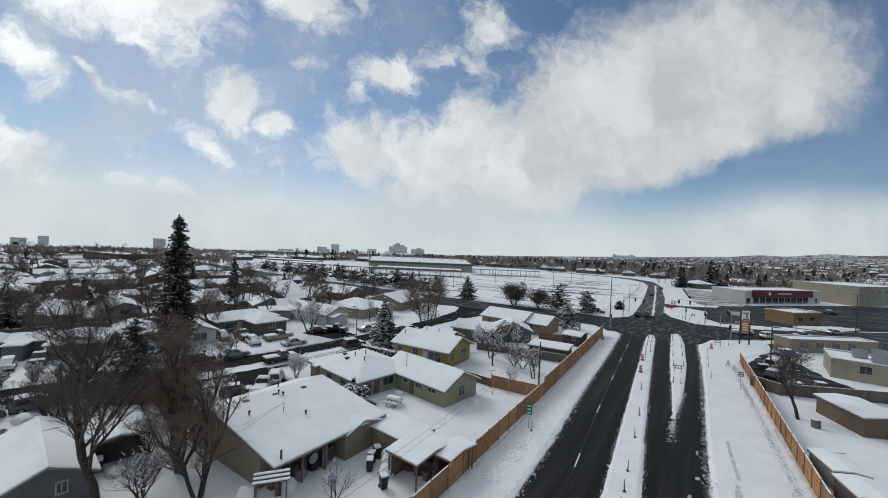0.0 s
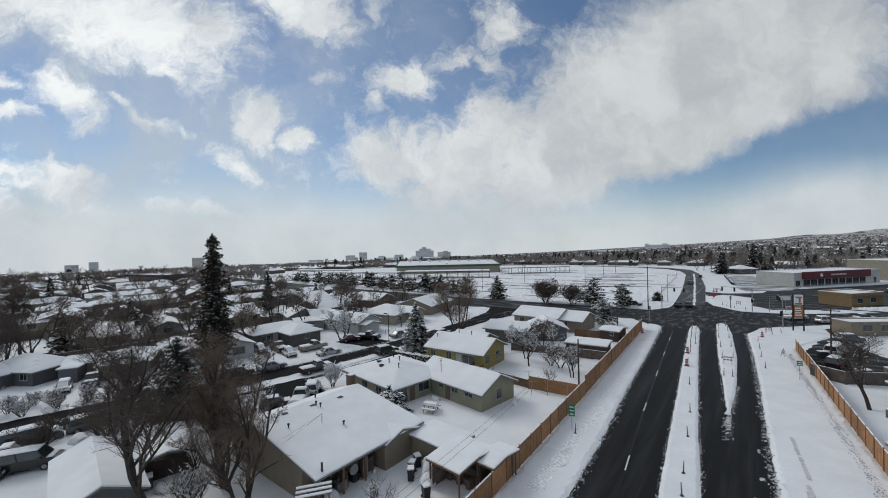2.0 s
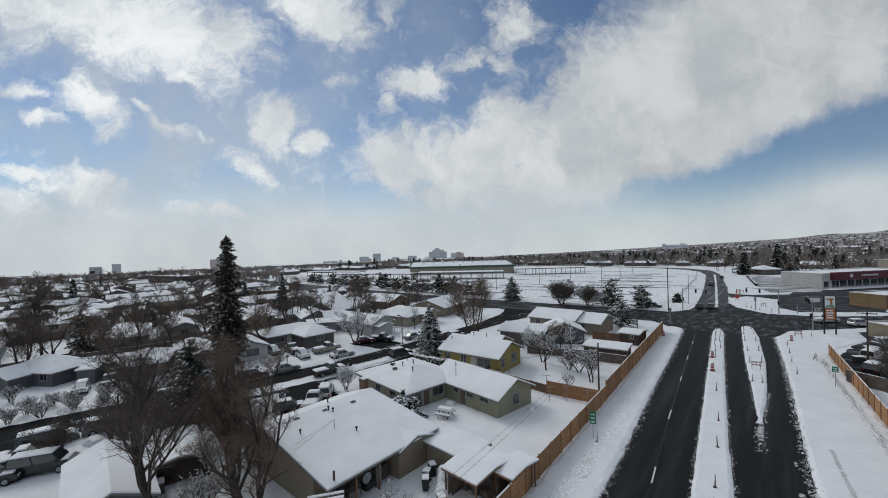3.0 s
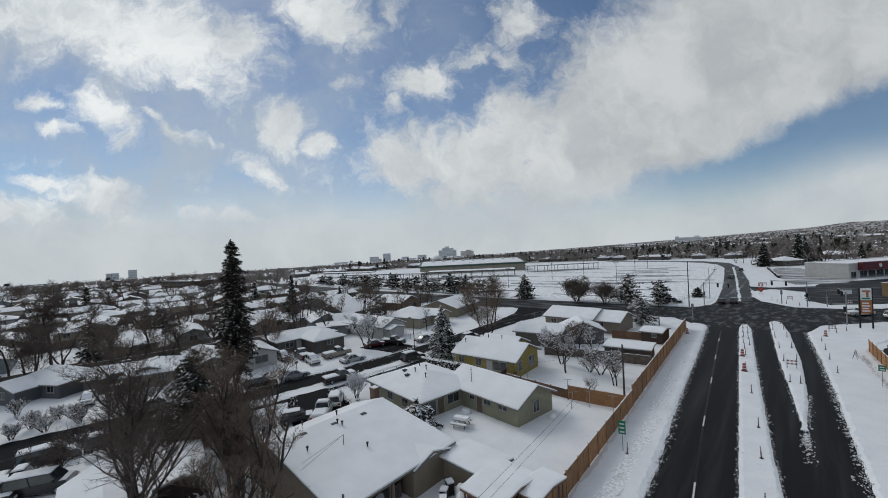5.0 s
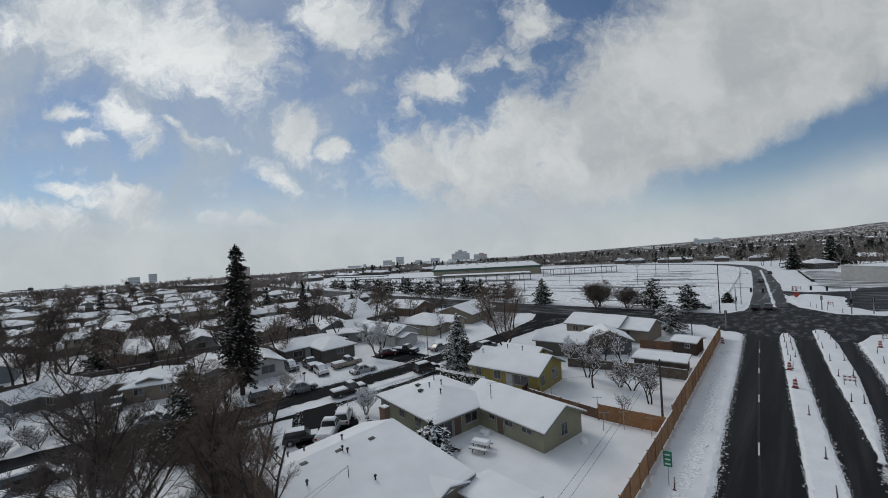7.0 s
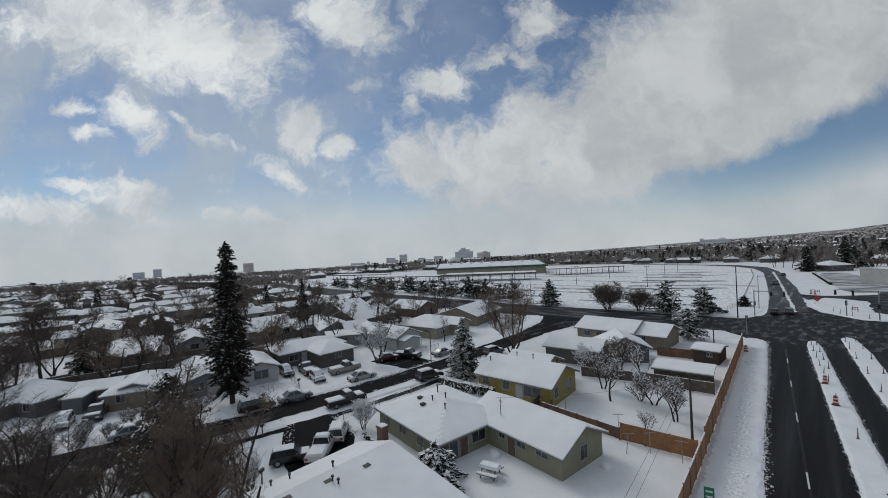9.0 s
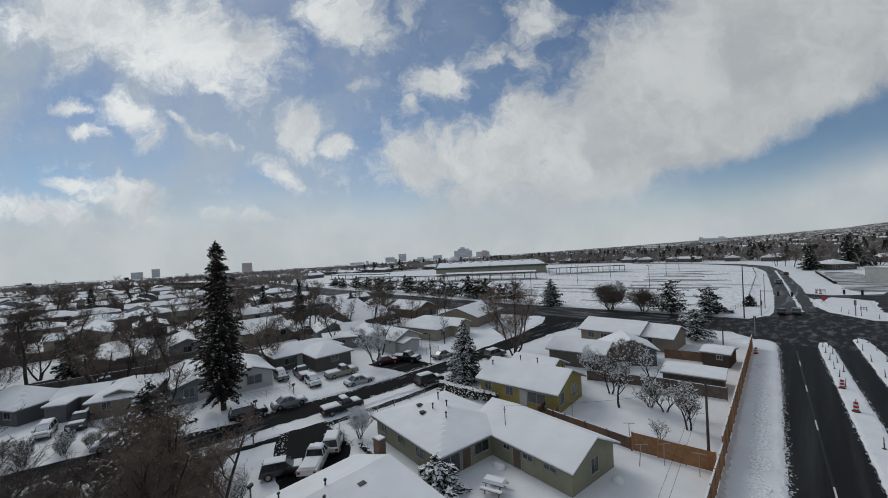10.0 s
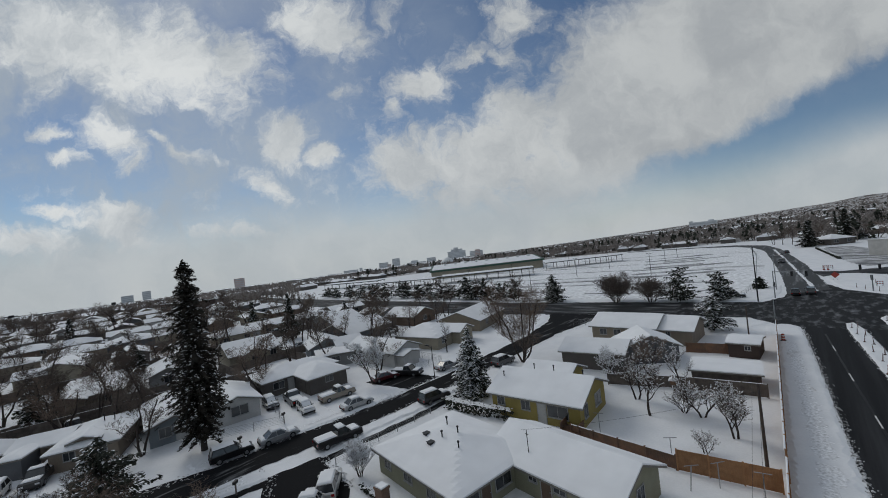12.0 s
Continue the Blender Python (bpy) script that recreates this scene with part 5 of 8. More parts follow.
COLOURS = [(TAUPE, "taupe"), (WHITE, "white"), (CREAM, "cream"), (BEIGE, "beige"), (PALEGREY, "pale grey"), (SLATE, "dark grey"), (BROWN, "brown"), (BLUEGREY, "blue-grey"), (TAN, "tan")]
KINDS = ["plain snowy gabled roof", "cross-gabled snowy roof", "hipped snowy roof"]
prototypes = {}
TAKEN = [(-100, 45), (-91, 68), (-90, 86), (-109, 74), (-102, 19), (-139, 17), (-101, 30), (-135, 29), (-84, 55), (-79, 6), (-73, 15)]
for row, cx in enumerate((-76, -107, -132, -166, -192, -226, -254, -290, -320)):
    for col in range(-6, 9):
        px, py = cx + RNG.uniform(-2.5, 2.5), col * 12.6 - 4 + (row % 3) * 3 + RNG.uniform(-1.5, 1.5)
        if row == 0 and py > -6 or py > 93 or py < -20 - abs(cx) * 0.2 or any(math.hypot(px - a, py - b) < 12.5 for a, b in TAKEN):
            continue
        k, (mat, word) = RNG.randrange(3), RNG.choice(COLOURS)
        turn = (0 if row % 2 == 0 else 180) + RNG.uniform(-4, 4) - 6
        if (k, word) not in prototypes:
            prototypes[(k, word)] = simple_house(px, py, turn, k, mat, f"{word} single-storey house with a {KINDS[k]}")
        else:
            copy_thing(prototypes[(k, word)], pose(px, py, terrain(px, py) - 0.2, 0, 0, turn))

# ---- trees ----
class Strands:
    """Collects open tapered tubes and small leaves as plain lists."""
    def __init__(self):
        self.v, self.f = [], []

    def seg(self, p, q, r0, r1, n=3):
        d = q - p
        if d.length < 1e-5:
            return
        d.normalize()
        s = d.orthogonal().normalized()
        t = d.cross(s)
        b = len(self.v)
        for c, r in ((p, r0), (q, r1)):
            for i in range(n):
                a = 2 * math.pi * i / n
                self.v.append(tuple(c + r * (math.cos(a) * s + math.sin(a) * t)))
        for i in range(n):
            self.f.append((b + i, b + (i + 1) % n, b + n + (i + 1) % n, b + n + i))

    def spike(self, p, q, r):
        d = (q - p).normalized()
        s = d.orthogonal().normalized()
        t = d.cross(s)
        b = len(self.v)
        self.v += [tuple(p + r * s), tuple(p - 0.5 * r * s + 0.87 * r * t), tuple(p - 0.5 * r * s - 0.87 * r * t), tuple(q)]
        self.f += [(b, b + 1, b + 3), (b + 1, b + 2, b + 3), (b + 2, b, b + 3)]

    def leaf(self, c, a, b):
        i = len(self.v)
        self.v += [tuple(c - a), tuple(c + b), tuple(c + a), tuple(c - b)]
        self.f.append((i, i + 1, i + 2, i + 3))

    def link(self, name, mat, parent, label=""):
        if not self.f:
            return None
        ob = new(name, raw_mesh(name, self.v, self.f, mat))
        ob.parent = parent
        return tagged(ob, label=label, kind="stuff" if name != "trunk" else "")


def bare_tree(seed, height, spread, trunk, counts=(6, 5, 5, 4), stems=1, twig_mat=None, snow=0.0, lean=(0, 0), first=0.22, up=0.55, tip=0.006, tilt=0.28, light=False):
    """Draws the limbs of a leafless tree into trunk, twig and snow strands."""
    rng = random.Random(seed)
    wood, twigs, white = Strands(), Strands(), Strands()

    def branch(p, d, length, r, level):
        k = 5 if level == 0 else 4 if level == 1 else 2 if level == 2 else 1
        pts = [p]
        q, e = p.copy(), d.copy()
        for i in range(k):
            e = (e + Vector((rng.gauss(0, 0.16), rng.gauss(0, 0.16), rng.gauss(0.05, 0.10)))).normalized()
            q = q + e * (length / k)
            pts.append(q.copy())
        for i in range(k):
            ra, rb = r * (1 - 0.62 * i / k), r * (1 - 0.62 * (i + 1) / k)
            if light and level >= 1:
                d_ = pts[i + 1] - pts[i]
                w_ = d_.cross(Vector((rng.gauss(0, 1), rng.gauss(0, 1), rng.gauss(0, 1)))).normalized() * max(ra, tip)
                (wood if level == 1 else twigs).leaf((pts[i] + pts[i + 1]) / 2, d_ / 2, w_)
            elif level <= 1:
                wood.seg(pts[i], pts[i + 1], ra, rb, 7 if level == 0 else 5)
            elif level == len(counts):
                twigs.spike(pts[i], pts[i + 1], max(ra, tip) * 1.25)
            else:
                twigs.seg(pts[i], pts[i + 1], max(ra, tip), max(rb, tip * 0.7), 3)
            if snow and level >= 1 and rng.random() < snow:
                w = 0.03 + 0.5 * ra
                w = min(w, 0.07)
                up_ = Vector((0, 0, w * 0.75 + ra * 0.5))
                white.seg(pts[i] + up_, pts[i + 1] + up_, w, w * 0.8, 4)
        if level >= len(counts):
            return
        n = counts[level]
        for j in range(n):
            f = (first if level == 0 else 0.25) + (1 - (first if level == 0 else 0.25)) * (j + rng.random() * 0.8) / n
            i = min(k - 1, int(f * k))
            at = pts[i].lerp(pts[i + 1], f * k - i) if f < 1 else pts[-1]
            a = rng.uniform(0, 2 * math.pi)
            side = Vector((math.cos(a), math.sin(a), 0))
            u = up * rng.uniform(0.6, 1.4) if level < 2 else rng.uniform(-0.15, 0.6)
            nd = (e * 0.45 + side * 0.85 + Vector((0, 0, u))).normalized()
            ln = (spread * rng.uniform(0.75, 1.1) if level == 0 else length * rng.uniform(0.42, 0.66)) * (1.1 - 0.45 * f)
            branch(at, nd, ln, max(r * (1 - 0.6 * f) * 0.55, tip), level + 1)

    for s in range(stems):
        a = 2 * math.pi * s / max(1, stems) + 0.4
        out = 0.0 if stems == 1 else tilt
        d = Vector((lean[0] + out * math.cos(a), lean[1] + out * math.sin(a), 1)).normalized()
        branch(Vector((0.15 * math.cos(a), 0.15 * math.sin(a), -0.1)) if stems > 1 else Vector((0, 0, -0.1)), d, height * 0.78, trunk, 0)
    return wood, twigs, white


def plant(name, x, y, strands, label, mats, group="", category="tree", yaw=0.0, z=0.0):
    root = thing(name, x, y, z, yaw, label, category, group)
    for nm, st, mat in zip(("trunk", "crown", "snow"), strands, mats):
        st.link(nm, mat, root)
    return root


def conifer(seed, height, radius, snow=0.25, whorls=None, droop=0.25, bare=0.08, ragged=0.25, size=0.34, per=9, sparse=1.0, swell=0.85):
    """A conifer: tapered trunk, whorls of drooping boughs set with many small sprays, and snow lying on them."""
    rng = random.Random(seed)
    wood, crown, white = Strands(), Strands(), Strands()
    tr = height * 0.014 + 0.05
    wood.seg(Vector((0, 0, -0.1)), Vector((0, 0, height * 0.5)), tr, tr * 0.55, 8)
    wood.seg(Vector((0, 0, height * 0.5)), Vector((0, 0, height * 0.98)), tr * 0.55, 0.02, 6)
    n = whorls or int(height * 3.4)
    for i in range(n):
        f = i / (n - 1)
        z = height * (bare + (1 - bare) * f)
        reach = radius * (1 - f) ** swell * min(1.0, 0.55 + 4 * f) * rng.uniform(1 - ragged, 1 + ragged * 0.6) + 0.12
        m = max(4, int(9 * (1 - f) + 4))
        for j in range(m):
            if rng.random() > sparse:
                continue
            a = 2 * math.pi * (j + rng.random() * 0.9) / m
            ln = reach * rng.uniform(0.6, 1.12)
            d = Vector((math.cos(a), math.sin(a), 0))
            base = Vector((0, 0, z + rng.uniform(-0.1, 0.1)))
            end = base + d * ln + Vector((0, 0, -droop * ln + 0.18 * ln * f))
            wood.seg(base, end, 0.02 + 0.012 * ln, 0.008, 3)
            k = max(3, int(per * ln / (radius * 0.6) + 2))
            for s in range(k):
                t = 0.2 + 0.8 * (s + rng.random()) / k
                c = base.lerp(end, t) + Vector((rng.gauss(0, 0.10), rng.gauss(0, 0.10), rng.gauss(-0.03, 0.09)))
                side = Vector((-d.y, d.x, 0)) * rng.choice((-1, 1))
                la = (d * rng.uniform(0.4, 1) + side * rng.uniform(-0.8, 0.8) + Vector((0, 0, rng.uniform(-0.5, 0.2)))).normalized() * size * rng.uniform(0.6, 1.25)
                lb = (la.cross(Vector((rng.gauss(0, 0.5), rng.gauss(0, 0.5), 1))).normalized()) * size * rng.uniform(0.22, 0.42)
                crown.leaf(c, la, lb)
                if rng.random() < 0.5:
                    crown.leaf(c + Vector((0, 0, -0.08)), lb * 1.6, la * 0.5 + Vector((0, 0, -size * 0.35)))
                if rng.random() < snow * (0.5 + 0.7 * t):
                    white.leaf(c + Vector((0, 0, 0.05 + 0.03 * rng.random())), la * 0.85, Vector((lb.x, lb.y, 0)) * 1.35 + Vector((0, 0, 0.02)))
    return wood, crown, white


BARE = (BARK, TWIG, ROOF_SNOW)
BARE_RED = (BARK, TWIG_RED, ROOF_SNOW)
BARE_PALE = (BARK, PALE_TWIG, ROOF_SNOW)
EVERGREEN = (BARK, NEEDLE, ROOF_SNOW)

# tall trees beside the flight
plant("bare_tree", -24.0, 6.6, bare_tree(11, 13.6, 6.4, 0.28, (14, 11, 9, 8), lean=(0.04, -0.16), first=0.24, up=0.75, tip=0.007), "large leafless tree with a leaning dark trunk", BARE)
plant("bare_tree", -20.5, 11.3, bare_tree(12, 11.0, 3.0, 0.15, (9, 8, 7, 6), stems=3, first=0.16, up=0.8, tip=0.006, tilt=0.22, lean=(0.06, 0.05)), "dense leafless tree with several stems and reddish-brown twigs", BARE_RED)
plant("bare_tree", -25.4, 12.0, bare_tree(13, 13.6, 3.8, 0.15, (11, 9, 9, 7), stems=6, first=0.12, up=0.75, tip=0.006, tilt=0.27), "dense leafless tree with several stems and reddish-brown twigs", BARE_RED)
plant("bare_tree", -38.5, 7.0, bare_tree(10, 6.0, 3.2, 0.12, (9, 7, 6, 5), stems=3, first=0.15, up=0.8, tip=0.007), "leafless tree with a haze of fine twigs", BARE)
plant("bare_tree", -33.5, 14.6, bare_tree(9, 7.0, 3.4, 0.12, (9, 8, 8, 6), stems=3, first=0.15, up=0.8, tip=0.007), "leafless tree with a haze of fine twigs", BARE)
plant("conifer", -58.3, 24.4, conifer(21, 21.8, 2.9, 0.12, 100, 0.50, 0.10, 0.65, 0.25, 30, 0.84, 0.36), "very tall dark narrow conifer with flecks of snow", (BARK, NEEDLE_BROWN, ROOF_SNOW))
plant("conifer", -43.0, 14.4, conifer(22, 9.4, 3.5, 0.14, 40, 0.12, 0.05, 0.7, 0.22, 30, 0.85, 0.42), "dark spreading conifer with snow on its boughs", EVERGREEN)
plant("conifer", -39.6, 50.8, conifer(23, 8.9, 3.3, 0.9, 40, 0.32, 0.05, 0.3, 0.24, 22), "snow-laden blue spruce beside the street", EVERGREEN)
plant("conifer", -63.0, 119.6, conifer(24, 8.2, 4.3, 0.4, 26, 0.12, 0.05, 0.4, 0.36, 16, 0.95, 0.62), "lone snow-dusted conifer on the kerb strip", EVERGREEN)
plant("conifer", -111, 60.5, conifer(25, 12.5, 3.0, 0.22, 30, 0.3, 0.08, 0.35, 0.45, 8), "dark conifer among the houses", EVERGREEN)
plant("bare_tree", -41.0, 65.6, bare_tree(14, 13.0, 5.4, 0.17, (12, 10, 9, 7), stems=4, first=0.08, up=0.75, tip=0.007, tilt=0.34, light=True), "leafless tree with a fan of reddish twigs at the corner", BARE_RED)
plant("bare_tree", -57.0, 47.6, bare_tree(15, 7.6, 3.0, 0.13, (9, 8, 7, 5), stems=2, first=0.2, up=1.0, snow=0.25), "pale leafless tree dusted with snow", BARE)
plant("bare_tree", -57.9, 65.6, bare_tree(16, 6.2, 2.4, 0.12, (8, 6, 5, 4), snow=0.1, up=0.9), "small leafless tree by the street", BARE)
plant("bare_tree", -45.0, 120.2, bare_tree(17, 6.6, 6.0, 0.16, (11, 9, 8, 6), stems=5, first=0.04, up=0.45, tip=0.020, tilt=0.5, light=True), "broad rounded leafless tree on the kerb strip", BARE, z=-1.1)
plant("bare_tree", -36.5, 120.4, bare_tree(18, 5.8, 5.0, 0.14, (10, 9, 8, 6), stems=4, first=0.04, up=0.45, tip=0.020, tilt=0.5, light=True), "rounded leafless tree on the kerb strip", BARE, z=-1.0)
plant("conifer", -30.0, 121.4, conifer(26, 8.4, 4.4, 0.3, 20, 0.0, 0.10, 0.8, 0.42, 14, 0.75, 0.36), "dark conifer on the kerb strip", EVERGREEN)
plant("conifer", -21.8, 122.0, conifer(27, 7.0, 3.6, 0.6, 18, 0.0, 0.10, 0.7, 0.40, 14, 0.8, 0.40), "snow-dusted conifer on the kerb strip", EVERGREEN)
plant("shrub", -15.8, 140.6, conifer(49, 3.0, 2.2, 0.1, 12, 0.1, 0.03, 0.5, 0.36, 14, 0.95, 0.45), "dark dense bush beside the crossroads", EVERGREEN, category="shrub")
plant("conifer", -19.2, 93.4, conifer(28, 5.8, 3.4, 2.2, 20, 0.15, 0.12, 0.5, 0.30, 18, 0.9, 0.38), "rounded tree heavily laden with snow", EVERGREEN)
plant("bare_tree", -19.3, 54.8, bare_tree(31, 4.8, 3.0, 0.14, (9, 7, 6, 4), snow=0.12, lean=(-0.25, 0.1), first=0.4, tip=0.012), "small garden tree heaped with snow", BARE)
plant("bare_tree", -14.9, 56.6, bare_tree(32, 4.2, 2.2, 0.10, (8, 7, 6, 4), snow=0.12, tip=0.012, stems=2, first=0.25), "small garden tree heaped with snow", BARE)
plant("bare_tree", -11.9, 53.4, bare_tree(33, 4.4, 2.6, 0.10, (8, 7, 6, 4), snow=0.12, tip=0.012, stems=2, first=0.25), "small garden tree heaped with snow", BARE)
plant("bare_tree", -17.2, 61.4, bare_tree(34, 6.0, 2.6, 0.12, (8, 6, 5, 4), first=0.3, up=0.9, snow=0.12), "leafless garden tree with thin upright twigs", BARE)
plant("bare_tree", -25.5, 62.5, bare_tree(35, 4.4, 2.6, 0.12, (8, 6, 5, 4), snow=0.3, stems=2, first=0.2), "leafless garden tree with some snow", BARE)
plant("bare_tree", 18.6, 61.4, bare_tree(36, 8.4, 4.2, 0.2, (10, 8, 7, 4), first=0.24, up=0.65, snow=0.012, tip=0.011), "leafless tree with a dark trunk behind the fence", BARE)
plant("bare_tree", -96.5, 6.5, bare_tree(37, 14, 6.6, 0.26, (16, 11, 9, 7), first=0.2, up=0.7, tip=0.018, light=True), "large leafless tree over the roofs", BARE)
plant("bare_tree", -80.2, 23.0, bare_tree(38, 11, 3.6, 0.2, (16, 10, 8, 6), first=0.2, up=0.8, tip=0.016, light=True), "tall leafless tree beside the tan house", BARE)
plant("bare_tree", -84.0, 3.5, bare_tree(39, 11, 4.6, 0.18, (10, 9, 8, 7), stems=3, first=0.2, up=0.7, tip=0.016, light=True), "leafless tree over the roofs", BARE)
plant("bare_tree", -104.0, -3.0, bare_tree(107, 12, 5.6, 0.24, (12, 10, 8, 7), stems=2, first=0.2, up=0.7, tip=0.018, light=True), "large dark leafless tree over the roofs", BARE)
plant("bare_tree", -90.0, 12.6, bare_tree(108, 9.5, 4.4, 0.16, (11, 9, 8, 7), stems=2, first=0.15, up=0.7, tip=0.016, light=True), "dark leafless tree behind the back fence", BARE)
plant("conifer", -93, 11.5, conifer(29, 7.5, 3.0, 0.35, 20, 0.2, 0.05, 0.3, 0.42, 8), "dark snow-dusted conifer beside a house", EVERGREEN)
plant("shrub", -37.4, 31.2, bare_tree(41, 2.8, 1.9, 0.04, (8, 7, 6), stems=7, snow=0.35, first=0.2, up=1.0), "leafless shrub dusted with snow beside the drive", BARE, category="shrub")
plant("shrub", -12.9, 17.3, bare_tree(42, 2.4, 1.5, 0.05, (7, 5, 4), stems=3, first=0.2, snow=0.05), "leafless shrub in the snow", BARE, category="shrub")
plant("shrub", -13.6, 49.6, bare_tree(43, 1.8, 1.2, 0.03, (6, 5, 4), stems=5, first=0.2, snow=0.05), "leafless shrub in the garden", BARE, category="shrub")
plant("shrub", -34.5, 18.0, bare_tree(44, 3.0, 2.2, 0.06, (8, 6, 5), stems=5, first=0.2, snow=0.15), "tangled leafless shrub by the house wall", BARE, category="shrub")
plant("shrub", -30.0, 11.5, bare_tree(45, 3.2, 2.4, 0.06, (8, 6, 5), stems=6, first=0.2, snow=0.05), "tangled leafless shrub beside the outbuilding", BARE, category="shrub")
plant("shrub", -24.0, 9.0, bare_tree(46, 3.4, 2.2, 0.06, (8, 6, 5), stems=6, first=0.2, snow=0.05), "tangled leafless shrub under the trees", BARE, category="shrub")
plant("shrub", -24.2, 29.3, conifer(47, 3.3, 2.5, 1.0, 13, 0.75, 0.10, 0.5, 0.36, 14, 0.9, 0.30), "drooping evergreen bush heaped with snow", EVERGREEN, category="shrub")
plant("shrub", -22.0, 28.6, conifer(48, 1.8, 1.7, 1.0, 8, 0.7, 0.10, 0.5, 0.34, 12, 0.9, 0.30), "low evergreen bush heaped with snow", EVERGREEN, category="shrub")

for k, (x, y, hgt) in enumerate(((-45.5, 8.6, 4.2), (-42.6, 9.8, 4.6), (-40.2, 12.0, 4.0), (-47.2, 12.6, 3.4), (-44.0, 3.4, 4.4), (-37.0, 13.0, 4.4), (-39.6, 16.6, 3.2))):
    plant("shrub", x, y, bare_tree(90 + k, hgt, 2.0, 0.06, (7, 6, 5, 3), stems=6, first=0.15, up=0.8, tip=0.008, tilt=0.4), "tall leafless thicket in the snowy yard", BARE_RED if k % 2 else BARE, category="shrub")
for k, (x, y, hgt) in enumerate(((-60.4, 1.0, 1.6), (-60.0, 3.6, 1.9), (-59.6, 6.6, 1.5), (-59.2, 9.4, 1.8), (-58.8, 11.6, 1.4), (-62.6, 2.6, 2.2), (-61.8, 6.4, 1.8), (-61.4, 9.8, 1.6), (-60.6, 13.6, 2.2), (-59.4, 16.0, 2.0), (-63.6, 5.0, 1.4), (-61.2, 17.2, 1.6), (-70.2, 1.6, 2.0), (-72.4, 14.4, 2.4))):
    plant("shrub", x, y, bare_tree(120 + k, hgt, 1.2, 0.04, (7, 6, 5), stems=6, first=0.15, up=0.7, snow=0.12, tip=0.010, tilt=0.4), "low leafless shrub flecked with snow beside the street", BARE, category="shrub")
plant("shrub", -16.6, 57.0, bare_tree(104, 2.6, 1.5, 0.05, (7, 6, 5), stems=5, first=0.15, snow=0.1, tip=0.009), "leafless shrub flecked with snow in the garden", BARE, category="shrub")
plant("bare_tree", -21.6, 58.4, bare_tree(105, 5.2, 2.4, 0.11, (8, 7, 6, 4), stems=2, first=0.2, snow=0.08, tip=0.011), "leafless garden tree with some snow", BARE)
plant("bare_tree", -22.4, 66.8, bare_tree(106, 6.0, 2.8, 0.12, (9, 7, 6, 4), stems=2, first=0.2, snow=0.04, tip=0.012), "leafless garden tree with reddish twigs", BARE_RED)

# the line of conifers before the parking lot
row_a = plant("conifer", -78, 121.0, conifer(51, 6.6, 3.0, 0.40, 13, -0.05, 0.14, 0.8, 0.50, 10, 0.70, 0.30), "dark conifer in the row along the parking lot", EVERGREEN, "row of conifers")
row_b = plant("conifer", -84, 121.5, conifer(52, 5.8, 2.7, 0.45, 11, 0.0, 0.16, 0.8, 0.50, 10, 0.70, 0.26), "dark conifer in the row along the parking lot", EVERGREEN, "row of conifers")
for i, x in enumerate((-90, -96, -101, -108, -113, -120, -126, -134, -141, -150, -158, -168, -178, -190, -205)):
    copy_thing((row_a, row_b)[i % 2], pose(x + RNG.uniform(-2, 2), 121.8 + abs(x + 78) * 0.03 + RNG.uniform(-1, 1.5), 0, 0, 0, RNG.uniform(0, 360)) @ Matrix.Diagonal((RNG.uniform(0.9, 1.5), RNG.uniform(0.9, 1.5), RNG.uniform(0.75, 1.25), 1)))

# trees among the rows of houses
grove = [plant("bare_tree", -118, 40, bare_tree(61, 9.5, 4.0, 0.18, (9, 8, 7, 6), first=0.22, up=0.7, tip=0.020, light=True), "leafless street tree among the houses", BARE_PALE, "street trees"),
         plant("bare_tree", -121, 58, bare_tree(62, 8.0, 3.6, 0.15, (7, 7, 6, 5), stems=2, first=0.15, up=0.7, tip=0.020, light=True), "leafless street tree among the houses", BARE_PALE, "street trees"),
         plant("bare_tree", -122, 14, bare_tree(63, 11.5, 4.6, 0.2, (10, 8, 7, 6), first=0.25, up=0.7, tip=0.020, light=True), "tall leafless street tree among the houses", BARE_PALE, "street trees"),
         plant("bare_tree", -149, 44, bare_tree(64, 9.0, 4.2, 0.16, (6, 7, 6, 5), stems=3, first=0.12, up=0.7, tip=0.020, tilt=0.36, light=True), "leafless street tree with a fan of twigs", BARE_RED, "street trees")]
firs = [plant("conifer", -151, 66, conifer(65, 9, 2.6, 0.3, 20, 0.25, 0.06, 0.35, 0.5, 6), "dark conifer between the houses", EVERGREEN, "street conifers"),
        plant("conifer", -119, 83, conifer(66, 6.5, 2.4, 0.5, 16, 0.25, 0.06, 0.35, 0.5, 6), "snow-dusted conifer between the houses", EVERGREEN, "street conifers")]
for i in range(138):
    x, y = RNG.uniform(-340, -92), RNG.uniform(-60, 96)
    if y < -15 - 0.25 * abs(x + 60):
        continue
    src = RNG.choice(firs) if RNG.random() < 0.09 else RNG.choice(grove)
    copy_thing(src, pose(x, y, terrain(x, y), 0, 0, RNG.uniform(0, 360)) @ Matrix.Scale(RNG.uniform(0.7, 1.25), 4))
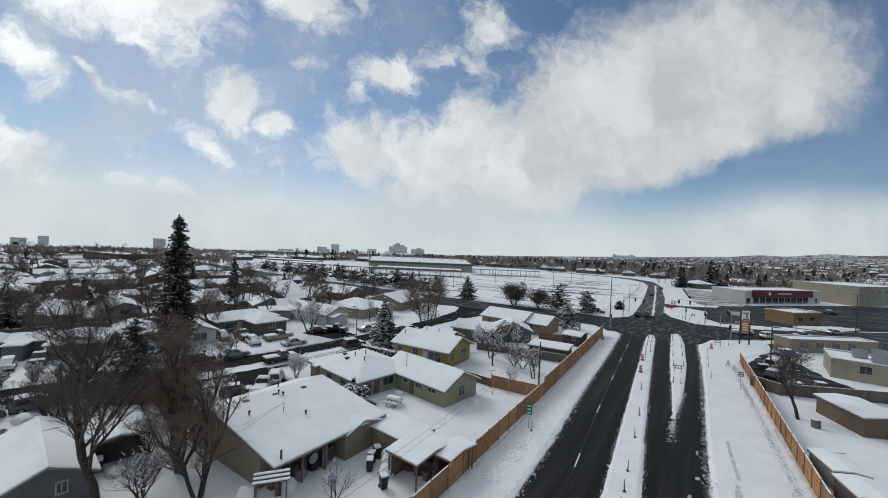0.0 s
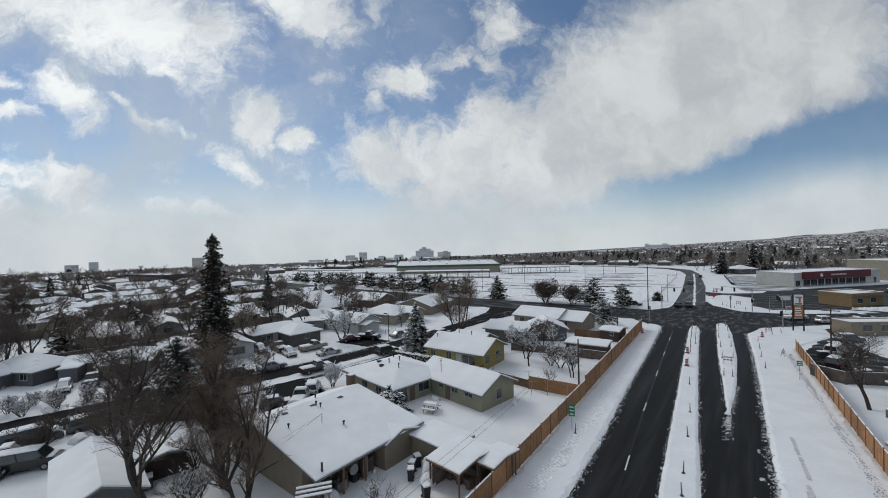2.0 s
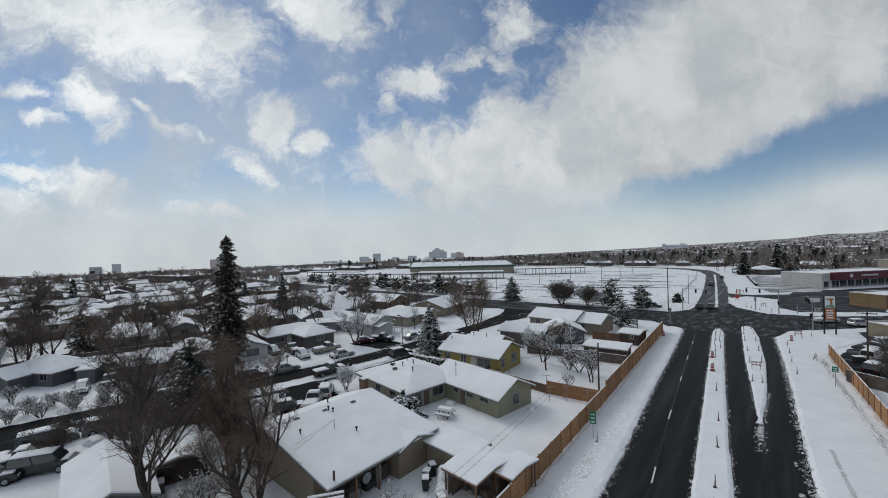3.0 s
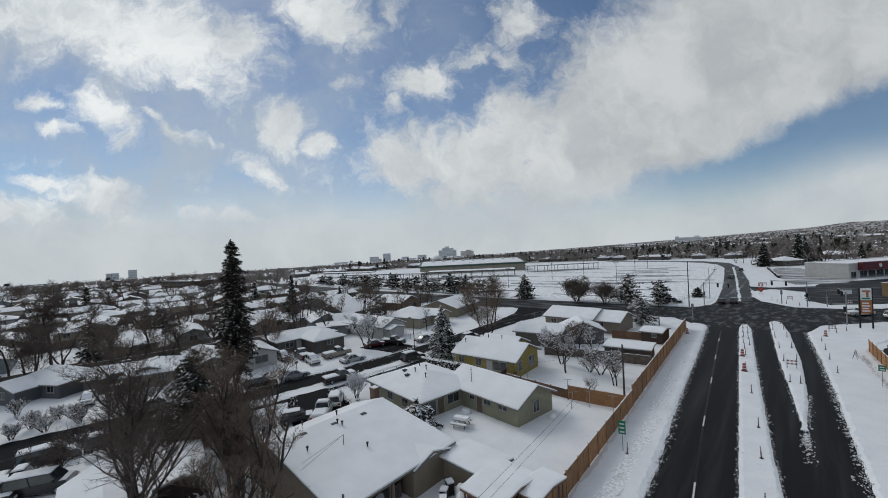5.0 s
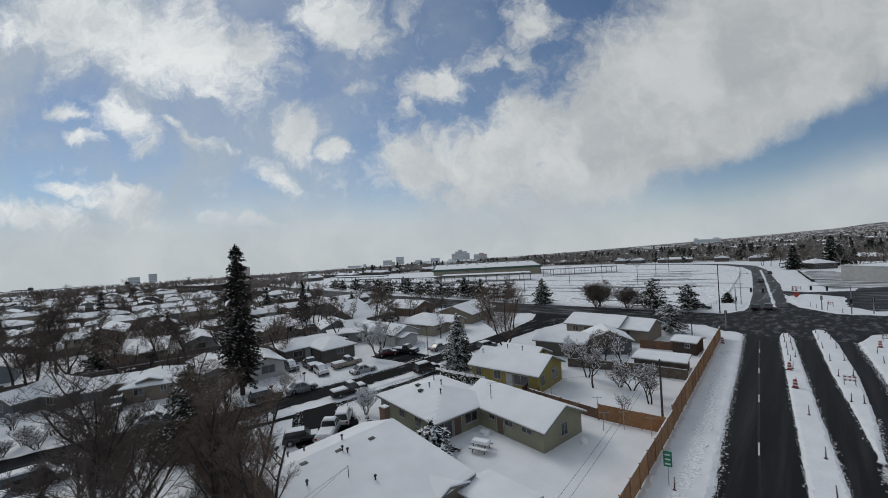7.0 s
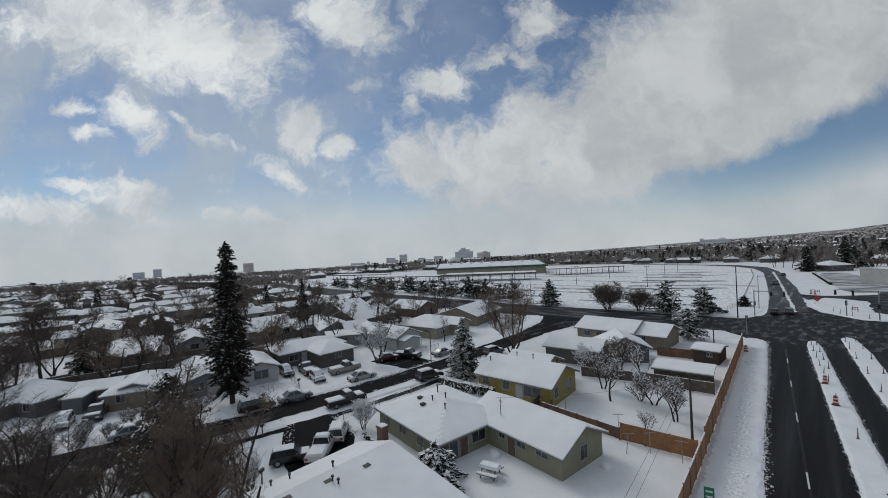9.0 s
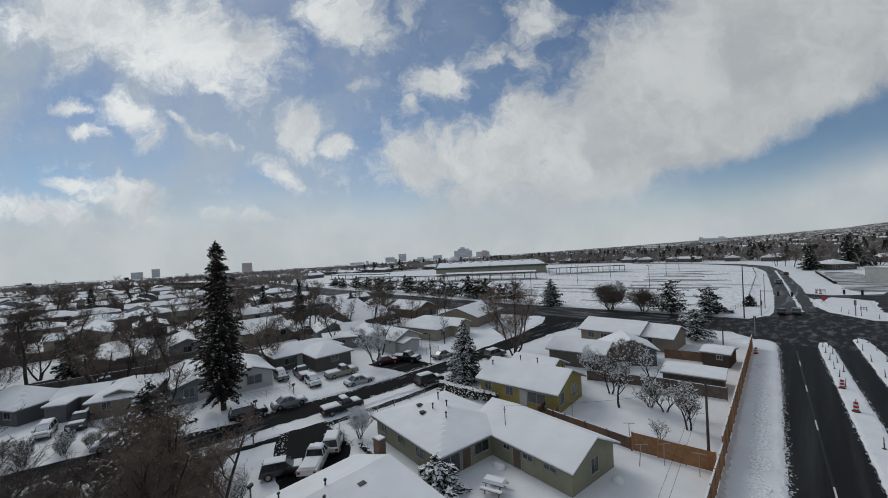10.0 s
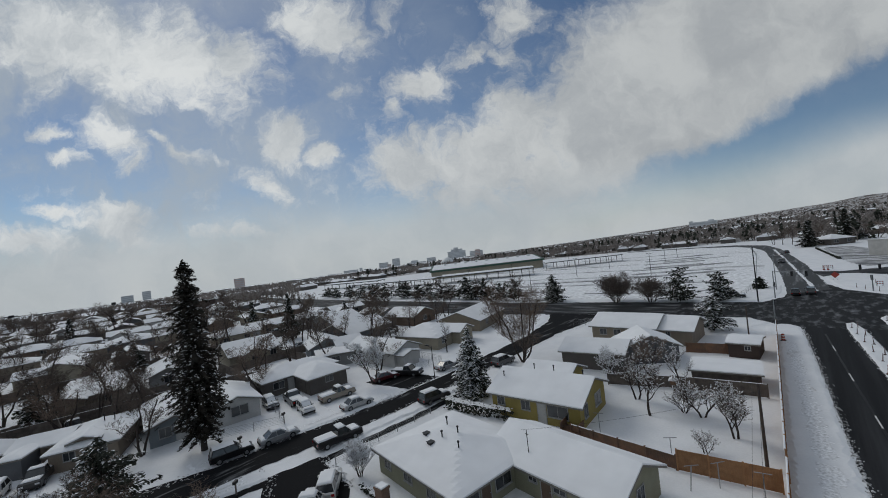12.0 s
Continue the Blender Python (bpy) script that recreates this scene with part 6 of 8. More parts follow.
for x, y, k in ((-92, 32, 3), (-84, 30, 0), (-81, 46, 1), (-76, 63, 3), (-79, 76, 1), (-98, 60, 1), (-88, 42, 3), (-104, 88, 0), (-77, -8, 2), (-62, -8, 0), (-96, 54, 0), (-90, 20, 2), (-112, 32, 3), (-113, 6, 0), (-70, 36, 3), (-74, 50, 0), (-62, 52.6, 1), (-71, 64, 1), (-74, 80, 0), (-82, 66, 2), (-64, 19.6, 1), (-83, 14, 3), (-88, -4, 2), (-77.5, 20, 1), (-85, 18, 1), (-92, -2, 0), (-100, 8, 3), (-98, 38, 1), (-86, 60, 3), (-80, 90, 1), (-61, 88, 3), (-99, 80, 0), (-104, 60, 2), (-117, 24, 3), (-108, 38, 1)):
    copy_thing(grove[k], pose(x, y, 0, 0, 0, RNG.uniform(0, 360)))

for x, y in ((-76, 120.4), (-81, 120.6), (-92, 121), (-99, 122.4), (-95, 122), (-104, 123), (-110, 123), (-122, 124), (-138, 125), (-160, 126), (-117, 124), (-130, 125), (-146, 125), (-88, 120.5), (-172, 127)):
    copy_thing(grove[RNG.randrange(4)], pose(x, y, 0, 0, 0, RNG.uniform(0, 360)) @ Matrix.Scale(RNG.uniform(0.6, 0.85), 4))

for x, y, k, w, h in ((-5.4, 273, 0, 2.0, 1.35), (9.0, 300, 0, 2.0, 1.8), (12.0, 306, 1, 2.4, 2.0), (30, 262, 0, 1.3, 1.2)):
    copy_thing(firs[k], pose(x, y, 0, 0, 0, RNG.uniform(0, 360)) @ Matrix.Diagonal((w, w, h, 1)))
for x, y, k in ((-12, 296, 2), (-16, 300, 0), (19, 290, 3), (-20, 303, 1), (26, 282, 2), (16, 276, 0), (36, 286, 3), (-2, 290, 2), (44, 275, 0)):
    copy_thing(grove[k], pose(x, y, 0, 0, 0, RNG.uniform(0, 360)))

# ---- vehicles ----
def car(name, x, y, yaw, kind, rgb, colour, label, snow=0.7, z=0.03, group=""):
    """A parked vehicle, nose to local +x: body, cabin, glass, lamps, wheels, bumpers and the snow on it."""
    dims = {"sedan": (4.3, 1.68, 1.36, 0.62), "suv": (4.2, 1.72, 1.58, 0.75), "pickup": (5.1, 1.8, 1.66, 0.85), "van": (4.5, 1.8, 1.78, 0.8), "hatch": (3.8, 1.62, 1.4, 0.65)}
    ln, wd, ht, clear = dims[kind]
    h, w = ln / 2, wd / 2
    belt = ht * 0.60
    root = thing(name, x, y, z, yaw, label, "truck" if kind == "pickup" else "van" if kind == "van" else "car", group)
    mat = car_paint(colour, rgb)
    bm = bmesh.new()
    g = 0.28
    if kind == "pickup":
        side = [(-h, g + 0.12), (-h + 0.15, g), (h - 0.15, g), (h, g + 0.15), (h - 0.02, belt - 0.12), (h - 0.25, belt), (-h, belt)]
    else:
        side = [(-h, g + 0.15), (-h + 0.15, g), (h - 0.15, g), (h, g + 0.15), (h - 0.05, belt - 0.22), (h - 0.3, belt - 0.10), (h * 0.42, belt), (-h + 0.12, belt), (-h, belt - 0.15)]
    profile(bm, side, -w, w)
    bmesh.ops.bevel(bm, geom=[e for e in bm.edges if abs(e.verts[0].co.y - e.verts[1].co.y) < 1e-4], offset=0.06, segments=1, affect="EDGES")
    body = part("body", bm, mat, root)
    if kind == "pickup":
        c0, c1, t0, t1 = -h * 0.12, h * 0.48, -h * 0.06, h * 0.26
    elif kind == "sedan":
        c0, c1, t0, t1 = -h * 0.72, h * 0.42, -h * 0.40, h * 0.08
    elif kind == "van":
        c0, c1, t0, t1 = -h * 0.98, h * 0.62, -h * 0.95, h * 0.38
    else:
        c0, c1, t0, t1 = -h * 0.95, h * 0.42, -h * 0.84, h * 0.12

    def cabin(inset_lo, inset_hi, z0, z1, grow):
        bm = bmesh.new()
        lo = [(c0 - grow, -w + inset_lo), (c1 + grow, -w + inset_lo), (c1 + grow, w - inset_lo), (c0 - grow, w - inset_lo)]
        hi = [(t0 - grow, -w + inset_hi), (t1 + grow, -w + inset_hi), (t1 + grow, w - inset_hi), (t0 - grow, w - inset_hi)]
        a = [bm.verts.new((p, q, z0)) for p, q in lo]
        b = [bm.verts.new((p, q, z1)) for p, q in hi]
        bm.faces.new(b)
        bm.faces.new(a[::-1])
        for i in range(4):
            bm.faces.new((a[i], a[(i + 1) % 4], b[(i + 1) % 4], b[i]))
        return bm

    part("cabin_glass", cabin(0.07, 0.22, belt - 0.02, ht - 0.07, 0.0), GLASS, root, "dark tinted glass")
    for sx0, sx1 in ((c0, t0), (c1, t1), ((c0 + c1) / 2, (t0 + t1) / 2)):
        for s in (-1, 1):
            bm = bmesh.new()
            tube(bm, (sx0, s * (w - 0.065), belt - 0.02), (sx1, s * (w - 0.215), ht - 0.06), 0.045, 0.045, 5)
            part("pillar", bm, mat, root)
    bmr = bmesh.new()
    prism(bmr, [(t0 - 0.03, -w + 0.2), (t1 + 0.03, -w + 0.2), (t1 + 0.03, w - 0.2), (t0 - 0.03, w - 0.2)], ht - 0.072, ht)
    part("roof", bmr, mat, root)
    if kind == "pickup":
        bm = bmesh.new()
        box(bm, -h + 0.08, c0 - 0.06, -w + 0.1, w - 0.1, belt - 0.45, belt + 0.006)
        part("load_bed", bm, RUBBER if snow < 0.3 else CANVAS, root)
    tyre = bmesh.new()
    tube(tyre, (0, -0.11, 0), (0, 0.11, 0), 0.33, 0.33, 16)
    tm = mesh_of("tyre", tyre, RUBBER)
    rim = bmesh.new()
    tube(rim, (0, -0.12, 0), (0, 0.12, 0), 0.2, 0.2, 10)
    rm = mesh_of("rim", rim, STEEL)
    for sx in (-0.62, 0.62):
        for sy in (-1, 1):
            wh = piece("wheel", tm, root, pose(sx * h, sy * (w - 0.09), 0.33))
            piece("rim", rm, wh, pose(0, sy * 0.012, 0))
    for s in (-1, 1):
        bm = bmesh.new()
        box(bm, h - 0.10, h + 0.012, s * (w - 0.28) - 0.18, s * (w - 0.28) + 0.18, belt - 0.38, belt - 0.22)
        part("headlight", bm, LAMP_CLEAR, root)
        bm = bmesh.new()
        box(bm, -h - 0.012, -h + 0.10, s * (w - 0.2) - 0.13, s * (w - 0.2) + 0.13, belt - 0.36, belt - 0.14)
        part("tail_light", bm, LAMP_RED, root)
        bm = bmesh.new()
        box(bm, c1 - 0.35, c1 - 0.2, s * w, s * (w + 0.16), belt + 0.02, belt + 0.16) if s > 0 else box(bm, c1 - 0.35, c1 - 0.2, -w - 0.16, -w, belt + 0.02, belt + 0.16)
        part("mirror", bm, mat, root)
    bm = bmesh.new()
    box(bm, h - 0.05, h + 0.05, -w + 0.08, w - 0.08, g + 0.02, g + 0.2)
    part("front_bumper", bm, RUBBER, root)
    bm = bmesh.new()
    box(bm, -h - 0.05, -h + 0.05, -w + 0.08, w - 0.08, g + 0.02, g + 0.2)
    part("rear_bumper", bm, RUBBER, root)
    if snow > 0:
        t = 0.12 * snow + 0.03
        pads = [(t0 - 0.02, t1 + 0.02, w - 0.22, ht + 0.002), (c1 + 0.05, h - 0.3, w - 0.14, belt - 0.04 if kind != "pickup" else belt + 0.002)]
        if kind == "pickup":
            pads.append((-h + 0.1, c0 - 0.08, w - 0.12, belt + 0.008))
        elif kind == "sedan":
            pads.append((-h + 0.15, c0 - 0.02, w - 0.14, belt + 0.002))
        for x0, x1, yy, zz in pads:
            bm = bmesh.new()
            vs = box(bm, x0, x1, -yy, yy, zz, zz + t)
            for v in vs[4:]:
                v.co.x += 0.10 if v.co.x < (x0 + x1) / 2 else -0.10
                v.co.y *= 0.88
            bmesh.ops.bevel(bm, geom=[e for e in bm.edges if min(v.co.z for v in e.verts) > zz + t * 0.5], offset=0.05, segments=1, affect="EDGES")
            part("snow", bm, ROOF_SNOW, root, "fresh snow lying on the bodywork")
        if snow > 0.8:
            bm = bmesh.new()
            vs = box(bm, t1 + 0.05, c1 - 0.02, -w + 0.26, w - 0.26, belt + 0.1, belt + 0.13)
            for v in vs:
                v.co.z = belt + 0.06 + (c1 - v.co.x) / (c1 - t1) * (ht - belt - 0.08) + (0.05 if v.co.z > belt + 0.115 else 0)
            part("snow", bm, ROOF_SNOW, root, "fresh snow lying on the windscreen")
    return root


BLACKC, WHITEC, SILVERC, REDC, GREYC, BLUEC, TANC = (0.012, 0.012, 0.014), (0.62, 0.62, 0.61), (0.36, 0.37, 0.38), (0.10, 0.015, 0.02), (0.09, 0.095, 0.10), (0.03, 0.05, 0.10), (0.24, 0.21, 0.17)
car("pickup_truck", -45.3, 33.9, 80, "pickup", BLACKC, "black", "black pickup truck with a thick load of snow at the kerb", 0.9)
car("car", -53.1, 25.6, 80, "suv", BLACKC, "black", "black estate car parked at the kerb", 0.25)
car("car", -52.3, 30.4, 80, "sedan", SILVERC, "silver", "silver car half buried in snow at the kerb", 1.0)
car("car", -51.9, 40.9, 82, "sedan", WHITEC, "white", "pale saloon with snow on its roof beside the street", 0.8)
car("pickup_truck", -57.6, 41.4, 82, "pickup", TANC, "tan", "tan pickup truck with snow on top before the house", 0.9)
car("car", -57.4, 36.4, -12, "hatch", WHITEC, "white", "white hatchback covered with snow in the drive", 1.0)
car("pickup_truck", -62.4, 37.2, 170, "pickup", BLACKC, "black", "black pickup truck with a snow-covered roof in the drive", 0.9)
car("car", -64.3, 34.6, -10, "hatch", GREYC, "grey", "small grey car under snow in the drive", 1.0)
car("car", -56.9, 49.8, 70, "sedan", REDC, "dark_red", "dark red car in the cleared drive", 0.2)
car("pickup_truck", -55.2, 53.0, 20, "pickup", BLACKC, "black", "dark pickup truck in the cleared drive", 0.5)
car("car", -43.4, 47.2, 80, "suv", BLACKC, "black", "black car with a thick cap of snow at the kerb", 1.0)
car("car", -51.1, 58.2, 80, "sedan", SILVERC, "silver", "silver car with snow on its roof at the kerb", 0.8)
car("car", -43.6, 63.6, 84, "suv", GREYC, "grey", "grey car parked at the kerb", 0.5)
car("car", -38.0, 28.4, 140, "suv", WHITEC, "white", "white sport utility car in the cleared driveway", 0.7)
car("pickup_truck", -36.2, 25.5, 135, "pickup", WHITEC, "white", "white pickup truck with a snow-filled bed in the driveway", 1.0)
car("car", -37.2, 22.9, 62, "hatch", BLACKC, "black", "dark car in the driveway", 0.3)
car("car", -67.4, 8.2, -14, "hatch", (0.42, 0.42, 0.41), "pale", "pale car with a snow-covered roof in the yard", 1.0)
car("pickup_truck", -68.0, 11.4, -18, "pickup", BLACKC, "black", "black pickup truck with snow in its bed", 0.6)
car("car", -72.2, 13.4, -30, "suv", GREYC, "grey", "grey car with snow on top beside the shed", 0.9)
car("car", -61.0, -2.6, 84, "hatch", SILVERC, "silver", "silver car under snow at the kerb", 1.0)
car("pickup_truck", -45.6, 1.2, 70, "pickup", BLACKC, "black", "black pickup truck under snow in the yard", 0.7)
car("van", -48.9, 3.4, 84, "van", (0.05, 0.06, 0.06), "dark_green", "dark green van thickly covered with snow at the kerb", 1.0)
car("car", -43.4, -0.6, 66, "suv", BLACKC, "black", "black car under snow in the yard", 0.6)
car("pickup_truck", -47.6, -1.6, 76, "pickup", GREYC, "grey", "grey pickup truck with a snow-filled bed in the yard", 0.8)
car("van", -42.6, 2.6, 62, "van", BLACKC, "black", "black van with patches of snow in the yard", 0.5)
car("car", -48.6, 8.0, 84, "suv", GREYC, "grey", "grey car under snow at the kerb", 0.9)
car("car", -56.9, 13.6, 78, "sedan", SILVERC, "silver", "silver car with snow on its roof at the kerb", 0.8)
car("car", -8.8, 131.0, 92, "sedan", BLACKC, "black", "dark car waiting at the crossroads", 0.0, group="waiting cars")
car("car", -6.2, 132.2, 92, "suv", GREYC, "grey", "dark grey car waiting at the crossroads", 0.0, group="waiting cars")
car("car", -13.4, 203, -95, "suv", BLACKC, "black", "dark car coming down the road", 0.0)
car("car", -13.0, 243, 97, "sedan", BLACKC, "black", "dark car going up the road", 0.0)
car("car", -19.6, 126.6, 3, "suv", BLACKC, "black", "dark car parked beyond the side road", 0.5)
for x, y, yaw, k, rgb, word in ((21.6, 121, 40, "suv", WHITEC, "white"), (16.4, 122.5, 40, "pickup", WHITEC, "white"), (28.8, 130, 40, "sedan", BLACKC, "black"), (37, 143, 40, "sedan", SILVERC, "silver"),
                               (27, 112, 30, "suv", GREYC, "grey"), (31, 116, 30, "sedan", BLACKC, "black"), (19, 88, 70, "van", WHITEC, "white"), (22.5, 100.5, 40, "suv", BLUEC, "dark_blue"),
                               (18.2, 80, 70, "suv", BLACKC, "black"), (40, 190, 50, "sedan", SILVERC, "silver"), (46, 197, 50, "suv", BLACKC, "black"), (30, 178, 50, "sedan", WHITEC, "white")):
    car("pickup_truck" if k == "pickup" else "van" if k == "van" else "car", x, y, yaw, k, rgb, word, f"{word.replace('_', ' ')} {'pickup truck' if k == 'pickup' else 'van' if k == 'van' else 'car'} with snow on it near the shops", 0.6)

kerb_cars = [o for o in list(scene.objects) if o.parent is None and o.name.split(".")[0] in ("car", "pickup_truck") and -70 < o.matrix_basis.translation.x < -50]
for i in range(46):
    x, y = RNG.choice((-86, -98, -114, -125, -142, -157, -174, -184, -203, -217)) + RNG.uniform(-1.5, 1.5), RNG.uniform(-14, 92)
    if y < -10 - 0.15 * abs(x) or any(math.hypot(x - a, y - b) < 8 for a, b in TAKEN):
        continue
    copy_thing(RNG.choice(kerb_cars), pose(x, y, terrain(x, y) + 0.03, 0, 0, RNG.choice((0, 84, 90, 180)) + RNG.uniform(-6, 6)))

# ---- shops, hall, poles and signs ----
def flat_building(name, x, y, yaw, lx, ly, h, mat, label, windows=(), parapet=0.4, category="building", snow=True, z=0.0):
    """A flat-roofed block: wall, parapet coping, snow on the roof, and openings. Its corner is at the origin."""
    root = thing(name, x, y, z, yaw, label, category)
    bm = bmesh.new()
    box(bm, 0, lx, 0, ly, 0, h)
    part("wall", bm, mat, root)
    bm = bmesh.new()
    for a, b, c, d in ((-0.1, lx + 0.1, -0.1, 0.25), (-0.1, lx + 0.1, ly - 0.25, ly + 0.1), (-0.1, 0.25, 0.25, ly - 0.25), (lx - 0.25, lx + 0.1, 0.25, ly - 0.25)):
        box(bm, a, b, c, d, h + 0.002, h + parapet)
    part("parapet", bm, mat, root)
    if snow:
        bm = bmesh.new()
        box(bm, 0.26, lx - 0.26, 0.26, ly - 0.26, h + 0.004, h + parapet * 0.6)
        for a, b, c, d in ((-0.06, lx + 0.06, -0.06, 0.2), (-0.06, lx + 0.06, ly - 0.2, ly + 0.06), (-0.06, 0.2, 0.2, ly - 0.2), (lx - 0.2, lx + 0.06, 0.2, ly - 0.2)):
            box(bm, a, b, c, d, h + parapet + 0.002, h + parapet + 0.1)
        part("roof_snow", bm, ROOF_SNOW, root, "level sheet of snow")
    for wdw in windows:
        window(root, *wdw)
    return root


store = flat_building("store", 21.5, 206.5, 51, 47, 15, 5.2, WHITE, "long white store with a dark red band over its windows", [(2, 0, 270, 2.2, 2.2, 0.3), (44, 0, 270, 1.4, 2.2, 0.2)])
bm = bmesh.new()
box(bm, 4, 39, -1.6, -0.02, 3.0, 5.9)
band = part("fascia_band", bm, RED_BAND, store, "dark red fascia over the shop front")
bm = bmesh.new()
for i in range(11):
    box(bm, 17.2 + i * 0.75, 17.7 + i * 0.75, -1.66, -1.605, 4.2, 4.8)
part("lettering", bm, SIGN_WHITE, band)
bm = bmesh.new()
tube(bm, (12, -1.68, 4.5), (12, -1.605, 4.5), 0.7, 0.7, 14)
part("emblem", bm, SIGN_WHITE, band)
for i in range(9):
    window(store, 6.5 + i * 3.8, -0.02, 270, 3.2, 2.4, 0.3)
flat_building("store_annex", 64, 246, 51, 40, 26, 8.5, CREAM, "tall cream commercial building beside the store", [(4 + i * 5, 0, 270, 2.4, 1.8, 2.2) for i in range(7)] + [(4 + i * 5, 0, 270, 2.4, 1.6, 5.6) for i in range(7)])
kiosk = flat_building("kiosk", 30.0, 152.5, 51, 12, 8, 3.2, paint("ochre", (0.30, 0.20, 0.10)), "small ochre-brown shop with a snowy flat roof", [(3, 0, 270, 2.0, 1.2, 1.0), (8, 0, 270, 2.0, 1.2, 1.0)], 0.5)
bm = bmesh.new()
box(bm, -0.4, 12.4, -0.6, -0.02, 2.5, 2.9)
part("awning", bm, BROWN, kiosk)
flat_building("building", 26.4, 88.6, -4, 18, 9, 2.9, CREAM, "cream flat-roofed commercial building behind the board fence", [(4, 0, 270, 1.4, 1.2, 1.4)], 0.35)
flat_building("building", 23.5, 106.5, 36, 19, 4, 2.5, TAN, "long low tan commercial building with snow on its roof", [(3 + i * 3.4, 0, 270, 1.8, 1.2, 1.0) for i in range(4)], 0.3)
unit = bmesh.new()
box(unit, -0.9, 0.9, -0.7, 0.7, 0.1, 1.2)
box(unit, -0.95, 0.95, -0.75, 0.75, 1.2, 1.28)
tube(unit, (0, 0, 1.28), (0, 0, 1.4), 0.45, 0.45, 12)
um = mesh_of("rooftop_unit", unit, STEEL)
for x, y in ((27.5, 93.5), (30.5, 96.2), (33.0, 98.0), (29.2, 90.5)):
    ob = new("rooftop_unit", um)
    ob.matrix_basis = pose(x + 3.2, y - 0.2, 3.12, 0, 0, -4)
    tagged(ob, "grey metal rooftop air unit on the flat roof", "air unit", "rooftop units")
house("house", 3.0, 281, 40, [(-5.6, 5.6, -5.6, 5.6, "x", 3.0, 0.34, True)], TAUPE, "low dark pavilion with a hipped snowy roof", [(-3, -5.6, 270, 2.0, 1.3, 1.0), (3, -5.6, 270, 2.0, 1.3, 1.0)], detail=10)

# the exhibition hall and the carports before it
hall = flat_building("exhibition_hall", -190, 196, 41, 74, 60, 5.2, CREAM, "long cream exhibition hall with a green metal roof edge", (), 0.3, "hall", z=-0.2)
bm = bmesh.new()
profile(bm, [(-1.2, 5.0), (61, 5.0), (61, 6.0), (30, 8.2), (-1.2, 6.0)], -1.0, 75)
for v in bm.verts:
    v.co = Vector((v.co.y, v.co.x, v.co.z))
part("roof_edge", bm, GREEN_ROOF, hall, "dark green metal roof")
bm = bmesh.new()
vs = [bm.verts.new(p) for p in ((0.5, 0.5, 6.25), (73.5, 0.5, 6.25), (73.5, 30, 8.3), (0.5, 30, 8.3), (73.5, 60, 6.2), (0.5, 60, 6.2))]
bm.faces.new((vs[0], vs[1], vs[2], vs[3]))
bm.faces.new((vs[3], vs[2], vs[4], vs[5]))
part("hall_roof_snow", bm, ROOF_SNOW, hall)
for i in range(9):
    bm = bmesh.new()
    box(bm, 8 + i * 7.5, 10 + i * 7.5, 22, 24.5, 7.4, 8.9)
    part("roof_light", bm, SIGN_WHITE, hall)


def canopy(x, y, yaw, lx, ly, h, label):
    root = thing("canopy", x, y, 0, yaw, label, "carport", "carports")
    bm = bmesh.new()
    box(bm, 0, lx, 0, ly, h - 0.35, h)
    part("roof", bm, BLACK_METAL, root)
    bm = bmesh.new()
    box(bm, 0.1, lx - 0.1, 0.1, ly - 0.1, h + 0.003, h + 0.25)
    part("roof_snow", bm, ROOF_SNOW, root)
    n = int(lx / 6)
    for i in range(n + 1):
        for yy in (1.0, ly - 1.0):
            bm = bmesh.new()
            box(bm, i * lx / n - 0.1 + (0.2 if i == 0 else -0.2 if i == n else 0), i * lx / n + 0.1 + (0.2 if i == 0 else -0.2 if i == n else 0), yy - 0.1, yy + 0.1, 0, h - 0.352)
            part("post", bm, BLACK_METAL, root)


canopy(-158, 170, 33, 52, 12, 4.2, "long open carport with a snow-covered roof")
canopy(-215, 150, 20, 56, 10, 3.6, "long open carport with a snow-covered roof")
canopy(-122, 226, 41, 46, 10, 4.0, "long open carport with a snow-covered roof")
canopy(-262, 158, 18, 46, 10, 3.6, "long open carport with a snow-covered roof")


def pole(name, x, y, h, r, mat, label, category, arms=(), cross=0, z=0.0, lamp=True):
    """A pole with side arms (length, way in degrees, height) and lamp heads, or cross-arms."""
    root = thing(name, x, y, z, 0, label, category)
    bm = bmesh.new()
    tube(bm, (0, 0, 0), (0, 0, h), r, r * 0.65, 8)
    part("pole", bm, mat, root)
    for length, way, at in arms:
        e = (length * math.cos(radians(way)), length * math.sin(radians(way)), at + 0.3)
        bm = bmesh.new()
        tube(bm, (0, 0, at), e, r * 0.5, r * 0.35, 6)
        arm = part("arm", bm, mat, root)
        if lamp:
            bm = bmesh.new()
            box(bm, e[0] - 0.3, e[0] + 0.3, e[1] - 0.12, e[1] + 0.12, e[2] - 0.08, e[2] + 0.06)
            part("lamp_head", bm, BLACK_METAL, arm)
    for i in range(cross):
        bm = bmesh.new()
        box(bm, -1.1, 1.1, -0.06, 0.06, h - 0.5 - 0.7 * i, h - 0.38 - 0.7 * i)
        ca = part("crossarm", bm, mat, root)
        for xx in (-0.95, -0.4, 0.4, 0.95):
            bm = bmesh.new()
            tube(bm, (xx, 0, h - 0.38 - 0.7 * i), (xx, 0, h - 0.2 - 0.7 * i), 0.04, 0.03, 6)
            part("insulator", bm, STEEL, ca)
    return root


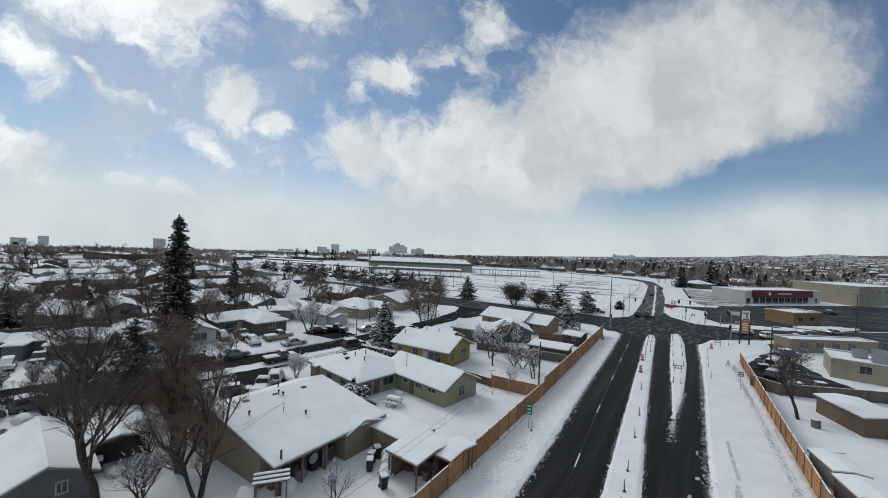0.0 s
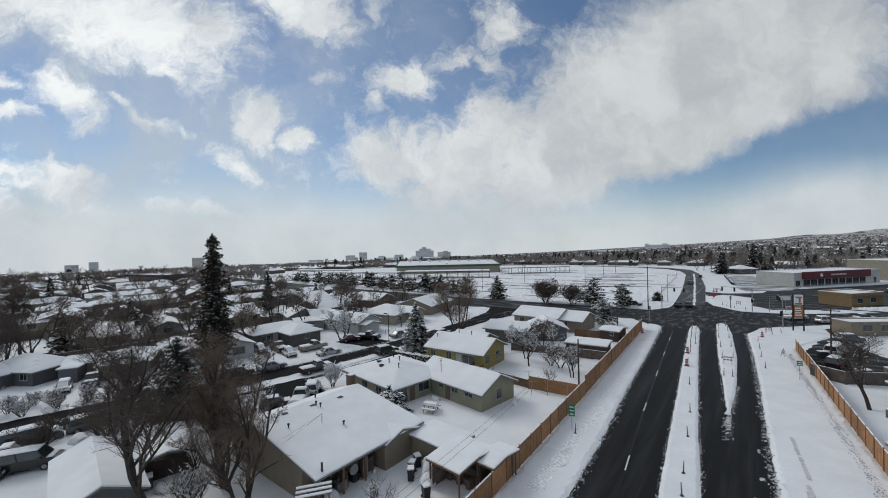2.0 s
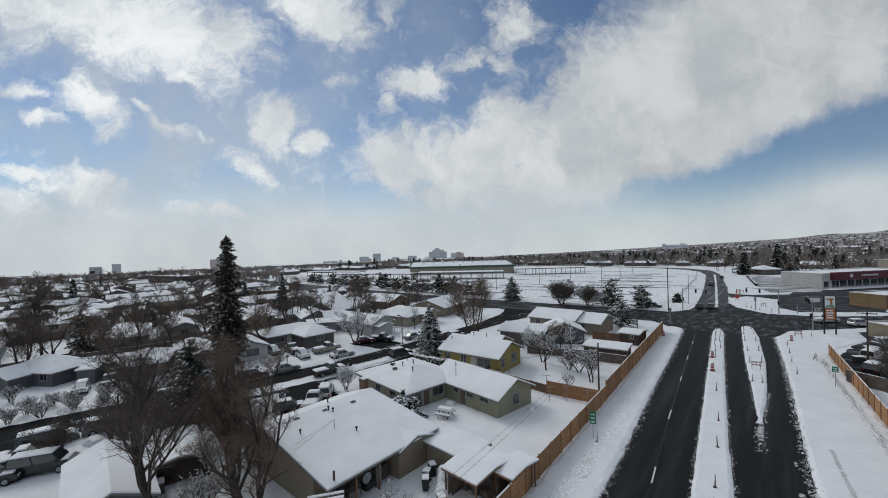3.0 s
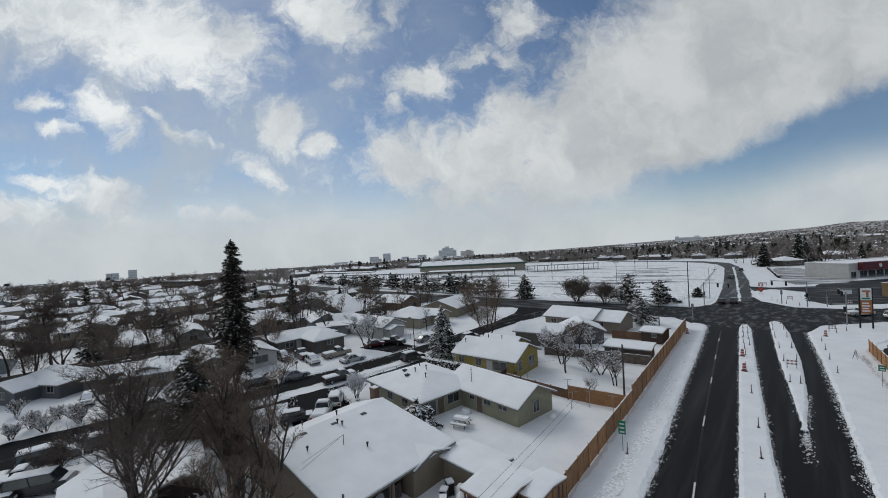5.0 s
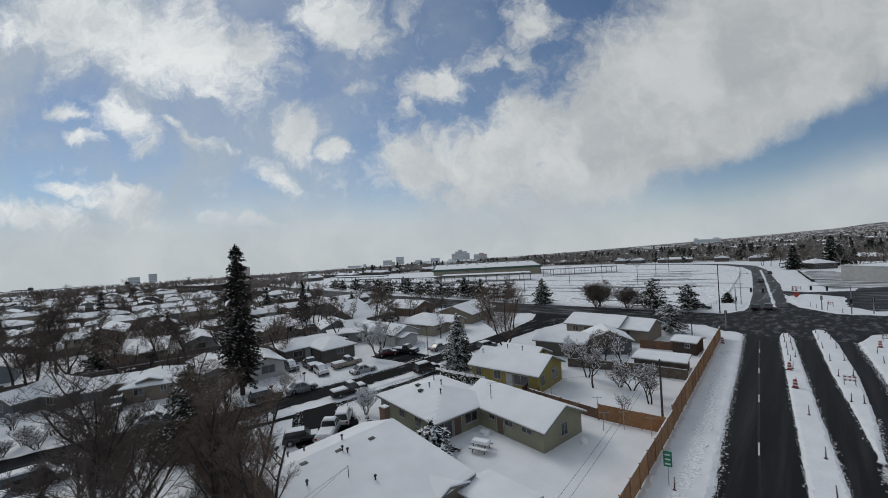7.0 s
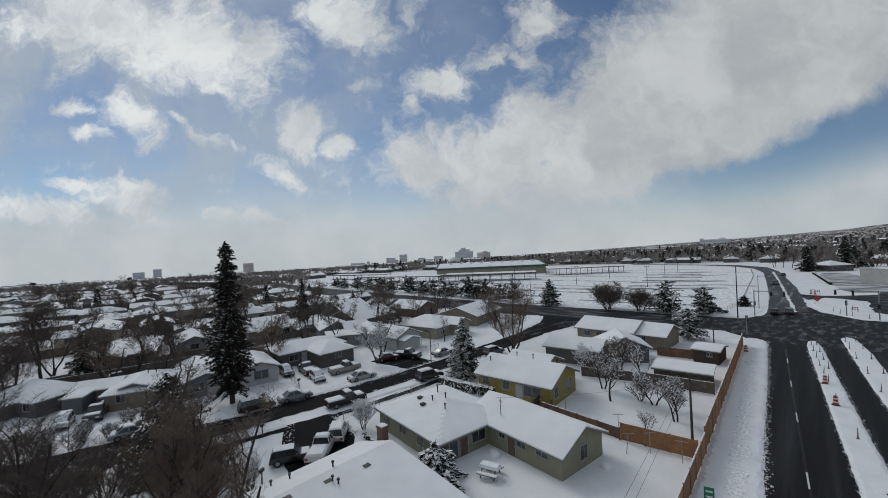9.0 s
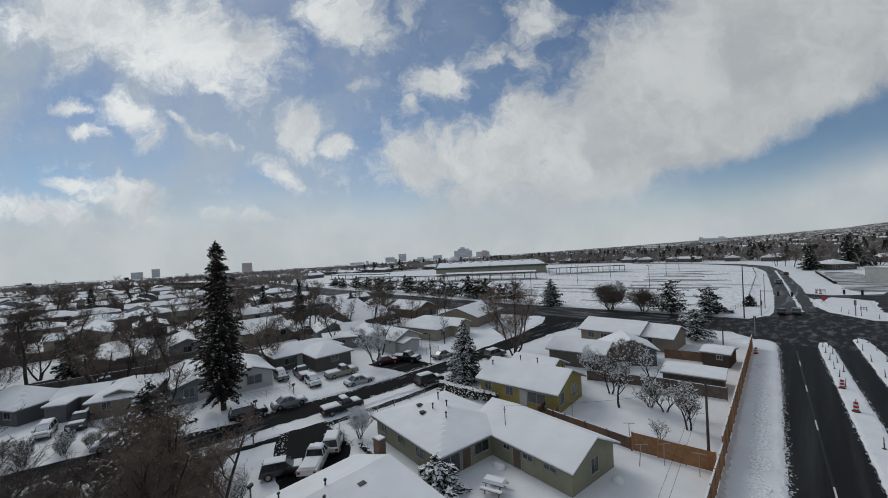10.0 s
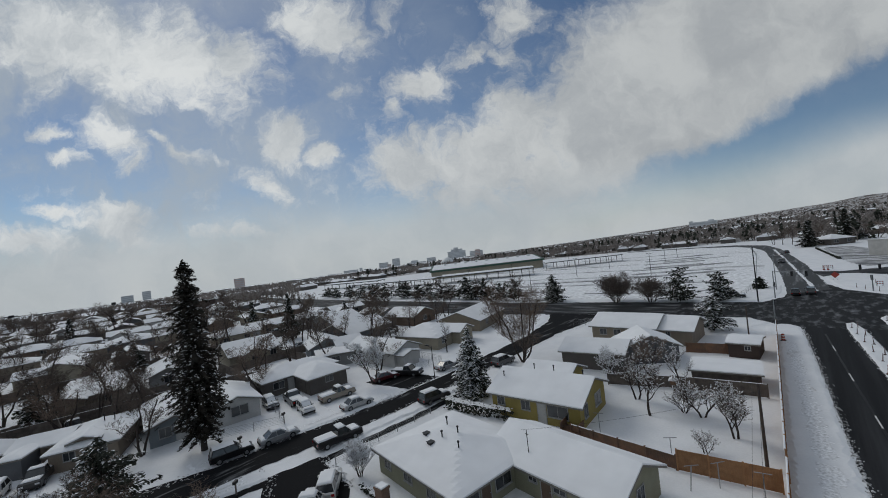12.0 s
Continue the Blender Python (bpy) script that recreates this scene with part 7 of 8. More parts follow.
pole("utility_pole", -9.55, 49.4, 6.6, 0.13, POLE_WOOD, "dark wooden pole in the garden beside the fence", "pole")
pole("utility_pole", -13.2, 82.6, 6.4, 0.11, POLE_WOOD, "wooden pole beside the garden shed", "pole")
pole("tall_pole", -14.9, 121.6, 12.2, 0.14, BLACK_METAL, "tall dark steel pole at the crossroads", "pole")
pole("utility_pole", 42.5, 150, 11, 0.14, POLE_WOOD, "wooden utility pole by the shops", "pole", cross=1)
pole("utility_pole", 18.3, 85.6, 8.0, 0.13, POLE_WOOD, "leaning wooden utility pole behind the fence", "pole", cross=1)
pole("utility_pole", -16.6, 15.2, 3.4, 0.12, POLE_WOOD, "short dark wooden post beside the carport", "post")
pole("utility_pole", -79, 46, 8.0, 0.12, POLE_WOOD, "wooden utility pole among the houses", "pole", cross=1)
pole("utility_pole", -92, 76, 8.0, 0.12, POLE_WOOD, "wooden utility pole among the houses", "pole", cross=1)
pole("street_lamp", -43.3, 47.6, 7.2, 0.07, BLACK_METAL, "dark street lamp beside the street", "street lamp", [(0.8, 180, 6.9)])
for x, y in ((-85.6, 145), (-111, 172), (-83, 181), (-80, 213), (-60, 236), (-140, 190), (-52, 180), (-120, 150), (-60, 262), (-112, 236)):
    pole("lot_lamp", x, y, 8.6, 0.10, BLACK_METAL, "tall lamp standard in the snowy parking lot", "street lamp", [(0.7, 0, 8.2), (0.7, 180, 8.2)])
pole("street_lamp", -12.4, 138, 9.0, 0.10, STEEL, "grey street lamp at the crossroads", "street lamp", [(2.0, -30, 8.5)])


def signal(x, y, h, arm, way, label):
    """A traffic signal on a pole, with a mast arm where it has one."""
    root = thing("traffic_signal", x, y, 0, 0, label, "traffic light", "traffic signals")
    bm = bmesh.new()
    tube(bm, (0, 0, 0), (0, 0, h), 0.12, 0.09, 8)
    part("pole", bm, STEEL, root)
    spots = [(0.25 * math.cos(radians(way + 90)), 0.25 * math.sin(radians(way + 90)), 3.0)]
    if arm:
        bm = bmesh.new()
        tube(bm, (0, 0, h - 0.3), (arm * math.cos(radians(way)), arm * math.sin(radians(way)), h), 0.08, 0.05, 8)
        part("mast_arm", bm, STEEL, root)
        spots += [(f * arm * math.cos(radians(way)), f * arm * math.sin(radians(way)), h - 0.75) for f in (0.55, 0.95)]
    for p in spots:
        bm = bmesh.new()
        box(bm, p[0] - 0.2, p[0] + 0.2, p[1] - 0.15, p[1] + 0.15, p[2] - 0.5, p[2] + 0.55)
        hd = part("signal_head", bm, BLACK_METAL, root)
        for k, m in ((-0.32, BLACK_METAL), (0.02, BLACK_METAL), (0.36, BLACK_METAL)):
            bm = bmesh.new()
            tube(bm, (p[0], p[1] - 0.15, p[2] + k), (p[0], p[1] - 0.22, p[2] + k), 0.11, 0.11, 10)
            part("lens", bm, m, hd)


signal(-11.3, 104.0, 3.6, 0, 0, "short traffic signal on the near corner")
signal(-12.2, 126.5, 6.2, 6.0, -10, "traffic signal with a mast arm over the road")
signal(3.6, 134.5, 3.6, 0, 0, "short traffic signal on the far corner")
signal(8.4, 130.6, 6.4, 7.0, 170, "traffic signal with a mast arm over the road")
signal(13.6, 110.4, 6.4, 7.0, 95, "traffic signal with a mast arm on the shop corner")
signal(12.0, 133.4, 3.6, 0, 0, "short traffic signal on the far corner")


def road_sign(x, y, yaw, w, h, z, mat, label, bars=2):
    root = thing("road_sign", x, y, 0.12, yaw, label, "road sign")
    bm = bmesh.new()
    tube(bm, (0, 0, 0), (0, 0, z + h), 0.03, 0.03, 6)
    part("post", bm, STEEL, root)
    bm = bmesh.new()
    box(bm, -w / 2, w / 2, -0.05, -0.032, z, z + h)
    plate = part("plate", bm, mat, root)
    bm = bmesh.new()
    for i in range(bars):
        zz = z + h * (i + 0.6) / (bars + 0.4)
        box(bm, -w * 0.32, w * 0.32, -0.056, -0.0505, zz - 0.06, zz + 0.06)
    part("lettering", bm, SIGN_WHITE, plate)


road_sign(-6.05, 37.3, 15, 0.6, 1.2, 1.55, SIGN_GREEN, "narrow green road sign on a steel post in the snow", 3)
road_sign(13.4, 69.2, -5, 0.6, 0.7, 1.9, SIGN_GREEN, "green road sign on a steel post beside the path", 2)
road_sign(15.2, 133, 20, 2.2, 1.0, 3.2, SIGN_WHITE, "white direction sign on a post at the crossroads", 1)

# the shop's pylon sign: plain colour fields
pylon = thing("pylon_sign", 15.9, 107.0, 0.1, 20, "tall pylon sign with coloured panels beside the corner shop", "sign")
for s in (-0.9, 0.9):
    bm = bmesh.new()
    box(bm, s - 0.1, s + 0.1, -0.1, 0.1, 0, 7.6)
    part("post", bm, BLACK_METAL, pylon)
bm = bmesh.new()
box(bm, -0.78, 0.78, -0.18, 0.18, 5.4, 7.5)
head = part("upper_panel", bm, SIGN_WHITE, pylon)
bm = bmesh.new()
box(bm, -0.55, 0.55, -0.20, -0.184, 6.85, 7.15)
box(bm, 0.0, 0.35, -0.20, -0.184, 5.9, 6.84)
part("emblem", bm, SIGN_ORANGE, head)
bm = bmesh.new()
box(bm, -0.6, 0.6, -0.20, -0.184, 5.5, 5.8)
part("emblem_bar", bm, SIGN_GREEN, head)
bm = bmesh.new()
box(bm, -0.78, 0.78, -0.18, 0.18, 2.9, 5.2)
low_panel = part("lower_panel", bm, SIGN_ORANGE, pylon)
bm = bmesh.new()
for k in range(4):
    box(bm, -0.6, 0.5 - 0.15 * (k % 2), -0.20, -0.184, 3.2 + k * 0.48, 3.45 + k * 0.48)
part("lettering", bm, SIGN_WHITE, low_panel)


# road works: tubular markers, barricades
def marker():
    root = thing("tube_marker", 2.9, 49.2, 0.13, 0, "dark red tubular traffic marker standing in the snow", "traffic cone", "tube markers")
    bm = bmesh.new()
    tube(bm, (0, 0, 0), (0, 0, 0.05), 0.16, 0.14, 8)
    part("base", bm, RUBBER, root)
    bm = bmesh.new()
    tube(bm, (0, 0, 0.05), (0, 0, 0.98), 0.05, 0.04, 8)
    stem = part("stem", bm, MARKER_RED, root)
    for z in (0.62, 0.82):
        bm = bmesh.new()
        tube(bm, (0, 0, z), (0, 0, z + 0.06), 0.050, 0.048, 8)
        part("band", bm, SIGN_WHITE, stem)
    return root


mk = marker()
for x, y in ((3.4, 42.7), (3.9, 35.4), (4.2, 32.0), (4.4, 29.4), (1.8, 59.2), (0.5, 69.2), (0.0, 77), (-0.4, 81), (-0.8, 85), (0.1, 84), (-1.2, 90), (-0.4, 89), (-1.6, 94.5), (-0.8, 94), (-1.9, 98.5), (-1.2, 99),
             (5.2, 66), (6.2, 66), (4.5, 76), (5.9, 77), (3.9, 84), (5.4, 85), (3.2, 92), (4.8, 93), (2.7, 99), (4.3, 100), (2.4, 104.5), (3.7, 105.5), (9.5, 80), (9.4, 86), (9.2, 92), (11.5, 100), (13, 103), (-5.6, 37.0), (9.9, 73),
             (1.5, 140), (2.6, 137), (4.5, 134.6), (7, 132), (5, 146), (9, 140), (13, 138)):
    copy_thing(mk, pose(x, y, 0.13, RNG.uniform(-5, 5), RNG.uniform(-5, 5), RNG.uniform(0, 90)))


def barricade():
    root = thing("barricade", 5.4, 72.5, 0.13, 5, "orange and white striped road barricade in the snow", "barricade", "barricades")
    for s in (-0.5, 0.5):
        for t in (-0.25, 0.25):
            bm = bmesh.new()
            tube(bm, (s, t, 0), (s, 0, 1.2), 0.03, 0.03, 5)
            part("leg", bm, STEEL, root)
    for z in (0.55, 0.95):
        bm = bmesh.new()
        box(bm, -0.62, 0.62, -0.07, -0.04, z, z + 0.2)
        rail = part("rail", bm, SIGN_WHITE, root)
        for k in range(3):
            bm = bmesh.new()
            box(bm, -0.5 + k * 0.4, -0.3 + k * 0.4, -0.076, -0.071, z + 0.004, z + 0.196)
            part("stripe", bm, ORANGE, rail)
    return root


bc = barricade()
for x, y, a in ((12.3, 82.2, 80), (11.0, 101.4, 20), (-2.6, 177, 10), (-1.4, 176.4, 15), (5.2, 141, 15), (16, 137, 30)):
    copy_thing(bc, pose(x, y, 0.13, 0, 0, a))



def drum(x, y):
    """A round channelising drum with pale bands on a rubber ring."""
    root = thing("traffic_drum", x, y, 0.12, 0, "orange-red traffic drum with white bands in the snow", "traffic drum", "traffic drums")
    bm = bmesh.new()
    tube(bm, (0, 0, 0), (0, 0, 0.09), 0.38, 0.34, 14)
    part("base", bm, RUBBER, root)
    bm = bmesh.new()
    for k in range(5):
        tube(bm, (0, 0, 0.09 + k * 0.19), (0, 0, 0.28 + k * 0.19), 0.25 - 0.014 * k, 0.24 - 0.014 * k, 14)
    tube(bm, (-0.1, 0, 1.04), (0.1, 0, 1.04), 0.03, 0.03, 6)
    body = part("body", bm, ORANGE, root)
    for z in (0.34, 0.72):
        bm = bmesh.new()
        tube(bm, (0, 0, z), (0, 0, z + 0.13), 0.246, 0.236, 14)
        part("band", bm, SIGN_WHITE, body)


for x, y in ((0.5, 68.0), (-0.3, 76.0), (-9.7, 88.2), (9.9, 96.5), (-2.9, 175.2), (-2.0, 174.4)):
    drum(x, y)

# the orange warning board on the far corner
warn = thing("warning_sign", -1.4, 152.4, 0.1, 8, "orange diamond warning sign on a stand in the snow", "road sign")
for dx in (-0.5, 0.5):
    bm = bmesh.new()
    tube(bm, (dx, 0.25, 0), (0, 0, 0.9), 0.03, 0.03, 5)
    part("leg", bm, STEEL, warn)
bm = bmesh.new()
profile(bm, [(-0.85, 1.45), (0, 0.6), (0.85, 1.45), (0, 2.3)], -0.05, -0.02)
part("board", bm, ORANGE, warn)

# ---- garden things ----
def picnic_table(x, y, yaw):
    root = thing("picnic_table", x, y, 0, yaw, "garden table heaped with snow in the yard", "table")
    bm = bmesh.new()
    box(bm, -0.9, 0.9, -0.45, 0.45, 0.68, 0.74)
    top = part("tabletop", bm, GREY_BOARD, root)
    for s in (-0.8, 0.8):
        bm = bmesh.new()
        box(bm, -0.9, 0.9, s - 0.14, s + 0.14, 0.40, 0.45)
        part("bench", bm, GREY_BOARD, root)
    for sx in (-0.6, 0.6):
        for sy in (-1, 1):
            bm = bmesh.new()
            tube(bm, (sx, sy * 0.3, 0.7), (sx, sy * 0.75, 0), 0.05, 0.05, 5)
            part("leg", bm, GREY_BOARD, root)
    bm = bmesh.new()
    vs = box(bm, -0.92, 0.92, -0.47, 0.47, 0.743, 0.98)
    for v in vs[4:]:
        v.co.x *= 0.85
        v.co.y *= 0.75
    for s in (-0.8, 0.8):
        box(bm, -0.9, 0.9, s - 0.15, s + 0.15, 0.452, 0.56)
    part("snow", bm, ROOF_SNOW, root)


picnic_table(-21.2, 33.0, 15)


def heap(x, y, rx, ry, h, label, name="snow_mound", mat=None):
    """A rounded uneven mound of snow over something covered."""
    bm = bmesh.new()
    bmesh.ops.create_icosphere(bm, subdivisions=3, radius=1)
    sd = RNG.uniform(0, 90)
    for v in bm.verts:
        k = 1 + 0.28 * noise.noise(v.co * 1.7 + Vector((sd, 0, 0)))
        v.co = Vector((v.co.x * rx * k, v.co.y * ry * k, max(-0.05, v.co.z * h * k)))
    return tagged(part(name, bm, mat or ROOF_SNOW, smooth=True, at=pose(x, y, 0)), label, "snow heap")


for x, y, rx, ry, h in ((-22.9, 35.9, 0.7, 0.5, 0.45), (-13.0, 22.9, 0.6, 0.6, 1.0), (-12.3, 22.0, 0.7, 0.6, 0.8), (-13.6, 23.6, 0.6, 0.5, 1.1), (-12.6, 23.8, 0.8, 0.6, 0.9), (-33.4, 47.2, 0.7, 0.5, 0.6),
                        (-14.2, 40.2, 0.5, 0.5, 0.5), (-17.2, 16.2, 0.8, 0.6, 0.7), (-18.2, 13.6, 0.9, 0.7, 0.8), (-29, 9, 0.9, 0.7, 0.5), (-46.0, 6.5, 1.2, 0.8, 0.7), (-47.0, 12.0, 1.0, 0.8, 0.6)):
    heap(x, y, rx, ry, h, "rounded heap of snow over a covered garden thing")


def bin_(x, y, yaw):
    root = thing("wheelie_bin", x, y, 0, yaw, "dark wheeled bin with snow on its lid", "bin", "bins")
    bm = bmesh.new()
    vs = box(bm, -0.28, 0.28, -0.32, 0.32, 0.06, 0.95)
    for v in vs[:4]:
        v.co.x *= 0.8
        v.co.y *= 0.8
    part("body", bm, BLACK_METAL, root)
    bm = bmesh.new()
    box(bm, -0.3, 0.3, -0.34, 0.36, 0.952, 1.0)
    part("lid", bm, BLACK_METAL, root)
    bm = bmesh.new()
    box(bm, -0.27, 0.27, -0.31, 0.33, 1.003, 1.12)
    part("snow", bm, ROOF_SNOW, root)
    for s in (-0.25, 0.25):
        bm = bmesh.new()
        tube(bm, (s - 0.04, 0.3, 0.1), (s + 0.04, 0.3, 0.1), 0.1, 0.1, 10)
        part("wheel", bm, RUBBER, root)


for x, y in ((-14.3, 22.4), (-13.7, 21.6), (-14.6, 23.4), (-11.2, 20.6)):
    bin_(x, y, RNG.uniform(0, 90))


def hedge(points, h, w, label):
    """A clipped hedge: dense sprays in a long block, snow along its top."""
    leaves, white = Strands(), Strands()
    rng = random.Random(91)
    pts = resample(points, 0.12)
    for p in pts:
        for _ in range(7):
            c = p + Vector((rng.uniform(-w, w) / 2, rng.uniform(-w, w) / 2, rng.uniform(0.05, h)))
            a = Vector((rng.gauss(0, 1), rng.gauss(0, 1), rng.gauss(0, 1))).normalized() * 0.2
            leaves.leaf(c, a, a.orthogonal().normalized() * 0.1)
        for _ in range(3):
            c = p + Vector((rng.uniform(-w, w) / 2, rng.uniform(-w, w) / 2, h + rng.uniform(0, 0.07)))
            white.leaf(c, Vector((0.2, rng.uniform(-0.1, 0.1), rng.uniform(-0.03, 0.03))), Vector((rng.uniform(-0.1, 0.1), 0.17, 0)))
    root = thing("hedge", 0, 0, 0, 0, label, "hedge")
    leaves.link("foliage", NEEDLE, root)
    white.link("snow", ROOF_SNOW, root)


hedge([(-40.4, 46.2), (-37, 46.4), (-31.6, 47.0)], 1.25, 0.9, "dark clipped hedge with a white top of snow")
hedge([(-3.2, 258), (-0.6, 232), (2.0, 206)], 1.0, 0.8, "dark low hedge beside the store car park")
hedge([(-35.6, 30.2), (-31, 29.8), (-27, 29.4)], 0.45, 0.5, "low dark bushes along the green house wall")


def bird_table(x, y):
    root = thing("bird_house", x, y, 0, 10, "small wooden bird house on a post with a snow cap", "bird house")
    bm = bmesh.new()
    box(bm, -0.05, 0.05, -0.05, 0.05, 0, 1.0)
    part("post", bm, GREY_BOARD, root)
    bm = bmesh.new()
    box(bm, -0.35, 0.35, -0.3, 0.3, 1.0, 1.45)
    part("box", bm, CEDAR_DARK, root)
    bm = bmesh.new()
    profile(bm, [(-0.5, 1.452), (0.5, 1.452), (0.4, 1.6), (0, 1.85), (-0.4, 1.6)], -0.4, 0.4)
    part("snow_cap", bm, ROOF_SNOW, root)


bird_table(-18.6, 62.0)


def clothes_post(x, y, yaw, lean=0):
    root = thing("clothes_post", x, y, 0, yaw, "grey steel clothes-line post in the snowy yard", "post", "clothes posts")
    bm = bmesh.new()
    tube(bm, (0, 0, 0), (lean, 0, 1.9), 0.035, 0.035, 6)
    tube(bm, (lean - 0.5, 0, 1.85), (lean + 0.5, 0, 1.95), 0.03, 0.03, 6)
    part("post", bm, STEEL, root)


for x, y, a, l in ((-13.6, 43.6, 30, 0.2), (-12.0, 45.0, 40, 0), (-15.6, 47.2, 20, 0), (-22.3, 49.0, 0, 0), (19.4, 47.6, 10, 0), (-9.4, 45.0, 0, 0)):
    clothes_post(x, y, a, l)

# small upright things along the street: letter boxes
for x, y in ((-45.0, 23.2), (-54.6, 27.0), (-56.6, 33.0), (-36.8, 17.5), (-35.6, 19.5)):
    root = thing("letter_box", x, y, 0, RNG.uniform(0, 40), "dark letter box on a post in the snow", "letter box", "letter boxes")
    bm = bmesh.new()
    box(bm, -0.05, 0.05, -0.05, 0.05, 0, 1.05)
    part("post", bm, GREY_BOARD, root)
    bm = bmesh.new()
    box(bm, -0.12, 0.12, -0.25, 0.25, 1.05, 1.3)
    part("box", bm, BLACK_METAL, root)


def wire_fence(points, h, label):
    """A low chain-link fence: posts, rails and thin wires."""
    root = thing("wire_fence", 0, 0, 0, 0, label, "fence")
    pts = resample(points, 2.4)
    pm = post_mesh(h, STEEL, 0.03)
    for p in pts:
        piece("post", pm, root, pose(p.x, p.y, 0))
    st = Strands()
    for a, b in zip(pts, pts[1:]):
        for k in range(6):
            z = Vector((0, 0, h * (k + 1) / 6))
            st.seg(a + z, b + z, 0.012 if k < 5 else 0.02, 0.012 if k < 5 else 0.02, 3)
    st.link("mesh_wire", STEEL, root)


wire_fence([(-60.6, 24.5), (-59.4, 26.6), (-56.2, 32.8), (-66, 35.0)], 1.1, "low chain-link fence round a front garden")
wire_fence([(-56.0, 52.5), (-54.6, 60.5), (-60, 61)], 1.1, "low white wire fence round a front garden")
wire_fence([(-44, 91), (-36, 96.5), (-26, 97.5)], 1.3, "low wire fence beside the side road")
wire_fence([(-18.6, 126), (-17, 146), (-23, 236), (-29, 284)], 1.2, "long low wire fence along the parking lot")
wire_fence([(-41.2, 31), (-41.0, 44)], 0.9, "low wire fence along the pavement")

# overhead wires
def wire(p, q, sag, label):
    """One hanging cable, a continuous thin tube."""
    p, q = Vector(p), Vector(q)
    side = (q - p).cross(Vector((0, 0, 1))).normalized() * 0.010
    verts, faces = [], []
    for i in range(19):
        t = i / 18
        c = p.lerp(q, t) - Vector((0, 0, 4 * sag * t * (1 - t)))
        verts += [tuple(c + side), tuple(c - side * 0.5 + Vector((0, 0, 0.009))), tuple(c - side * 0.5 - Vector((0, 0, 0.009)))]
    for i in range(18):
        faces += [(3 * i + k, 3 * i + (k + 1) % 3, 3 * i + 3 + (k + 1) % 3, 3 * i + 3 + k) for k in range(3)]
    tagged(new("wire", raw_mesh("wire", verts, faces, BLACK_METAL)), label, "wire", "overhead wires")


wire((-5.2, -6, 6.0), (-9.55, 49.4, 6.2), 0.9, "thin dark overhead wire running over the yards")
wire((-5.9, -6, 6.0), (-9.95, 49.4, 6.2), 0.9, "thin dark overhead wire running over the yards")
wire((-24.0, 38.0, 4.5), (-9.6, 49.4, 6.0), 0.4, "thin dark overhead wire from the house to the pole")

# ---- the far town ----
def tower(az0, az1, top, mat, label, r=2800.0, base=None, z0=-100.0, steps=()):
    """A far high building between two bearings, up to an elevation, in storeys."""
    a = radians((az0 + az1) / 2)
    w = r * abs(radians(az0 - az1))
    x, y = -r * math.sin(a), r * math.cos(a)
    h = 19.3 + r * math.tan(radians(top)) - z0
    root = thing("tower_block", x, y, z0, math.degrees(a), label, "high-rise", "skyline")
    bm = bmesh.new()
    box(bm, -w / 2, w / 2, -15, 15, 0, h)
    for sx0, sx1, dh in steps:
        box(bm, w * sx0, w * sx1, -10, 10, h, h + dh)
    part("wall", bm, mat, root)
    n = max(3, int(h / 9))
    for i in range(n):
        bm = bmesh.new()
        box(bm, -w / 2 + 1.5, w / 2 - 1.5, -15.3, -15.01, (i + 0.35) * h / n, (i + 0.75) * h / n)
        part("window_band", bm, HAZED_GLASS, root)


# skyline glass and grey walls are painted near-white to imitate haze over distance
HAZED_GLASS = material("hazed_far_glass", (0.60, 0.63, 0.66), 0.6, scale=0.1)
HAZED_WALL = material("far_wall", (0.86, 0.87, 0.88), 0.8, scale=0.05)
HAZED_WALL2 = material("hazed_far_wall_dark", (0.76, 0.78, 0.80), 0.8, scale=0.05)
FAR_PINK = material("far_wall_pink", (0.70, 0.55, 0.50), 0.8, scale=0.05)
tower(82.3, 81.2, -1.15, HAZED_WALL2, "far grey high-rise on the horizon")
tower(80.4, 79.6, -0.9, HAZED_WALL2, "far grey high-rise on the horizon")
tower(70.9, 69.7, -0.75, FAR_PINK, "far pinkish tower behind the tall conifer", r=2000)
tower(52.2, 50.9, -1.0, HAZED_WALL2, "far high-rise of the city centre")
tower(50.3, 49.2, -0.6, HAZED_WALL2, "far slender high-rise of the city centre")
tower(48.2, 45.4, -1.45, HAZED_WALL, "far broad high-rise of the city centre")
tower(45.3, 44.0, -1.05, HAZED_WALL2, "far high-rise of the city centre")
tower(42.2, 39.6, -0.55, HAZED_WALL2, "largest stepped high-rise of the city centre", steps=((-0.3, 0.35, 14), (-0.15, 0.1, 26)))
tower(39.0, 37.1, -0.8, HAZED_WALL, "far twin high-rise of the city centre")
tower(35.8, 32.4, -1.7, HAZED_WALL, "far long building of the city centre")
tower(59.4, 57.6, -1.75, HAZED_WALL, "far building of the city centre")
tower(57.2, 55.2, -1.5, HAZED_WALL, "far building of the city centre")
tower(54.4, 53.4, -1.6, HAZED_WALL, "far building of the city centre")
tower(47.6, 46.6, -1.2, HAZED_WALL2, "far block behind the broad high-rise")
tower(55.0, 54.6, -1.35, HAZED_WALL2, "far slim tower of the city centre")
tower(61.6, 60.6, -1.9, HAZED_WALL2, "far low block of the city centre")
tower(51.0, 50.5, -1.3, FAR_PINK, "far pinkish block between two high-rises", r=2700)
tower(43.6, 42.6, -1.75, HAZED_WALL, "far low block beside the stepped high-rise", r=2600)
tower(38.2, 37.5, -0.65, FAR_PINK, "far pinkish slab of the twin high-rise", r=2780)
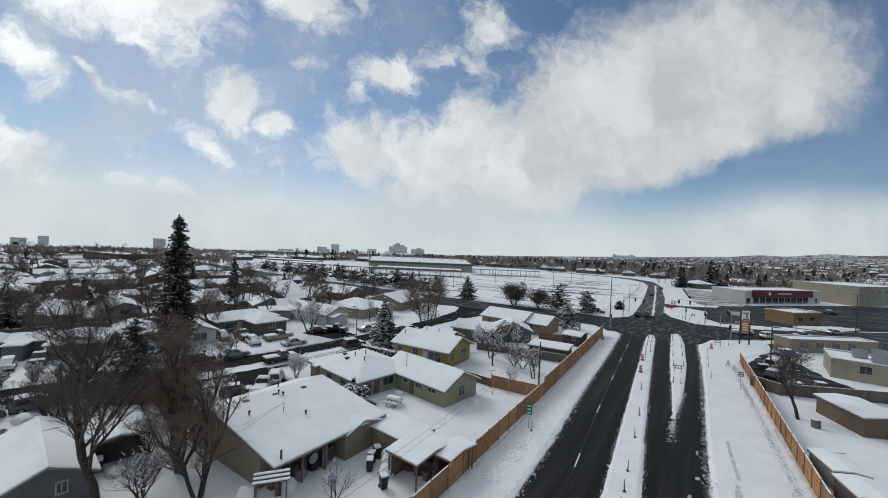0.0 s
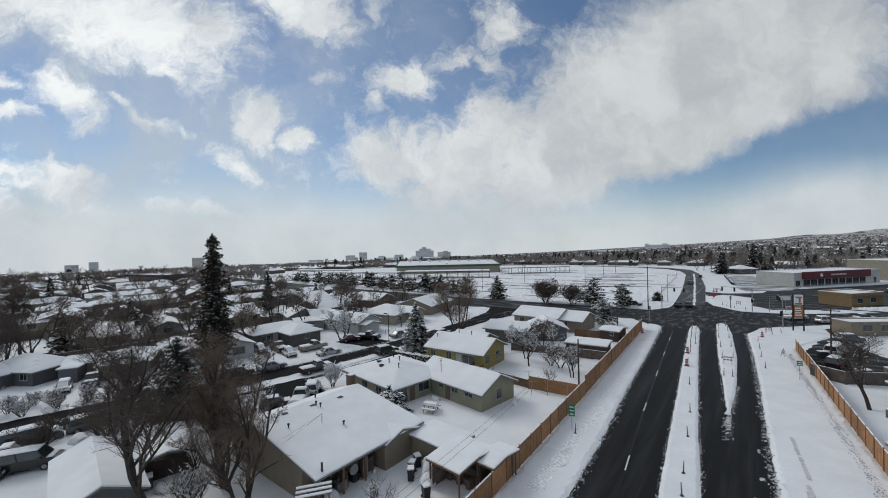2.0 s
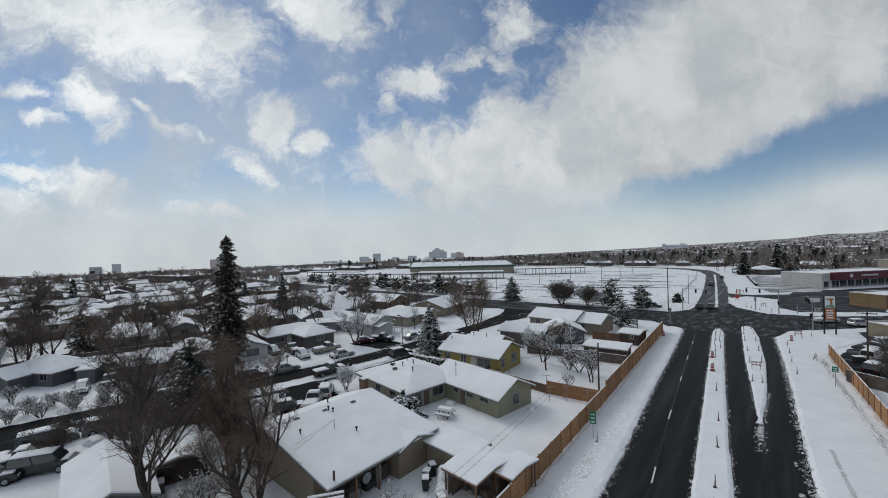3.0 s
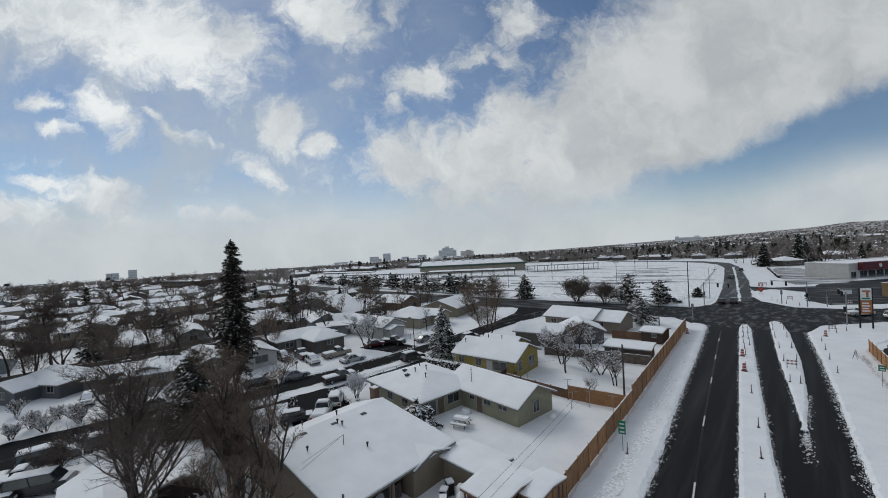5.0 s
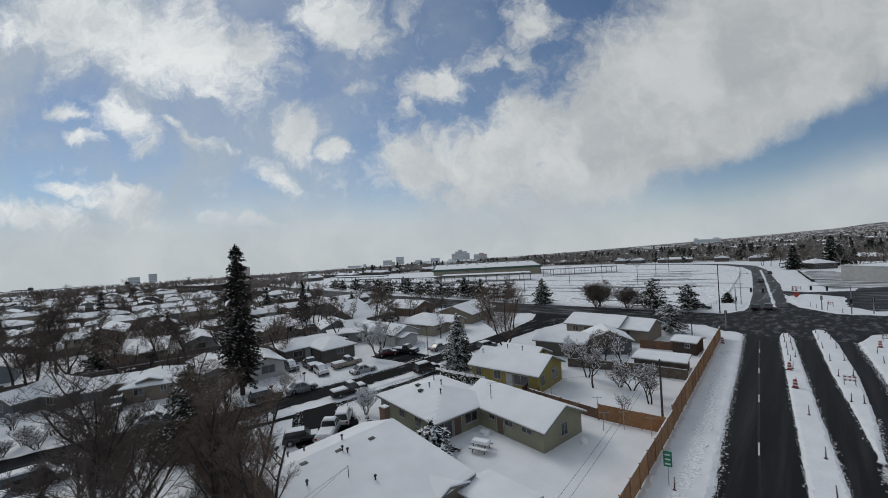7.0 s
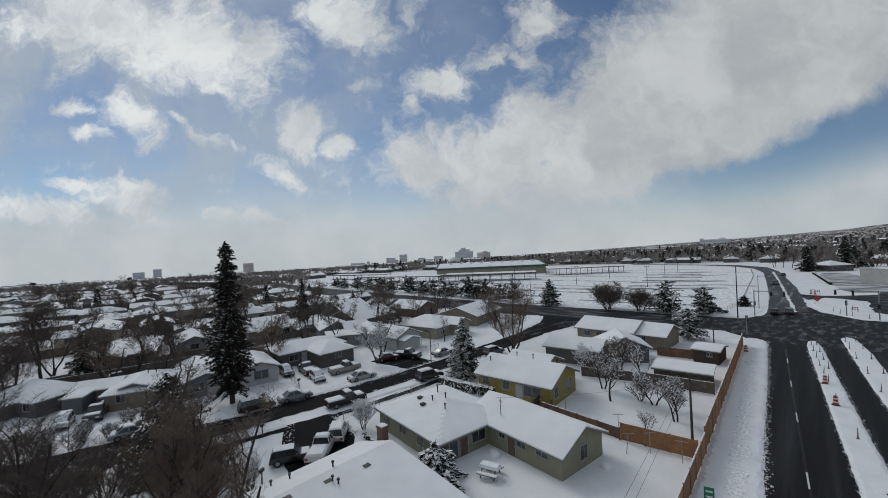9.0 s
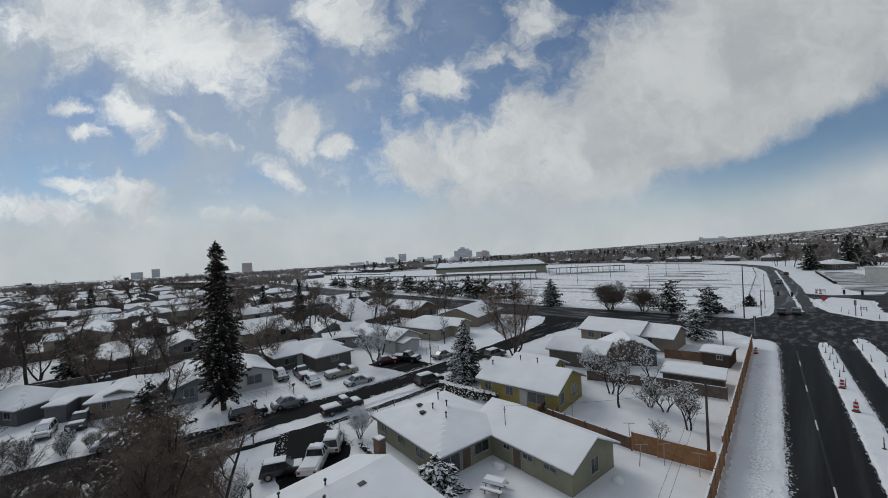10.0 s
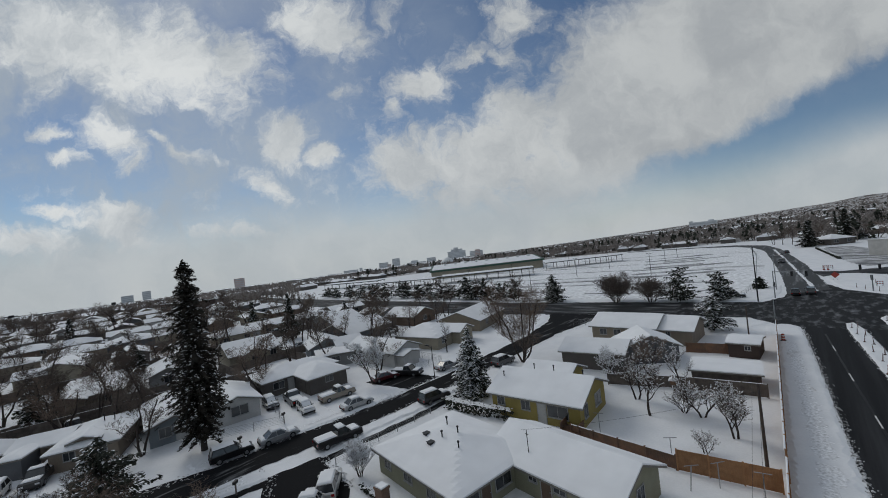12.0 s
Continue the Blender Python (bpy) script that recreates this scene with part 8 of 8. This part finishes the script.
tower(10.7, 7.9, -0.35, HAZED_WALL2, "far apartment block on the rise", r=1500, z0=-25, steps=((-0.5, -0.35, 4), (0.2, 0.4, 4)))
bm = bmesh.new()
bmesh.ops.create_uvsphere(bm, u_segments=20, v_segments=12, radius=10)
tagged(part("dome", bm, SIGN_WHITE, smooth=True, at=pose(-560 * math.sin(radians(42.1)), 560 * math.cos(radians(42.1)), -3)), "white radar-like dome behind the hall", "dome")
flat_building("apartment_block", -286, 66, 14, 34, 12, 6, DARKWOOD, "dark two-storey flat-roofed apartment block", [(2 + 3 * i, 0, 270, 1.6, 1.2, z) for i in range(10) for z in (1.0, 3.8)], 0.4)


# woods, roofs and streets out to the horizon
def far_woods():
    rng = random.Random(5)
    brown, white, house_walls, town_walls, green = Strands(), [[], []], [[], []], [[], []], Strands()
    count = 0
    while count < 10500:
        belt = count % 9 == 0
        az = rng.uniform(-14, 36) if belt else rng.uniform(-22, 104)
        r = rng.uniform(352, 520) if belt else 250 * (3000 / 250) ** (rng.random() ** 1.3)
        x, y = -r * math.sin(radians(az)), r * math.cos(radians(az))
        if -250 < x < -10 and 95 < y < 345 or -345 < x and -70 < y < 96 and x < -60 or not belt and r < 380 and 10 < az < 62 or math.hypot(x + 40, y - 322) < 36:
            continue
        if -30 < x < 110 and 95 < y < 290:
            continue
        count += 1
        z = terrain(x, y)
        s = 1 + r / 2600
        h = rng.uniform(5, 9.5) * (1.0 if r < 1100 else 0.7) * (0.62 if az > 60 and r > 620 else 1.0)
        w = h * rng.uniform(0.32, 0.5) * s
        if r < 1100 and az < 55 and rng.random() < 0.08:
            for k in range(26):
                f = rng.random() ** 0.7
                c = Vector((x, y, z + h * f * 1.1)) + Vector((rng.gauss(0, 1), rng.gauss(0, 1), 0)) * (w * 0.34 * (1.05 - f))
                a = Vector((rng.gauss(0, 1), rng.gauss(0, 1), rng.gauss(0, 0.6))).normalized() * 0.16 * h
                green.leaf(c, a, a.orthogonal().normalized() * 0.09 * h)
        else:
            brown.seg(Vector((x, y, z)), Vector((x, y, z + h * 0.5)), 0.25, 0.15, 3)
            for k in range(11):
                p = Vector((x, y, z + h * rng.uniform(0.15, 0.5)))
                a = rng.uniform(0, 6.28)
                q = p + Vector((math.cos(a) * w * rng.uniform(0.3, 1), math.sin(a) * w * rng.uniform(0.3, 1), h * rng.uniform(0.15, 0.5)))
                d = (q - p).normalized().orthogonal().normalized()
                thick = 0.05 + 0.00028 * r
                brown.leaf(p.lerp(q, 0.55), (q - p) * 0.5, d * thick * 2.0)
    for k in range(1500):
        az = rng.uniform(-22, 104)
        r = 340 * (2600 / 340) ** rng.random()
        x, y = -r * math.sin(radians(az)), r * math.cos(radians(az))
        if -250 < x < -10 and 95 < y < 345 or -345 < x < -60 and -70 < y < 96:
            continue
        z = terrain(x, y)
        town = 30 < az < 64 and r > 600
        if az < 34 and r > 620 and rng.random() < 0.55:
            continue
        big = r > 850 and rng.random() < (0.28 if town else 0.06)
        a, b, h = (rng.uniform(16, 40), rng.uniform(10, 18), rng.uniform(4, 8)) if big else (rng.uniform(5, 8), rng.uniform(4, 5), 2.7)
        rise = 0.6 if big else rng.uniform(1.2, 2.0)
        th = rng.choice((0.1, 0.1 + math.pi / 2)) + rng.gauss(0, 0.06)
        c, s = math.cos(th), math.sin(th)

        def put(u, v, zz):
            return (x + u * c - v * s, y + u * s + v * c, z + zz)

        walls = town_walls if big else house_walls
        i = len(walls[0])
        walls[0] += [put(u, v, zz) for zz in (0, h) for u, v in ((-a, -b), (a, -b), (a, b), (-a, b))]
        walls[1] += [(i, i + 1, i + 5, i + 4), (i + 1, i + 2, i + 6, i + 5), (i + 2, i + 3, i + 7, i + 6), (i + 3, i, i + 4, i + 7)]
        i = len(white[0])
        white[0] += [put(-a - .5, -b - .5, h), put(a + .5, -b - .5, h), put(a + .5, 0, h + rise), put(-a - .5, 0, h + rise), put(a + .5, b + .5, h), put(-a - .5, b + .5, h)]
        white[1] += [(i, i + 1, i + 2, i + 3), (i + 3, i + 2, i + 4, i + 5), (i, i + 3, i + 5), (i + 1, i + 4, i + 2)]
    tagged(new("far_woods", raw_mesh("far_woods", brown.v, brown.f, HAZED_TWIG)), "bare brown woods and gardens reaching to the horizon", "trees", kind="stuff")
    tagged(new("far_conifers", raw_mesh("far_conifers", green.v, green.f, NEEDLE)), "scattered dark conifers in the distance", "trees", kind="stuff")
    tagged(new("far_roofs", raw_mesh("far_roofs", white[0], white[1], ROOF_SNOW)), "snow-covered roofs of distant houses", "houses", kind="stuff")
    tagged(new("far_walls", raw_mesh("far_walls", house_walls[0], house_walls[1], TAUPE)), "walls of distant houses", "houses", kind="stuff")
    tagged(new("far_town_walls", raw_mesh("far_town_walls", town_walls[0], town_walls[1], CONCRETE)), "walls of distant low commercial buildings", "buildings", kind="stuff")


far_woods()


def far_hills():
    """A low snowy rise behind the woods to the north-east."""
    verts, faces = [], []
    n = 90
    for i in range(n + 1):
        az = -40 + 75 * i / n
        r = 4100
        x, y = -r * math.sin(radians(az)), r * math.cos(radians(az))
        top = 19 + r * math.tan(radians(float(np.interp(az, (-40, -12, -4, 4, 14, 24, 35), (1.3, 0.85, 0.30, -0.3, -0.95, -1.5, -1.9))))) + 14 * noise.noise(Vector((az * 0.35, 3, 0)))
        verts += [(x, y, -160), (x * 0.99, y * 0.99, top * 0.55 - 40), (x, y, top)]
    for i in range(n):
        for k in range(2):
            a = 3 * i + k
            faces.append((a, a + 3, a + 4, a + 1))
    tagged(new("backdrop_hills", raw_mesh("backdrop_hills", verts, faces, FAR_GROUND, True)), "low snowy hills on the horizon", "hills", kind="structure")


far_hills()


# lumps of ploughed snow along the kerbs of the residential street
def plough_lumps():
    rng = random.Random(77)
    verts, faces = [], []
    for path, count, spread in (([(-50.6, -10), (-49.3, 8), (-48.2, 21.5), (-47.2, 26.2)], 420, 0.3), ([(-46.2, 35.5), (-45.2, 44), (-44.7, 54), (-44.3, 66)], 420, 0.3), ([(-54.8, 6), (-53.0, 22), (-52, 30), (-50.7, 38), (-50, 45.5), (-49.6, 60)], 700, 0.35),
                                ([(-45.2, 26.5), (-38.4, 22.8)], 90, 0.3), ([(-44.0, 31), (-37, 30)], 90, 0.3)):
        pts = resample(path, 0.6)
        for k in range(count):
            p = rng.choice(pts)
            x, y, r = p.x + rng.gauss(0, spread), p.y + rng.uniform(-0.5, 0.5), rng.uniform(0.03, 0.11)
            b, n = len(verts), 6
            for lvl, rr in ((0.0, 1.0), (0.55, 0.7)):
                for j in range(n):
                    a = 2 * math.pi * j / n
                    q = r * rr * rng.uniform(0.7, 1.25)
                    verts.append((x + q * math.cos(a), y + q * math.sin(a), 0.03 + r * lvl))
            verts.append((x, y, 0.03 + r * rng.uniform(0.7, 1.0)))
            for j in range(n):
                faces += [(b + j, b + (j + 1) % n, b + n + (j + 1) % n, b + n + j), (b + n + j, b + n + (j + 1) % n, b + 2 * n)]
    tagged(new("plough_lumps", raw_mesh("plough_lumps", verts, faces, SNOW_DIRTY)), "lumps of grey ploughed snow along the street", "snow", kind="stuff")


SNOW_DIRTY = material("dirty_snow", (0.70, 0.70, 0.71), 0.8, alt=(0.42, 0.41, 0.41), scale=1.4, detail=6, bump=0.3, bump_scale=6, fine=0.08, spec=0.2)
plough_lumps()
for x, y, rx, ry, h in ((-31.5, 12.9, 0.9, 0.7, 0.7), (-28.0, 12.2, 0.8, 0.6, 0.6), (-27.2, 10.2, 0.7, 0.9, 0.7)):
    heap(x, y, rx, ry, h, "rounded heap of snow over a covered garden thing")
for x, y, yaw, w, d, h in ((-39.2, 5.2, 20, 1.1, 0.7, 0.7), (-30.4, 8.2, -14, 0.9, 0.6, 0.9), (-28.9, 12.9, 30, 0.8, 0.6, 0.8), (19.9, 59.6, 25, 0.7, 0.5, 0.9), (26.8, 57.4, 40, 1.4, 0.8, 0.8), (20.2, 75.0, 25, 1.5, 0.9, 1.2), (23.2, 77.0, 25, 1.2, 0.9, 1.4), (17.2, 84.5, 20, 1.2, 0.8, 1.1), (19.5, 92.0, 20, 1.6, 1.0, 1.3)):
    root = thing("crate", x, y, 0, yaw, "dark weathered crate with snow on its lid in a yard", "crate")
    bm = bmesh.new()
    box(bm, -w / 2, w / 2, -d / 2, d / 2, 0.06, h)
    for sx in (-1, 1):
        box(bm, sx * (w / 2 - 0.1) - 0.05, sx * (w / 2 - 0.1) + 0.05, -d / 2 - 0.02, d / 2 + 0.02, 0, h - 0.05)
    part("body", bm, GREY_BOARD if yaw % 20 else DARK, root)
    bm = bmesh.new()
    vs = box(bm, -w / 2 - 0.03, w / 2 + 0.03, -d / 2 - 0.03, d / 2 + 0.03, h + 0.002, h + 0.13)
    bmesh.ops.bevel(bm, geom=bm.edges[:], offset=0.05, segments=1, affect="EDGES")
    part("snow_cap", bm, ROOF_SNOW, root)


# boards and a mast standing out over the western roofs
def billboard(az, r, w, h, top, label):
    """A dark advertising board on one post, far out among the roofs."""
    x, y = -r * math.sin(radians(az)), r * math.cos(radians(az))
    z0 = terrain(x, y)
    root = thing("billboard", x, y, z0, az, label, "billboard")
    bm = bmesh.new()
    tube(bm, (0, 0, 0), (0, 0, top - z0 - h), 0.45, 0.4, 8)
    part("post", bm, STEEL, root)
    bm = bmesh.new()
    box(bm, -w / 2, w / 2, -0.5, 0.5, top - z0 - h, top - z0)
    part("board", bm, BLACK_METAL, root)


billboard(89.6, 520, 3.6, 2.2, 5.4, "dark advertising board on a post above the roofs")
billboard(82.0, 520, 3.6, 2.4, 4.6, "dark advertising board on a post above the roofs")
